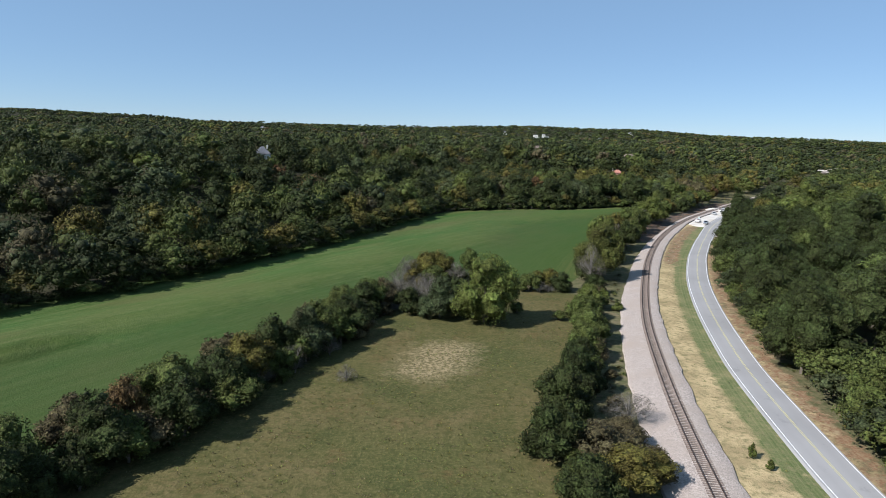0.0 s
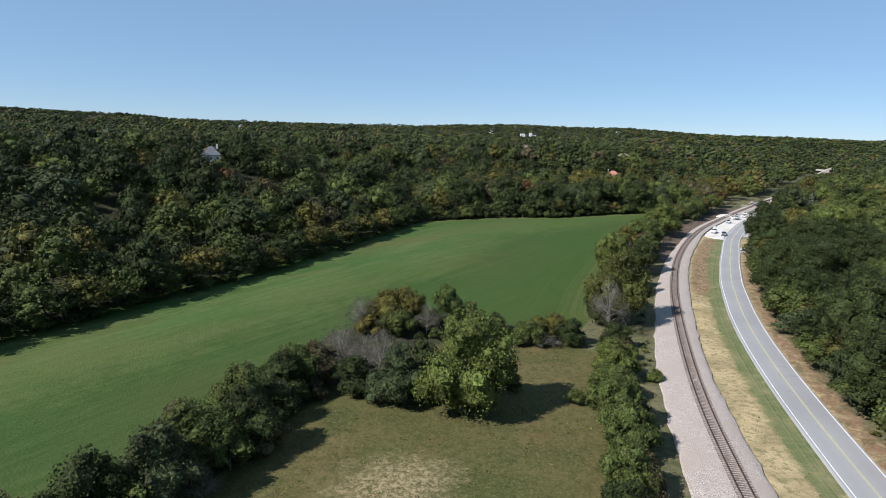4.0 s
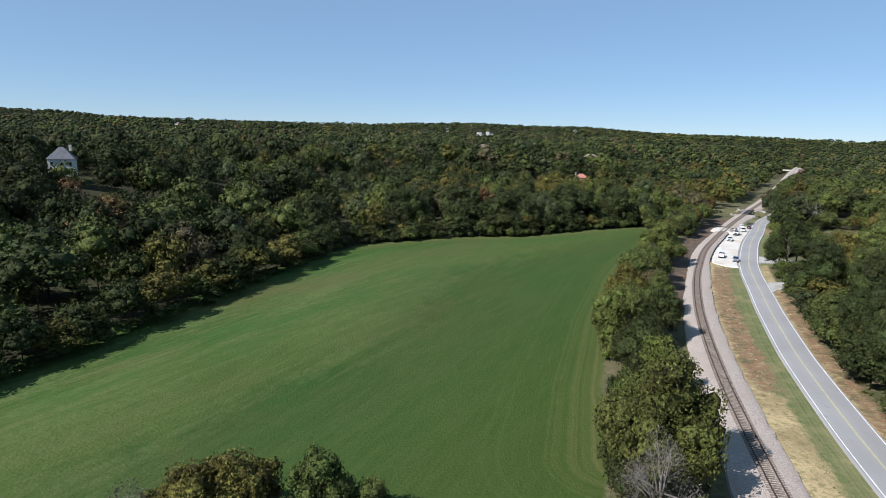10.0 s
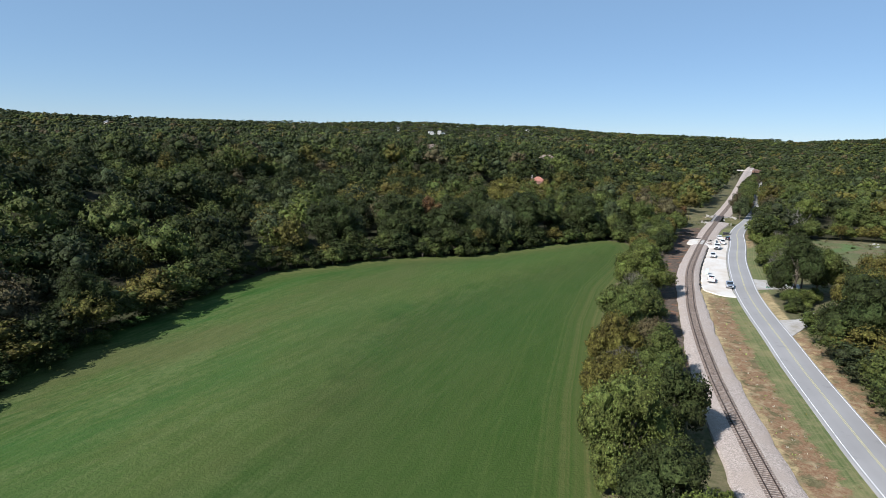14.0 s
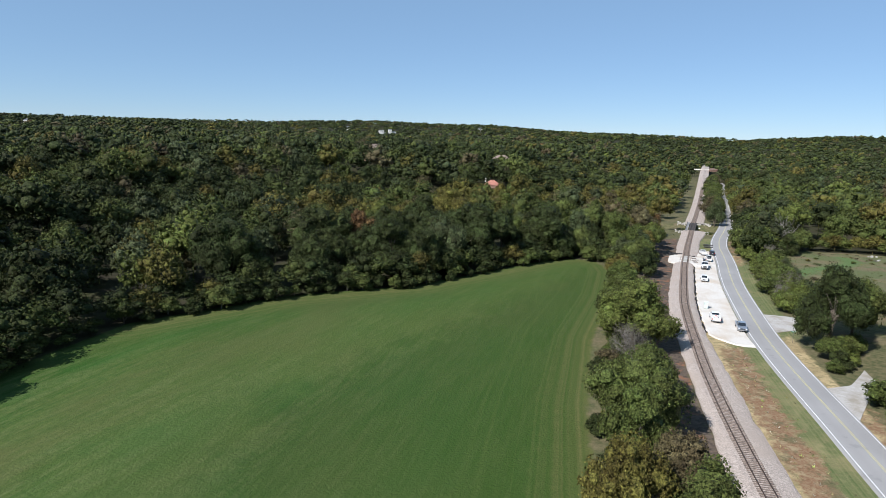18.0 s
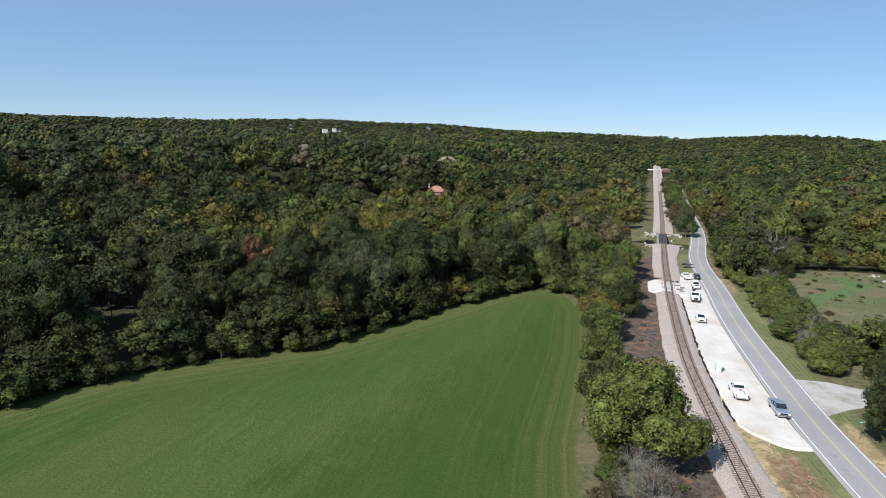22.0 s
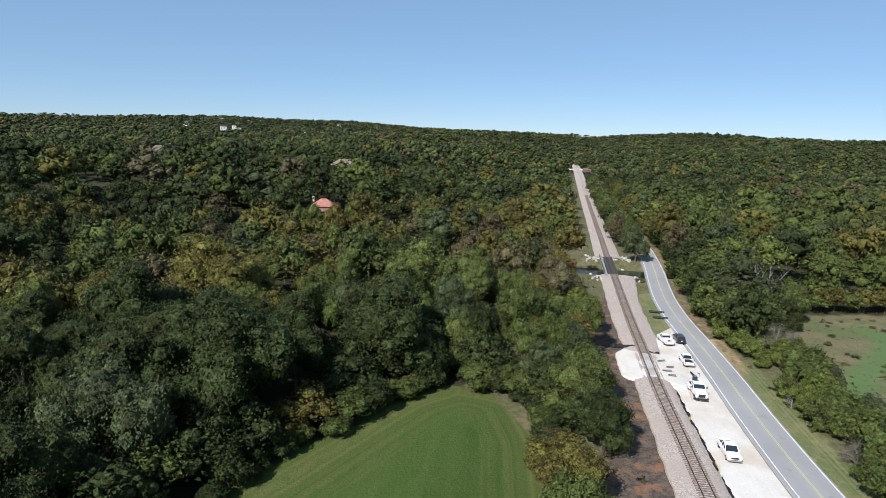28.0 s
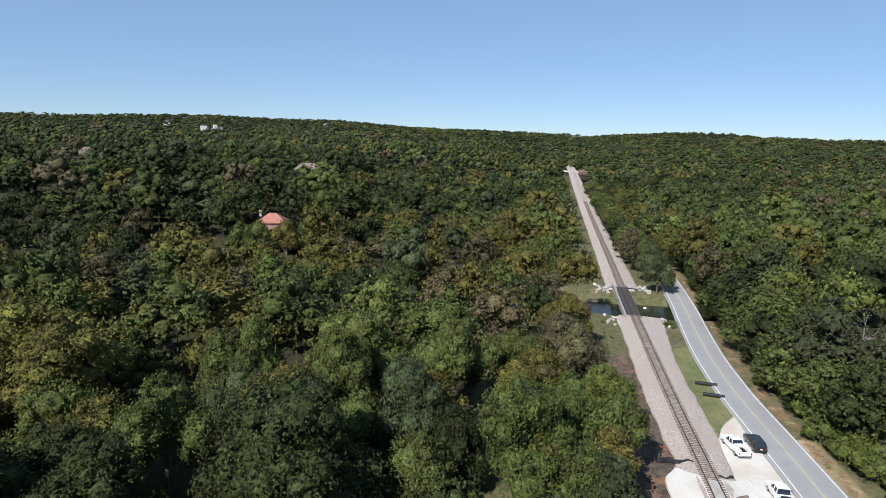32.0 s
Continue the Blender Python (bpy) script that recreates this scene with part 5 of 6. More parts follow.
# dry grass in tufts on the meadow, the verges and the glade
def tuft_template(seed):
    r = random.Random(seed)
    v, f = [], []
    for k in range(4):
        t = 2 * math.pi * k / 4 + r.uniform(-0.5, 0.5)
        cx, cy, lean = 0.35 * math.cos(t), 0.35 * math.sin(t), r.uniform(0.6, 1.1)
        v += [(cx - 0.3 * math.sin(t), cy + 0.3 * math.cos(t), -0.2), (cx + 0.3 * math.sin(t), cy - 0.3 * math.cos(t), -0.2), (lean * math.cos(t), lean * math.sin(t), 2.15 * r.uniform(0.7, 1.0))]
        f.append((3 * k, 3 * k + 1, 3 * k + 2))
    return np.array(v), np.array(f)


gp = np.c_[rng_w.uniform(-50, 60, 15000), rng_w.uniform(30, 165, 15000)]
thick = wave(gp[:, 0], gp[:, 1], 5.3, 6.1, 0.4) + 0.6 * wave(gp[:, 1], gp[:, 0], 2.1, 2.9, 1.2)
gp = gp[(zone_distance(gp, MEADOW) > 0) & (thick > rng_w.uniform(-1.2, 0.9, 15000))]
hp = np.c_[rng_w.uniform(20, 240, 16000), rng_w.uniform(60, 440, 16000)]
h_rail, h_road = side_of(hp, RAIL[::3]), side_of(hp, ROAD[::3])
hp = hp[((h_rail > 5.2) & (h_road < -4.4) & (rng_w.random(16000) < 0.45) & ((hp[:, 1] < 312) | (hp[:, 1] > 424))) | ((h_road > 4.2) & (h_road < 10) & (rng_w.random(16000) < 0.6) & ~((hp[:, 1] > 280) & (hp[:, 1] < 345)))]
cp = np.c_[rng_w.uniform(190, 330, 5000), rng_w.uniform(322, 420, 5000)]
cp = cp[zone_distance(cp, CLEARING) > 0.5]
gp = np.r_[gp, hp, cp]
g_kind = rng_w.choice(np.array(["brown", "olive", "brown", "bright", "olive", "brown", "green"], object), len(gp))
forest_mesh("grass_tufts", "dry and green grass in ragged tufts", gp, g_kind, rng_w.uniform(0.06, 0.24, len(gp)), rng_w.uniform(0.15, 0.42, len(gp)), [tuft_template(i) for i in range(6)], rng_w, "grass", 1.3, False)

# cut brush and stumps on the bared strip beside the ballast
bp = np.c_[rng_w.uniform(70, 150, 6000), rng_w.uniform(212, 322, 6000)]
b_rail = side_of(bp, RAIL[::3])
bp = bp[(b_rail > 5.4) & (b_rail < 10.0) & (rng_w.random(6000) < 0.35)]
forest_mesh("cut_brush", "cut brush, chips and stumps on bare soil", bp, rng_w.choice(np.array(["grey", "grey", "brown", "green"], object), len(bp)), rng_w.uniform(0.1, 0.4, len(bp)), rng_w.uniform(0.15, 0.5, len(bp)),
            [tuft_template(20 + i) for i in range(5)], rng_w, "brush", 3.4, False)

# trees of the stock that stand nowhere
for stock in (PROTO, PROTO_BIG, PROTO_HUGE, PROTO_SHRUB):
    for row in stock.values():
        for ob in row:
            if ob not in USED and ob.name in bpy.data.objects:
                for ch in list(ob.children):
                    bpy.data.objects.remove(ch)
                bpy.data.objects.remove(ob)
        row[:] = [ob for ob in row if ob in USED]

# woods that close the valley behind and beside the flight
rng_b = np.random.default_rng(31)
bp = jittered(-520, 660, -240, 760, 17.0, rng_b, 0.5)
bp = bp[~in_camera_view(bp)]
bp = bp[zone_ok(bp)]
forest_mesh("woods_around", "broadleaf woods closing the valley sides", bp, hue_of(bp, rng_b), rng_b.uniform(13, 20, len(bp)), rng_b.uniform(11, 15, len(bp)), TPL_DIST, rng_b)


# ---- track ----
def place_on(line, y):
    """Point and heading (degrees from +y, clockwise negative) of a line at that northing."""
    q = np.array([np.interp(y, line[:, 1], line[:, 0]), y])
    d = np.array([np.interp(y + 1, line[:, 1], line[:, 0]) - np.interp(y - 1, line[:, 1], line[:, 0]), 2.0])
    return q, math.degrees(math.atan2(d[1], d[0])) - 90


def offset_point(line, y, off):
    q, yaw = place_on(line, y)
    a = math.radians(yaw)
    return q + np.array([math.cos(a), math.sin(a)]) * off


def box(bm, cx, cy, cz, sx, sy, sz, turn=0.0, bevel=0.0):
    """A bevelled block with its centre there."""
    g = bmesh.ops.create_cube(bm, size=1.0, matrix=Matrix.LocRotScale((cx, cy, cz), Euler((0, 0, turn)), (sx, sy, sz)))
    if bevel:
        es = list({e for v in g["verts"] for e in v.link_edges})
        bmesh.ops.bevel(bm, geom=es, offset=bevel, segments=2, profile=0.6, affect='EDGES')
    return g


track = tagged(new("railway_track"), "single railway track with rusty rails on wooden sleepers", "railway track", kind="structure")
for side in (-0.755, 0.755):
    prof_r = [(side - 0.07, 0.85), (side - 0.036, 0.90), (side - 0.036, 1.00), (side - 0.025, 1.02), (side + 0.025, 1.02), (side + 0.036, 1.00), (side + 0.036, 0.90), (side + 0.07, 0.85)]
    ob = new("rail", swept("rail", RAIL, prof_r, M_RAIL))
    ob.parent = track


def sleeper_mesh(w=0.24, ln=2.6, h=0.2):
    bm = bmesh.new()
    box(bm, 0, 0, 0, ln, w, h)
    me = bpy.data.meshes.new("sleeper")
    bm.to_mesh(me)
    bm.free()
    return me


seg = np.r_[0, np.cumsum(np.hypot(*np.diff(RAIL, axis=0).T))]
stations = np.arange(60, seg[-1] - 5, 0.56)
tie_xy = np.c_[np.interp(stations, seg, RAIL[:, 0]), np.interp(stations, seg, RAIL[:, 1])]
tie_dir = np.gradient(tie_xy, axis=0)
tie_yaw = np.arctan2(tie_dir[:, 1], tie_dir[:, 0]) - math.pi / 2
tie_z = grade_of(tie_xy) + 0.765
bridge_span = (tie_xy[:, 1] > RAIL[B0, 1]) & (tie_xy[:, 1] < RAIL[B1, 1])
near = np.flatnonzero((tie_xy[:, 1] > 66) & (tie_xy[:, 1] < 206))[:290]
rest_t = [i for i in range(len(tie_xy)) if i not in set(near.tolist()) and not bridge_span[i] and tie_xy[i, 1] < 700]
tie_rng = np.random.default_rng(3)
cube = np.array([(x, y, z) for x in (-1.3, 1.3) for y in (-0.12, 0.12) for z in (-0.1, 0.1)])
cube_f = np.array([(0, 1, 3, 2), (4, 6, 7, 5), (0, 4, 5, 1), (2, 3, 7, 6), (0, 2, 6, 4), (1, 5, 7, 3)])
vs, fs = [], []
for k, i in enumerate(rest_t):
    a = tie_yaw[i] + tie_rng.normal(0, 0.012)
    c, s = math.cos(a), math.sin(a)
    q = cube @ np.array([(c, s, 0), (-s, c, 0), (0, 0, 1)])
    vs.append(q + (*tie_xy[i], tie_z[i] + tie_rng.normal(0, 0.012)))
    fs.append(cube_f + 8 * k)
me = mesh_of("sleepers", np.concatenate(vs), np.concatenate(fs))
me.materials.append(M_TIE)
ob = tagged(new("sleepers", me), kind="stuff")
ob.parent = track

# ---- limestone lot ----
ys = np.arange(314.0, 423, 1.2)
cols = 16
lot_v = np.zeros((len(ys), cols, 3))
for i, y in enumerate(ys):
    t = (y - ys[0]) / (ys[-1] - ys[0])
    rgt = offset_point(ROAD, y + 1.0, -3.42)
    lft = offset_point(RAIL, y + 8.0 - 6 * t, 3.3 + 0.28 * math.sin(y * 0.9) + 0.16 * math.sin(y * 2.3))
    close = 0.12 + 0.88 * math.sqrt(min(1.0, t / 0.07)) if t < 0.07 else 1.0 if t < 0.955 else math.sqrt(max(0.0, (1 - t) / 0.045)) * 0.7 + 0.3
    lft = rgt + (lft - rgt) * close
    for j in range(cols):
        u = j / (cols - 1)
        q = lft + (rgt - lft) * u
        wob = 0.05 * noise.noise(Vector((q[0] * 0.4, q[1] * 0.4, 0))) + 0.02 * noise.noise(Vector((q[0] * 1.9, q[1] * 1.9, 3)))
        lot_v[i, j] = (*q, (0.30 if 0 < j < cols - 1 and 0 < i < len(ys) - 1 else -0.25) + wob)
me = mesh_of("gravel_lot", lot_v.reshape(-1, 3), grid_faces(cols, len(ys)))
me.materials.append(M_LOT)
tagged(new("gravel_lot", me), "bright white crushed limestone parking strip", "gravel lot", kind="structure")


def slab(name, ring, z, mat, label, category, drop=0.5, ragged=0.25, kind="structure", parent=None):
    """A flat-topped patch with a ragged rim."""
    ring = np.array(ring, float)
    s = np.r_[0, np.cumsum(np.hypot(*np.diff(np.r_[ring, ring[:1]], axis=0).T))]
    t = np.arange(0, s[-1], 0.8)
    closed = np.r_[ring, ring[:1]]
    q = np.c_[np.interp(t, s, closed[:, 0]), np.interp(t, s, closed[:, 1])]
    bm = bmesh.new()
    loops = []
    for dz, grow in ((-drop, 0.4), (-0.06, 0.12), (0, 0)):
        row = []
        mid = q.mean(0)
        for a in q:
            d = (a - mid) / (np.linalg.norm(a - mid) + 1e-6)
            w = ragged * (noise.noise(Vector((a[0] * 0.7, a[1] * 0.7, 1))) + 0.5 * noise.noise(Vector((a[0] * 2.1, a[1] * 2.1, 2))))
            b = a + d * (w + grow)
            row.append(bm.verts.new((b[0], b[1], z + dz)))
        loops.append(row)
    n = len(q)
    for lo, hi in zip(loops[:-1], loops[1:]):
        for k in range(n):
            bm.faces.new((lo[k], lo[(k + 1) % n], hi[(k + 1) % n], hi[k]))
    f = bm.faces.new(loops[-1])
    bmesh.ops.triangulate(bm, faces=[f])
    ob = part(name, bm, mat, parent)
    if kind:
        tagged(ob, label, category, kind=kind)
    return ob


pad = slab("gravel_crossing", [offset_point(RAIL, 401, -1.0), offset_point(RAIL, 400.5, -4.6), offset_point(RAIL, 402.0, -5.9), offset_point(RAIL, 411.5, -6.1), offset_point(RAIL, 414.0, -4.2), offset_point(RAIL, 412, -1.0)], 0.80, M_LOT,
     "white limestone pad leading up to the rails", "gravel pad", 0.9)
for v in pad.data.vertices:
    v.co.z -= 0.085 * max(0.0, abs(float(side_of(np.array([[v.co.x, v.co.y]]), RAIL[::3])[0])) - 1.2)
pad = slab("gravel_crossing", [offset_point(RAIL, 401, 1.0), offset_point(RAIL, 399, 6), offset_point(RAIL, 404, 10), offset_point(RAIL, 413, 8), offset_point(RAIL, 412, 1.0)], 0.80, M_LOT,
     "white limestone pad leading up to the rails", "gravel pad", 0.9)
for v in pad.data.vertices:
    v.co.z -= 0.085 * max(0.0, abs(float(side_of(np.array([[v.co.x, v.co.y]]), RAIL[::3])[0])) - 1.2)
slab("crossing_deck", [offset_point(RAIL, 401.5, -0.62), offset_point(RAIL, 411.5, -0.62), offset_point(RAIL, 411.5, 0.62), offset_point(RAIL, 401.5, 0.62)], 0.97, M_DRIVE, "gravel fill between the rails at the crossing", "crossing", 0.2, 0.0)
slab("gravel_drive", [offset_point(ROAD, 284.5, 3.1), offset_point(ROAD, 297, 3.1), (145, 295.8), (152, 299.8), (162, 306), (174, 313.5), (187, 322.5), (189, 319.5), (176.5, 310.5), (164, 302.5), (153, 296), (144, 291)],
     0.12, M_DRIVE, "pale gravel farm drive joining the road", "driveway")
slab("gravel_drive", [offset_point(ROAD, 327, 3.1), offset_point(ROAD, 341, 3.1), (169.5, 336.5), (173, 332), (186, 328.5), (206, 324), (205, 318.5), (185, 322.5), (169, 326), (163, 326.2)],
     0.12, M_DRIVE, "pale gravel farm drive joining the road", "driveway")

# black silt fabric along the lot's edge
M_BLACK = plain("black_fabric", (0.018, 0.018, 0.020), 0.7, 0, 0.3, 3.0, 0.2)
for a, b in ((330, 337), (338.5, 347), (348, 360), (361, 374), (375, 388), (389, 397)):
    pts = []
    for y in np.arange(a, b, 0.6):
        pts.append(offset_point(RAIL, y, 3.3 + 0.12 * math.sin(y * 1.7) + 0.08 * math.sin(y * 4.1)))
    bm = bmesh.new()
    prev = None
    for q in pts:
        h = 0.52 + 0.16 * noise.noise(Vector((q[0], q[1], 0)))
        row = [bm.verts.new((q[0] - 0.10, q[1] + 0.05, 0.05)), bm.verts.new((q[0] - 0.03, q[1], h)), bm.verts.new((q[0] + 0.04, q[1], h)), bm.verts.new((q[0] + 0.22, q[1] - 0.1, 0.2))]
        if prev:
            for k in range(3):
                bm.faces.new((prev[k], prev[k + 1], row[k + 1], row[k]))
        prev = row
    ob = part("silt_fence", bm, M_BLACK, None)
    tagged(ob, "sagging black silt fence along the limestone edge", "silt fence", "silt fences")

for y, o0, o1 in ((415.2, -6.6, -1.3), (412.6, 1.3, 3.4)):
    bm = bmesh.new()
    prev = None
    for o in np.linspace(o0, o1, 9):
        q = offset_point(RAIL, y + 0.25 * math.sin(o * 2.3), o)
        row = [bm.verts.new((q[0], q[1], 0.2)), bm.verts.new((q[0] - 0.05, q[1] + 0.1, 1.0 + 0.1 * math.sin(o * 5))), bm.verts.new((q[0] - 0.25, q[1] + 0.45, 0.45))]
        if prev:
            for k in range(2):
                bm.faces.new((prev[k], prev[k + 1], row[k + 1], row[k]))
        prev = row
    ob = part("silt_fence", bm, M_BLACK, None)
    tagged(ob, "sagging black silt fence across the gravel pad", "silt fence", "silt fences")

# ---- bridge over the creek ----
M_CONC = plain("concrete", (0.46, 0.44, 0.40), 0.85, 0, 0.2, 0.8, 0.2)
M_STEEL = plain("bridge_steel", (0.05, 0.045, 0.045), 0.6, 0.3, 0.3, 1.5, 0.1)
M_GRATE = plain("walkway_boards", (0.30, 0.29, 0.28), 0.8, 0, 0.2, 1.5, 0.2)


def water_mat():
    m, n, l, p = nodes_of("creek_water")
    l.new(mixed(n, l, noised(n, l, 0.2, 3), (0.012, 0.020, 0.010), (0.022, 0.028, 0.014)), p.inputs["Base Color"])
    p.inputs["Roughness"].default_value = 0.22
    bumped(n, l, p, noised(n, l, 1.4, 3), 0.08, 0.05)
    return m


t = np.gradient(CREEK, axis=0)
t /= np.hypot(*t.T)[:, None]
nr = np.c_[t[:, 1], -t[:, 0]]
wv = np.stack([np.c_[CREEK + nr * o, np.full(len(CREEK), -2.7)] for o in (-11.0, 0, 11.0)], 1).reshape(-1, 3)
me = mesh_of("creek", wv, grid_faces(3, len(CREEK)))
me.materials.append(water_mat())
tagged(new("creek", me), "dark green still creek water", "creek", kind="structure")

bridge = tagged(new("railway_bridge"), "short dark steel railway bridge with a side walkway over the creek", "bridge")
span = RAIL[B0 - 1: B1 + 2]
for o in (-0.9, 0.9):
    bm_me = swept("girder", span, [(o - 0.25, -0.75), (o - 0.25, 0.62), (o + 0.25, 0.62), (o + 0.25, -0.75), (o - 0.25, -0.75)], M_STEEL)
    ob = new("girder", bm_me)
    ob.parent = bridge
tie_me = sleeper_mesh(0.25, 3.4, 0.2)
tie_me.materials.append(M_TIE_NEW)
bs = np.arange(seg[B0], seg[B1], 0.42)
for s in bs:
    q = np.array([np.interp(s, seg, RAIL[:, 0]), np.interp(s, seg, RAIL[:, 1])])
    q2 = np.array([np.interp(s + 1, seg, RAIL[:, 0]), np.interp(s + 1, seg, RAIL[:, 1])])
    ob = new("bridge_tie", tie_me)
    ob.parent = bridge
    ob.matrix_basis = pose(q[0], q[1], 0.74, 0, 0, math.degrees(math.atan2(*(q2 - q)[::-1])) - 90)
ob = new("walkway", swept("walkway", span, [(-3.15, 0.70), (-3.15, 0.80), (-1.95, 0.80), (-1.95, 0.70), (-3.15, 0.70)], M_GRATE))
ob.parent = bridge
tagged(ob, "weathered grey plank walkway")
ob = new("guard_timber", swept("guard_timber", span, [(1.45, 0.82), (1.45, 1.0), (1.68, 1.0), (1.68, 0.82), (1.45, 0.82)], M_TIE_NEW))
ob.parent = bridge
for k, s in enumerate(np.arange(seg[B0], seg[B1] + 1, 2.2)):
    q = np.array([np.interp(s, seg, RAIL[:, 0]), np.interp(s, seg, RAIL[:, 1])])
    _, yaw = place_on(RAIL, q[1])
    a = math.radians(yaw)
    o = q + np.array([math.cos(a), math.sin(a)]) * -3.12
    bm = bmesh.new()
    tube(bm, (o[0], o[1], 0.6), (o[0], o[1], 1.85), 0.045, 0.045, 6)
    part("railing_post", bm, M_STEEL, bridge)
for hgt in (1.3, 1.8):
    ob = new("handrail", swept("handrail", span, [(-3.15, hgt), (-3.15, hgt + 0.05), (-3.09, hgt + 0.05), (-3.09, hgt), (-3.15, hgt)], M_STEEL))
    ob.parent = bridge
for end, sgn in ((B0, -1), (B1, 1)):
    q, yaw = place_on(RAIL, RAIL[end, 1])
    bm = bmesh.new()
    a = math.radians(yaw)
    box(bm, q[0], q[1], -1.9, 8.0, 1.3, 4.4, a, 0.06)
    part("abutment", bm, M_CONC, bridge, "pale concrete abutment")
    for o, tw in ((-4.4, 0.6), (4.6, -0.6)):
        c = q + np.array([math.cos(a), math.sin(a)]) * o + np.array([-math.sin(a), math.cos(a)]) * sgn * 1.2
        bm = bmesh.new()
        box(bm, c[0], c[1], -1.6, 3.6, 0.5, 3.6, a + tw * sgn, 0.05)
        part("wing_wall", bm, M_CONC, bridge, "pale concrete wing wall")
# rubble at the corner of the bridge
M_RUBBLE = plain("pale_rubble", (0.38, 0.365, 0.335), 0.9, 0, 0.2, 1.5, 0.3)
M_RIPRAP = plain("riprap_stone", (0.40, 0.375, 0.335), 0.9, 0, 0.25, 1.2, 0.3)
for y, o, n, seed in ((500, -6.0, 26, 1), (472, -5.6, 16, 2), (502, 7.5, 22, 3), (473, 6.0, 14, 4)):
    rock_rng = random.Random(seed)
    heap = tagged(new("riprap"), "pale broken stone heap beside the bridge", "riprap", "riprap heaps")
    for _ in range(n):
        q = offset_point(RAIL, y + rock_rng.uniform(-3.5, 3.5), o + rock_rng.uniform(-2.2, 2.2))
        bm = bmesh.new()
        bmesh.ops.create_icosphere(bm, subdivisions=1, radius=rock_rng.uniform(0.3, 0.7))
        for v in bm.verts:
            v.co *= rock_rng.uniform(0.7, 1.2)
        bmesh.ops.transform(bm, matrix=Matrix.Translation((q[0], q[1], float(height(np.array([q]))[0]) + 0.15)), verts=bm.verts)
        part("stone", bm, M_RIPRAP, heap)
# far crossing where the track leaves the view
q, yaw = place_on(RAIL, 930)
zf = float(grade_of(np.array([q]))[0])
slab("far_crossing_road", [q + np.array(v) for v in ((-15, 9), (-12, 13), (14, -6), (11, -10))], zf + 0.95, M_LOT, "pale road crossing the track far off", "road", 1.5, 0.5)
slab("earth_bank", [offset_point(RAIL, 880, 6), offset_point(RAIL, 925, 6), offset_point(RAIL, 920, 16), offset_point(RAIL, 885, 14)], zf + 3.0, plain("red_earth", (0.20, 0.12, 0.085), 0.95, 0, 0.25, 0.4, 0.3), "red-brown bare earth bank beside the track", "earth bank", 3.0, 1.5)


# ---- vehicles ----
M_TYRE = plain("tyre", (0.020, 0.020, 0.021), 0.85, 0, 0.2, 8, 0.2)
M_RIM = plain("rim", (0.42, 0.42, 0.43), 0.35, 0.8, 0.1, 8, 0)
M_TRIM = plain("black_trim", (0.02, 0.02, 0.022), 0.5, 0, 0.2, 6, 0.05)
M_CHROME = plain("chrome", (0.6, 0.6, 0.6), 0.2, 1.0, 0.05, 6, 0)
M_LAMP = plain("headlamp", (0.75, 0.76, 0.78), 0.1, 0.2, 0.05, 6, 0)
M_TAIL = plain("tail_lamp", (0.30, 0.012, 0.012), 0.2, 0, 0.05, 6, 0)


def glass_mat():
    m, n, l, p = nodes_of("tinted_glass")
    p.inputs["Base Color"].default_value = (0.015, 0.019, 0.024, 1)
    p.inputs["Roughness"].default_value, p.inputs["Specular IOR Level"].default_value = 0.05, 0.8
    return m


M_GLASS = glass_mat()


def car_paint(name, col, metal=0.0):
    m = plain(name, col, 0.3, metal, 0.04, 2.0, 0)
    m.node_tree.nodes["Principled BSDF"].inputs["Coat Weight"].default_value = 0.6
    return m


P_WHITE, P_SILVER, P_BLACK = car_paint("paint_white", (0.70, 0.70, 0.69)), car_paint("paint_silver_blue", (0.30, 0.34, 0.40), 0.5), car_paint("paint_black", (0.012, 0.012, 0.014))


def prism(name, outline, half, mat, parent, label="", bevel=0.05, taper=0.0):
    """A side outline (y ahead, z up) given a width; taper leans the sides in above a height."""
    bm = bmesh.new()
    lo = min(z for _, z in outline)
    hi = max(z for _, z in outline)
    rows = []
    for s in (-1, 1):
        rows.append([bm.verts.new((s * (half - taper * ((z - lo) / (hi - lo + 1e-6))), y, z)) for y, z in outline])
    n = len(outline)
    bm.faces.new(rows[0])
    bm.faces.new(rows[1][::-1])
    for k in range(n):
        bm.faces.new((rows[0][(k + 1) % n], rows[0][k], rows[1][k], rows[1][(k + 1) % n]))
    bmesh.ops.recalc_face_normals(bm, faces=bm.faces)
    if bevel:
        bmesh.ops.bevel(bm, geom=list(bm.edges), offset=bevel, segments=2, profile=0.6, affect='EDGES')
    return part(name, bm, mat, parent, label, smooth=False)


def block(name, cx, cy, cz, sx, sy, sz, mat, parent, label="", bevel=0.02):
    bm = bmesh.new()
    box(bm, cx, cy, cz, sx, sy, sz, 0, bevel)
    return part(name, bm, mat, parent, label)


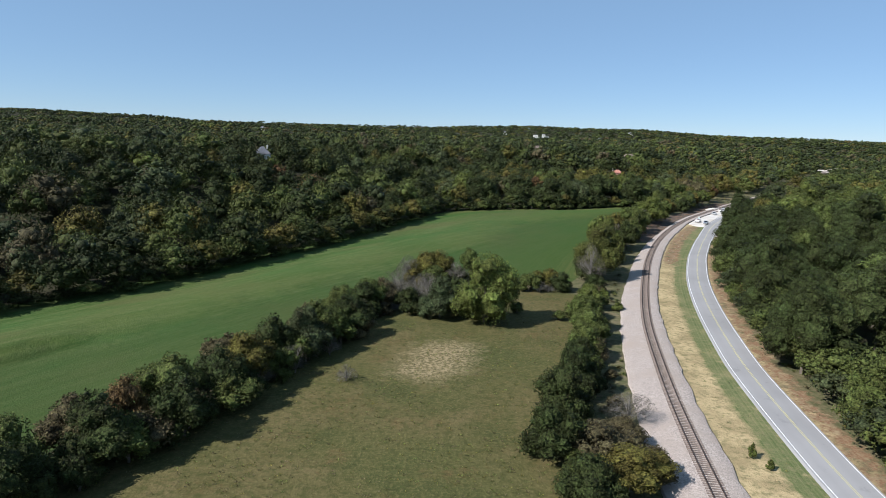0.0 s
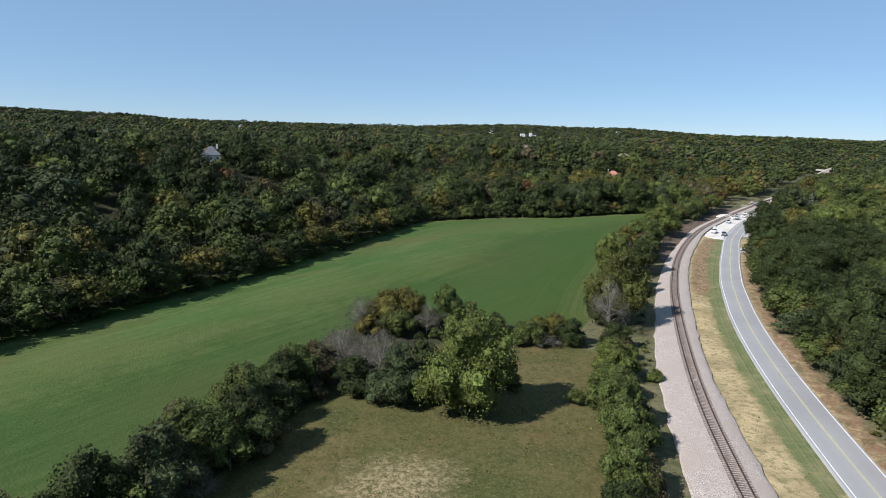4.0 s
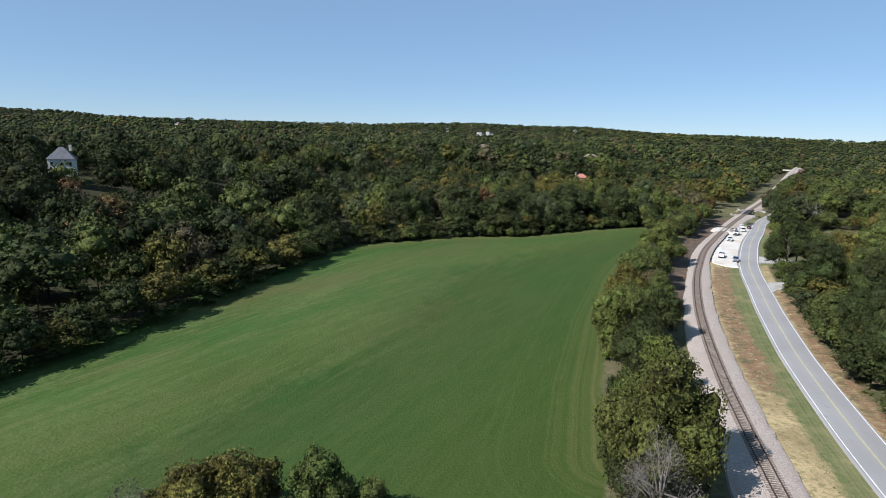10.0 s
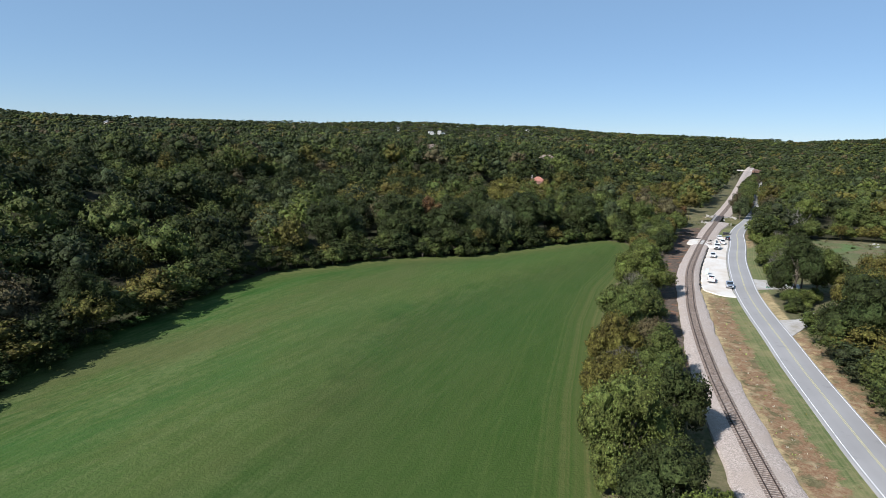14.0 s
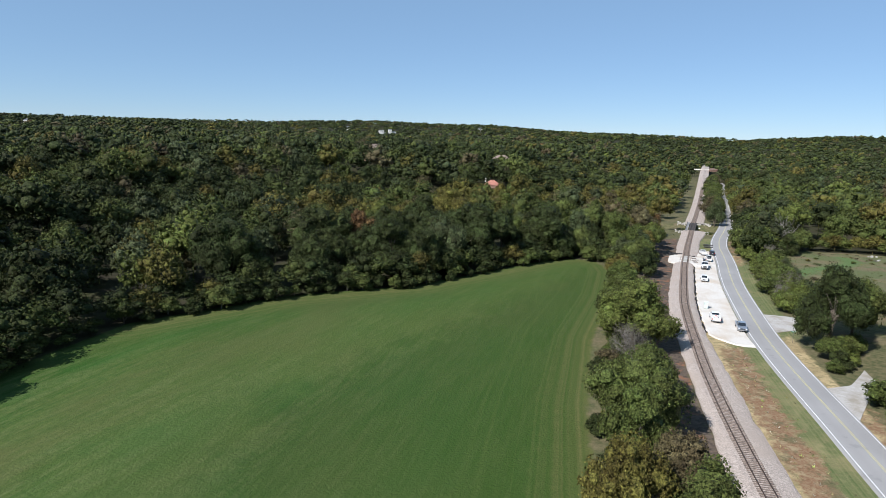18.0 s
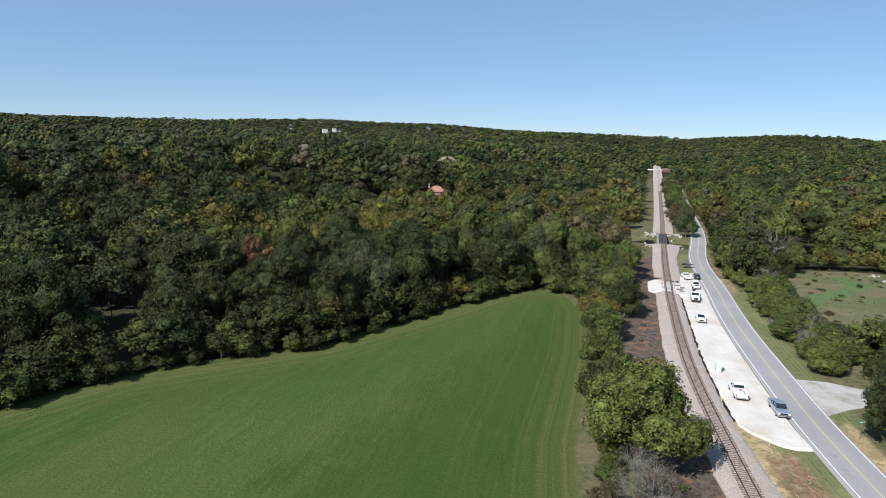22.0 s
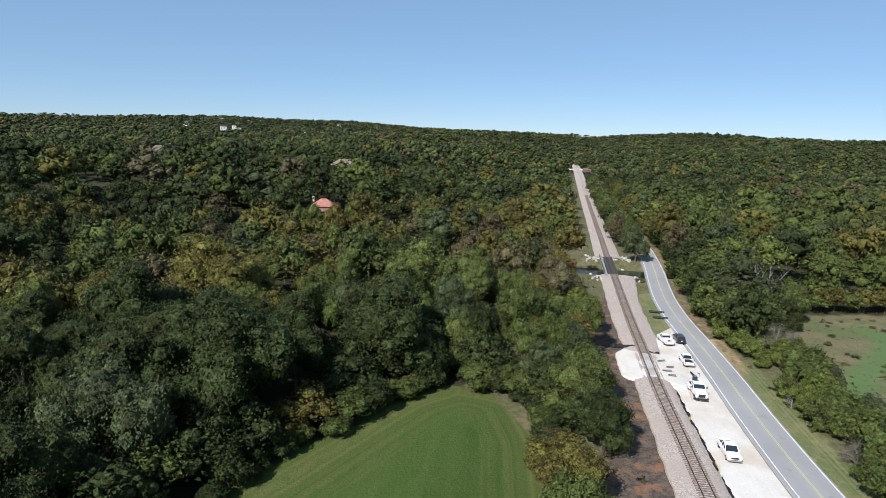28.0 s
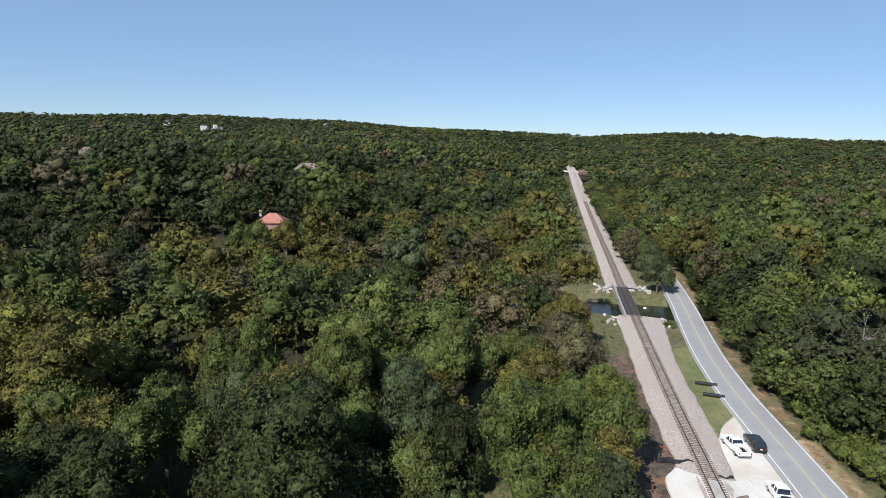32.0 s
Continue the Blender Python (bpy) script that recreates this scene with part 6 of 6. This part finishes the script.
def wheel(parent, x, y, r=0.39, w=0.27):
    bm = bmesh.new()
    bmesh.ops.create_cone(bm, cap_ends=True, segments=20, radius1=r, radius2=r, depth=w, matrix=Matrix.LocRotScale((x, y, r), Euler((0, math.pi / 2, 0)), None))
    bmesh.ops.bevel(bm, geom=[e for e in bm.edges if e.calc_face_angle(0) > 0.9], offset=0.05, segments=2, affect='EDGES')
    wh = part("wheel", bm, M_TYRE, parent, "black rubber tyre")
    bm = bmesh.new()
    s = 1 if x > 0 else -1
    bmesh.ops.create_cone(bm, cap_ends=True, segments=14, radius1=r * 0.62, radius2=r * 0.5, depth=0.06, matrix=Matrix.LocRotScale((x + s * (w / 2 + 0.005), y, r), Euler((0, s * math.pi / 2, 0)), None))
    part("rim", bm, M_RIM, wh)


def cab(root, y0, y1, y2, y3, z0, z1, half, paint, inset=0.16):
    """The glasshouse: windscreen from y0 (foot) to y1 (top), rear from y3 (foot) to y2 (top); +y is ahead so y0 > y1 > y2 > y3."""
    prism("glasshouse", [(y3, z0), (y0, z0), (y1, z1), (y2, z1)], half - 0.05, M_GLASS, root, "dark tinted windows", 0.03, inset)
    block("cab_roof", 0, (y1 + y2) / 2, z1 + 0.02, 2 * (half - inset) - 0.02, (y1 - y2) + 0.16, 0.09, paint, root, "", 0.04)
    for s in (-1, 1):
        for fy, ty in ((y0, y1), (y3, y2), ((y0 + y3) / 2 - 0.1, (y0 + y3) / 2 - 0.05)):
            bm = bmesh.new()
            tube(bm, (s * (half - 0.04), fy, z0 - 0.02), (s * (half - inset - 0.02), ty, z1 + 0.02), 0.055, 0.05, 5)
            part("pillar", bm, paint, root)


def pickup(paint, label, load=""):
    """A crew-cab pickup, 5.8 m long, nose at +y."""
    root = tagged(new("pickup_truck"), label, "pickup truck", "parked vehicles")
    prism("front_body", [(-0.75, 0.42), (2.7, 0.42), (2.88, 0.55), (2.88, 0.98), (2.72, 1.12), (1.35, 1.20), (-0.75, 1.20)], 0.99, paint, root, "", 0.07)
    block("bed_floor", 0, -1.85, 0.72, 1.86, 2.15, 0.14, M_TRIM, root, "dark bed liner")
    for s in (-1, 1):
        block("bed_side", s * 0.94, -1.85, 0.88, 0.11, 2.2, 0.66, paint, root, "", 0.03)
    block("tailgate", 0, -2.93, 0.90, 1.9, 0.09, 0.58, paint, root, "", 0.03)
    block("sill", 0, -1.6, 0.5, 1.8, 2.6, 0.2, M_TRIM, root)
    cab(root, 1.42, 0.72, -0.42, -0.72, 1.18, 1.84, 0.97, paint)
    block("front_bumper", 0, 2.93, 0.55, 1.92, 0.16, 0.24, M_CHROME, root, "chrome front bumper", 0.04)
    block("rear_bumper", 0, -3.02, 0.55, 1.85, 0.16, 0.2, M_CHROME, root, "chrome rear bumper", 0.04)
    block("grille", 0, 2.89, 0.86, 1.15, 0.06, 0.26, M_TRIM, root)
    for s in (-1, 1):
        block("headlight", s * 0.78, 2.86, 0.88, 0.34, 0.1, 0.22, M_LAMP, root, "clear headlight", 0.03)
        block("tail_light", s * 0.90, -2.96, 0.92, 0.14, 0.1, 0.36, M_TAIL, root, "red tail light", 0.02)
        block("mirror", s * 1.10, 1.12, 1.28, 0.22, 0.12, 0.22, paint, root, "", 0.03)
        for y in (1.85, -1.80):
            wheel(root, s * 0.86, y)
    if load == "tools":
        for (x, y, sx, sy, sz) in ((-0.74, -1.85, 0.4, 2.0, 0.5), (0.74, -1.85, 0.4, 2.0, 0.5), (0, -0.95, 1.0, 0.35, 0.5)):
            block("tool_box", x, y, 1.2, sx, sy, sz, paint, root, "white side tool box", 0.03)
    if load == "frames":
        for x in (-0.85, 0.85):
            for y in (-0.9, -2.7):
                bm = bmesh.new()
                tube(bm, (x, y, 1.2), (x, y, 1.95), 0.03, 0.03, 5)
                part("rack_post", bm, M_TRIM, root)
        block("rack_bar", 0, -0.9, 1.95, 1.8, 0.07, 0.07, M_TRIM, root)
        block("load", 0.1, -1.7, 1.0, 1.2, 1.4, 0.35, M_TRIM, root, "dark gear in the bed", 0.05)
    return root


def suv(paint, label):
    root = tagged(new("suv"), label, "car", "parked vehicles")
    prism("body", [(-2.35, 0.40), (2.25, 0.40), (2.40, 0.60), (2.36, 0.95), (2.2, 1.06), (1.1, 1.14), (-2.35, 1.14), (-2.42, 0.7)], 0.95, paint, root, "", 0.08)
    cab(root, 1.2, 0.45, -1.95, -2.30, 1.12, 1.72, 0.94, paint, 0.2)
    block("rear_bumper", 0, -2.42, 0.55, 1.7, 0.14, 0.24, M_TRIM, root, "", 0.04)
    block("front_bumper", 0, 2.40, 0.55, 1.7, 0.14, 0.24, M_TRIM, root, "", 0.04)
    block("plate_panel", 0, -2.50, 0.86, 0.34, 0.03, 0.16, P_WHITE, root, "pale plate", 0.01)
    for s in (-1, 1):
        block("tail_light", s * 0.82, -2.40, 1.0, 0.16, 0.08, 0.3, M_TAIL, root, "red tail light", 0.02)
        block("headlight", s * 0.72, 2.36, 0.86, 0.32, 0.08, 0.18, M_LAMP, root, "clear headlight", 0.02)
        block("roof_rail", s * 0.66, -0.8, 1.80, 0.05, 2.0, 0.05, M_TRIM, root)
        for y in (1.45, -1.45):
            wheel(root, s * 0.82, y, 0.37, 0.25)
    return root


def boom_truck(label):
    """A bonneted work truck with a knuckle boom behind its cab, 7 m long."""
    root = tagged(new("boom_truck"), label, "truck", "parked vehicles")
    prism("bonnet", [(1.1, 0.75), (3.3, 0.75), (3.38, 1.1), (3.28, 1.55), (1.1, 1.72)], 1.02, P_WHITE, root, "", 0.1)
    prism("cab_body", [(-0.6, 0.75), (1.2, 0.75), (1.2, 1.75), (-0.6, 1.75)], 1.1, P_WHITE, root, "", 0.07)
    cab(root, 1.2, 0.85, -0.5, -0.6, 1.72, 2.45, 1.08, P_WHITE, 0.12)
    block("frame_rails", 0, -1.9, 0.75, 0.9, 3.4, 0.25, M_TRIM, root)
    block("flat_bed", 0, -2.1, 1.05, 2.3, 2.9, 0.16, M_TRIM, root, "dark steel flat bed")
    for s in (-1, 1):
        block("tool_box", s * 0.98, -2.2, 0.85, 0.42, 2.3, 0.6, P_WHITE, root, "white side tool box", 0.03)
    block("front_bumper", 0, 3.42, 0.65, 2.2, 0.2, 0.3, M_TRIM, root, "", 0.04)
    block("grille", 0, 3.36, 1.2, 1.2, 0.08, 0.55, M_TRIM, root)
    block("boom_base", 0.35, -1.1, 1.75, 0.8, 0.8, 1.3, M_TRIM, root, "dark boom pedestal", 0.05)
    block("boom_housing", 0.35, -1.15, 2.75, 0.75, 0.9, 0.8, M_TRIM, root, "black slewing housing", 0.1)
    block("boom_cap", 0.38, -1.0, 3.22, 0.5, 0.5, 0.2, plain("blue_cover", (0.05, 0.16, 0.30), 0.5, 0, 0.1, 4, 0), root, "blue cover", 0.05)
    block("tool_cabinet", -0.85, -1.9, 1.6, 0.5, 2.2, 1.0, P_WHITE, root, "white tool cabinet", 0.03)
    block("winch_drum", -0.3, -3.0, 1.45, 0.8, 0.6, 0.6, M_CHROME, root, "steel winch drum", 0.15)
    bm = bmesh.new()
    tube(bm, (-0.95, -3.3, 1.1), (-0.95, -3.3, 2.9), 0.07, 0.06, 6)
    tube(bm, (-0.95, -3.3, 2.9), (-0.6, -3.3, 3.0), 0.10, 0.10, 6)
    part("rear_mast", bm, M_CHROME, root, "pale steel mast")
    bm = bmesh.new()
    tube(bm, (0.35, -1.2, 2.9), (0.75, -2.9, 3.2), 0.22, 0.18, 8)
    tube(bm, (0.75, -2.9, 3.2), (-0.2, -1.5, 2.7), 0.16, 0.12, 8)
    part("boom_arm", bm, M_TRIM, root, "folded dark boom arm")
    for s in (-1, 1):
        block("headlight", s * 0.82, 3.34, 1.05, 0.26, 0.1, 0.26, M_LAMP, root, "clear headlight", 0.03)
        block("mirror", s * 1.3, 1.2, 2.0, 0.2, 0.1, 0.4, M_TRIM, root)
        wheel(root, s * 0.95, 2.3, 0.48, 0.3)
        wheel(root, s * 0.9, -2.3, 0.48, 0.42)
    return root


M_RED = plain("red_plastic", (0.42, 0.05, 0.035), 0.5, 0, 0.1, 4, 0)
M_ORANGE = plain("orange_plastic", (0.75, 0.20, 0.03), 0.5, 0, 0.1, 4, 0)
M_PALEGREEN = plain("pale_green_plastic", (0.50, 0.57, 0.53), 0.5, 0, 0.1, 2, 0)


def lot_pose(x, y, turn_round=False):
    _, yaw = place_on(ROAD, y)
    return pose(x, y, 0.30, 0, 0, yaw + (180 if turn_round else 0))


pickup(P_SILVER, "silver-grey crew-cab pickup parked on white limestone").matrix_basis = lot_pose(148.6, 328.8, True)
CREW = lot_pose(147.4, 336.5) @ Matrix.Scale(1.08, 4)
pickup(P_WHITE, "white crew pickup with tool boxes and coloured gear aboard", "tools").matrix_basis = CREW
tank = tagged(new("water_tank"), "white and red equipment drum in a pickup bed", "equipment")
bm = bmesh.new()
bmesh.ops.create_cone(bm, cap_ends=True, segments=20, radius1=0.36, radius2=0.34, depth=0.5)
part("drum", bm, P_WHITE, tank, "white drum")
bm = bmesh.new()
bmesh.ops.create_cone(bm, cap_ends=True, segments=20, radius1=0.28, radius2=0.24, depth=0.1, matrix=Matrix.Translation((0, 0, 0.30)))
part("drum_lid", bm, M_RED, tank, "red lid")
tank.matrix_basis = CREW @ pose(0.05, -1.35, 0.80 + 0.25)
crate = tagged(new("tool_crate"), "low grey tool crate in a pickup bed", "crate")
block("crate_body", 0, 0, 0.2, 0.8, 0.8, 0.4, M_TRIM, crate, "", 0.03)
block("crate_lid", 0, 0, 0.43, 0.84, 0.84, 0.06, P_WHITE, crate, "white lid", 0.02)
crate.matrix_basis = CREW @ pose(-0.05, -2.45, 0.80)
cone = tagged(new("traffic_cone"), "orange traffic cone standing in a pickup bed", "traffic cone")
bm = bmesh.new()
bmesh.ops.create_cone(bm, cap_ends=True, segments=14, radius1=0.12, radius2=0.03, depth=0.5, matrix=Matrix.Translation((0, 0, 0.28)))
part("cone_body", bm, M_ORANGE, cone)
block("cone_base", 0, 0, 0.02, 0.3, 0.3, 0.04, M_TRIM, cone)
cone.matrix_basis = CREW @ pose(0.36, -1.85, 0.80)
tarp = tagged(new("folded_tarp"), "blue folded tarpaulin lying in the pickup bed", "tarpaulin")
block("tarp_fold", 0, 0, 0.16, 0.5, 0.45, 0.32, plain("blue_tarp", (0.06, 0.17, 0.36), 0.6, 0, 0.15, 5, 0.1), tarp, "", 0.08)
tarp.matrix_basis = CREW @ pose(-0.28, -1.80, 0.80)
loo = tagged(new("portable_toilet"), "pale green portable toilet cabin on limestone", "portable toilet")
block("cabin", 0, 0, 1.05, 1.1, 1.1, 2.0, M_PALEGREEN, loo, "", 0.05)
block("roof_cap", 0, 0, 2.12, 1.18, 1.18, 0.16, P_WHITE, loo, "white translucent roof", 0.06)
block("door", 0, 0.57, 1.05, 0.8, 0.04, 1.8, M_PALEGREEN, loo, "", 0.01)
loo.matrix_basis = lot_pose(152.2, 346.2) @ Matrix.Scale(0.9, 4)
pickup(P_WHITE, "white pickup parked on white limestone").matrix_basis = lot_pose(174.4, 375.6, True)
boom_truck("white bonneted work truck with folded boom").matrix_basis = lot_pose(187.8, 392.6, True)
pickup(P_WHITE, "white pickup with open rack and gear in its bed", "frames").matrix_basis = lot_pose(199.2, 405.0)
pickup(P_WHITE, "white pickup with side tool boxes beside a black car", "tools").matrix_basis = lot_pose(205.4, 416.4) @ pose(0, 0, 0, 0, 0, 8)
suv(P_BLACK, "black sport-utility car at the end of the lot").matrix_basis = lot_pose(209.0, 415.6)

# timber and pipes left about
for k, (o, y, z) in enumerate(((3.2, 402.6, 0.9), (2.6, 404.4, 0.9), (3.6, 406.3, 0.9), (2.4, 408.8, 0.9))):
    q = offset_point(RAIL, y, o + 0.5)
    log = tagged(new("timber_baulk"), "weathered grey timber baulk lying on limestone", "timber", "timber baulks")
    block("baulk", 0, 0, 0.12, 1.5 + 0.3 * (k % 2), 0.26, 0.24, M_TIE, log, "", 0.02)
    log.matrix_basis = pose(q[0], q[1], z - 0.12, 0, 0, -38 + 9 * k)
M_PIPE = plain("black_plastic_pipe", (0.010, 0.010, 0.011), 0.45, 0, 0.2, 3, 0.05)
for a, b in (((221.6, 437.0), (224.4, 434.2)), ((218.4, 432.6), (221.0, 429.9))):
    v = Vector((b[0] - a[0], b[1] - a[1], 0))
    pipe = tagged(new("drainage_pipe"), "black corrugated plastic drainage pipe on the grass verge", "pipe", "drainage pipes")
    bm = bmesh.new()
    L = v.length
    for k in range(14):
        tube(bm, (0, -L / 2 + L * k / 14, 0.36), (0, -L / 2 + L * (k + 0.8) / 14, 0.36), 0.36, 0.36, 12)
        tube(bm, (0, -L / 2 + L * (k + 0.75) / 14, 0.36), (0, -L / 2 + L * (k + 1.02) / 14, 0.36), 0.32, 0.32, 12)
    part("pipe_wall", bm, M_PIPE, pipe)
    pipe.matrix_basis = pose((a[0] + b[0]) / 2, (a[1] + b[1]) / 2, 0.0, 0, 0, math.degrees(math.atan2(v.y, v.x)) - 90)

# farm gate in the roadside bushes
M_GALV = plain("galvanised_steel", (0.36, 0.40, 0.39), 0.5, 0.6, 0.15, 3, 0.05)
gate = tagged(new("metal_gate"), "grey-green tubular steel farm gate among roadside bushes", "gate")
for gx in (-2.05, 2.05):
    bm = bmesh.new()
    tube(bm, (gx * 1.04, 0, -0.3), (gx * 1.04, 0, 1.6), 0.08, 0.075, 8)
    part("post", bm, M_GALV, gate, "steel gate post")
for gz in (0.22, 0.42, 0.64, 0.88, 1.16, 1.42):
    bm = bmesh.new()
    tube(bm, (-1.98, 0, gz), (1.98, 0, gz), 0.03, 0.03, 6)
    part("rail", bm, M_GALV, gate)
for gx in (-1.98, -0.66, 0.66, 1.98):
    bm = bmesh.new()
    tube(bm, (gx, 0.01, 0.18), (gx, 0.01, 1.46), 0.028, 0.028, 6)
    part("upright", bm, M_GALV, gate)
q, yaw = place_on(ROAD, 388.4)
gq = offset_point(ROAD, 388.4, 8.1)
gate.matrix_basis = pose(gq[0], gq[1], 0.0, 0, 0, yaw + 82)
# broken pale stone dumped at the clearing's edge
rub_rng = random.Random(77)
for cx, cy, n in ((277, 404.5, 7), (272, 397.5, 5)):
    heap = tagged(new("rubble_heap"), "pale broken stone rubble at the clearing's edge", "rubble", "rubble heaps")
    for _ in range(n):
        x, y, r = cx + rub_rng.gauss(0, 1.5), cy + rub_rng.gauss(0, 0.9), rub_rng.uniform(0.25, 0.6)
        bm = bmesh.new()
        bmesh.ops.create_icosphere(bm, subdivisions=1, radius=r)
        for v in bm.verts:
            v.co *= rub_rng.uniform(0.7, 1.25)
            v.co.z *= 0.7
        bmesh.ops.transform(bm, matrix=Matrix.Translation((x, y, float(height(np.array([[x, y]]))[0]) + 0.25 * r)), verts=bm.verts)
        part("stone", bm, M_RUBBLE, heap)

# low windrow of limestone beside the pad
bm = bmesh.new()
prev = None
for y in np.arange(394.5, 414.0, 0.7):
    q = offset_point(RAIL, y, 5.35 + 0.12 * math.sin(y * 1.3))
    n = offset_point(RAIL, y, 6.35 + 0.12 * math.sin(y * 1.3)) - q
    h = 0.42 + 0.10 * math.sin(y * 2.9) + 0.06 * math.sin(y * 7.1)
    row = [bm.verts.new((q[0] + n[0] * o, q[1] + n[1] * o, z)) for o, z in ((-0.8, 0.0), (-0.25, 0.8 * h), (0.05, h), (0.40, 0.55 * h), (0.75, 0.0))]
    for k in range(4):
        if prev:
            bm.faces.new((prev[k], prev[k + 1], row[k + 1], row[k]))
    prev = row
tagged(part("gravel_windrow", bm, M_LOT, None), "low windrow of white limestone on the lot", "gravel ridge")

# road signs
M_GREEN = plain("sign_green", (0.01, 0.22, 0.13), 0.4, 0, 0.05, 3, 0)
sign = tagged(new("street_sign"), "green street name sign on a steel post", "sign")
bm = bmesh.new()
tube(bm, (0, 0, -0.2), (0, 0, 2.5), 0.035, 0.035, 6)
part("post", bm, M_CHROME, sign)
block("blade", 0, 0, 2.62, 1.0, 0.03, 0.26, M_GREEN, sign, "green sign blade", 0)
block("lettering_bar", 0, -0.02, 2.62, 0.7, 0.01, 0.09, P_WHITE, sign, "pale lettering bar", 0)
sign.matrix_basis = pose(153.3, 318, 0, 0, 0, -10) @ Matrix.Scale(1.12, 4)
board = tagged(new("marker_board"), "white marker board on a post beside the creek", "sign")
bm = bmesh.new()
tube(bm, (0, 0, -2.2), (0, 0, 1.1), 0.05, 0.05, 6)
part("post", bm, M_CHROME, board)
block("panel", 0, 0, 1.35, 0.7, 0.04, 0.45, P_WHITE, board, "", 0.01)
board.matrix_basis = pose(250.4, 477.6, 0, 0, 0, -40)


# ---- houses ----
M_SIDING = plain("pale_siding", (0.62, 0.60, 0.56), 0.7, 0, 0.08, 0.6, 0.1)
M_SLATE = plain("grey_shingles", (0.11, 0.115, 0.13), 0.8, 0, 0.2, 1.2, 0.3)
M_TERRA = plain("terracotta_tiles", (0.36, 0.155, 0.11), 0.8, 0, 0.2, 1.0, 0.4)
M_BRICK = plain("brown_brick", (0.30, 0.19, 0.14), 0.85, 0, 0.2, 1.5, 0.3)
M_BROWNROOF = plain("brown_shingles", (0.22, 0.17, 0.14), 0.85, 0, 0.2, 1.0, 0.3)


def height_at(x, y):
    return float(height(np.array([[x, y]], float))[0])


def house(x, y, z, wx, wy, eaves, ridge, yaw, wall, roof, label, chimney=None, steep=0.5):
    root = tagged(new("house"), label, "house")
    block("wall", 0, 0, (eaves - 8) / 2, wx, wy, eaves + 8, wall, root, "", 0)
    bm = bmesh.new()
    o = 0.5
    b = [bm.verts.new(p) for p in ((-wx / 2 - o, -wy / 2 - o, eaves), (wx / 2 + o, -wy / 2 - o, eaves), (wx / 2 + o, wy / 2 + o, eaves), (-wx / 2 - o, wy / 2 + o, eaves))]
    r = [bm.verts.new((-wx * steep / 2, 0, ridge)), bm.verts.new((wx * steep / 2, 0, ridge))]
    bm.faces.new((b[0], b[1], r[1], r[0]))
    bm.faces.new((b[2], b[3], r[0], r[1]))
    bm.faces.new((b[1], b[2], r[1]))
    bm.faces.new((b[3], b[0], r[0]))
    bm.faces.new(b[::-1])
    part("roof", bm, roof, root)
    n = max(2, int(wx / 3))
    for k in range(n):
        for lv in range(max(1, int(eaves / 2.8))):
            cx, cz = -wx / 2 + (k + 0.5) * wx / n, 1.5 + 2.8 * lv
            win = block("window", cx, -wy / 2 - 0.02, cz, 1.2, 0.08, 1.4, M_SIDING, root, "", 0)
            block("pane", cx, -wy / 2 - 0.065, cz, 1.0, 0.02, 1.2, M_GLASS, win, "", 0)
    if chimney:
        block("chimney", chimney[0], chimney[1], ridge - 0.3, 0.9, 0.9, 2.4, M_SIDING, root, "pale chimney", 0.02)
    root.matrix_basis = pose(x, y, z, 0, 0, yaw)
    return root


house(-110.5, 368, 24.5, 9, 8, 6.0, 10.6, 20, M_SIDING, M_SLATE, "tall pale house with steep grey roof among trees", (3.0, 0.5), 0.15)
house(171, 582, height_at(171, 582) + 0.6, 10, 9, 7.0, 10.2, -20, M_BRICK, M_TERRA, "house with terracotta tile roof among trees", (-4.5, 1.5), 0.25)
house(209, 672, 25.0, 14, 9, 3.5, 7.0, -10, M_BRICK, M_BROWNROOF, "brick house with pale grey-brown roof in the woods", None, 0.4)
house(187, 582, height_at(187, 582) + 0.6, 6, 6, 6.5, 9.4, -20, M_BRICK, M_TERRA, "low wing house with terracotta tile roof", None, 0.4)
house(112, 700, height_at(112, 700) + 5, 18, 12, 4.0, 9.5, 15, M_BRICK, M_BROWNROOF, "brown brick house with several gables on the hill", (4, 1), 0.5)
for dx, w, hgt in ((-16, 14, 16), (2, 18, 10), (20, 9, 19), (36, 10, 13)):
    house(308 + 0.75 * dx, 1932 + 0.3 * dx, height_at(308, 1932) + 6, w, 12, hgt, hgt + 1.5, 0, M_SIDING, M_SLATE, "far pale building on the ridge", None, 0.6)
for x, y in ((-520, 1750), (-180, 2100), (240, 2350), (760, 2450), (-60, 1500), (520, 2000), (1300, 2300)):
    z = float(height(np.array([[x, y]], float))[0])
    house(x, y, z + 3, 20, 12, 7, 12, (x * 7) % 40 - 20, M_SIDING, M_SLATE, "far house standing among trees on the ridge", None, 0.5)


# ---- sleepers that can be told apart ----
tie_one = sleeper_mesh()
tie_one.materials.append(M_TIE)
for i in near:
    ob = new("sleeper", tie_one)
    ob.parent = track
    ob.matrix_basis = pose(tie_xy[i, 0], tie_xy[i, 1], tie_z[i] + tie_rng.normal(0, 0.012), 0, 0, math.degrees(tie_yaw[i]) + tie_rng.normal(0, 0.7))
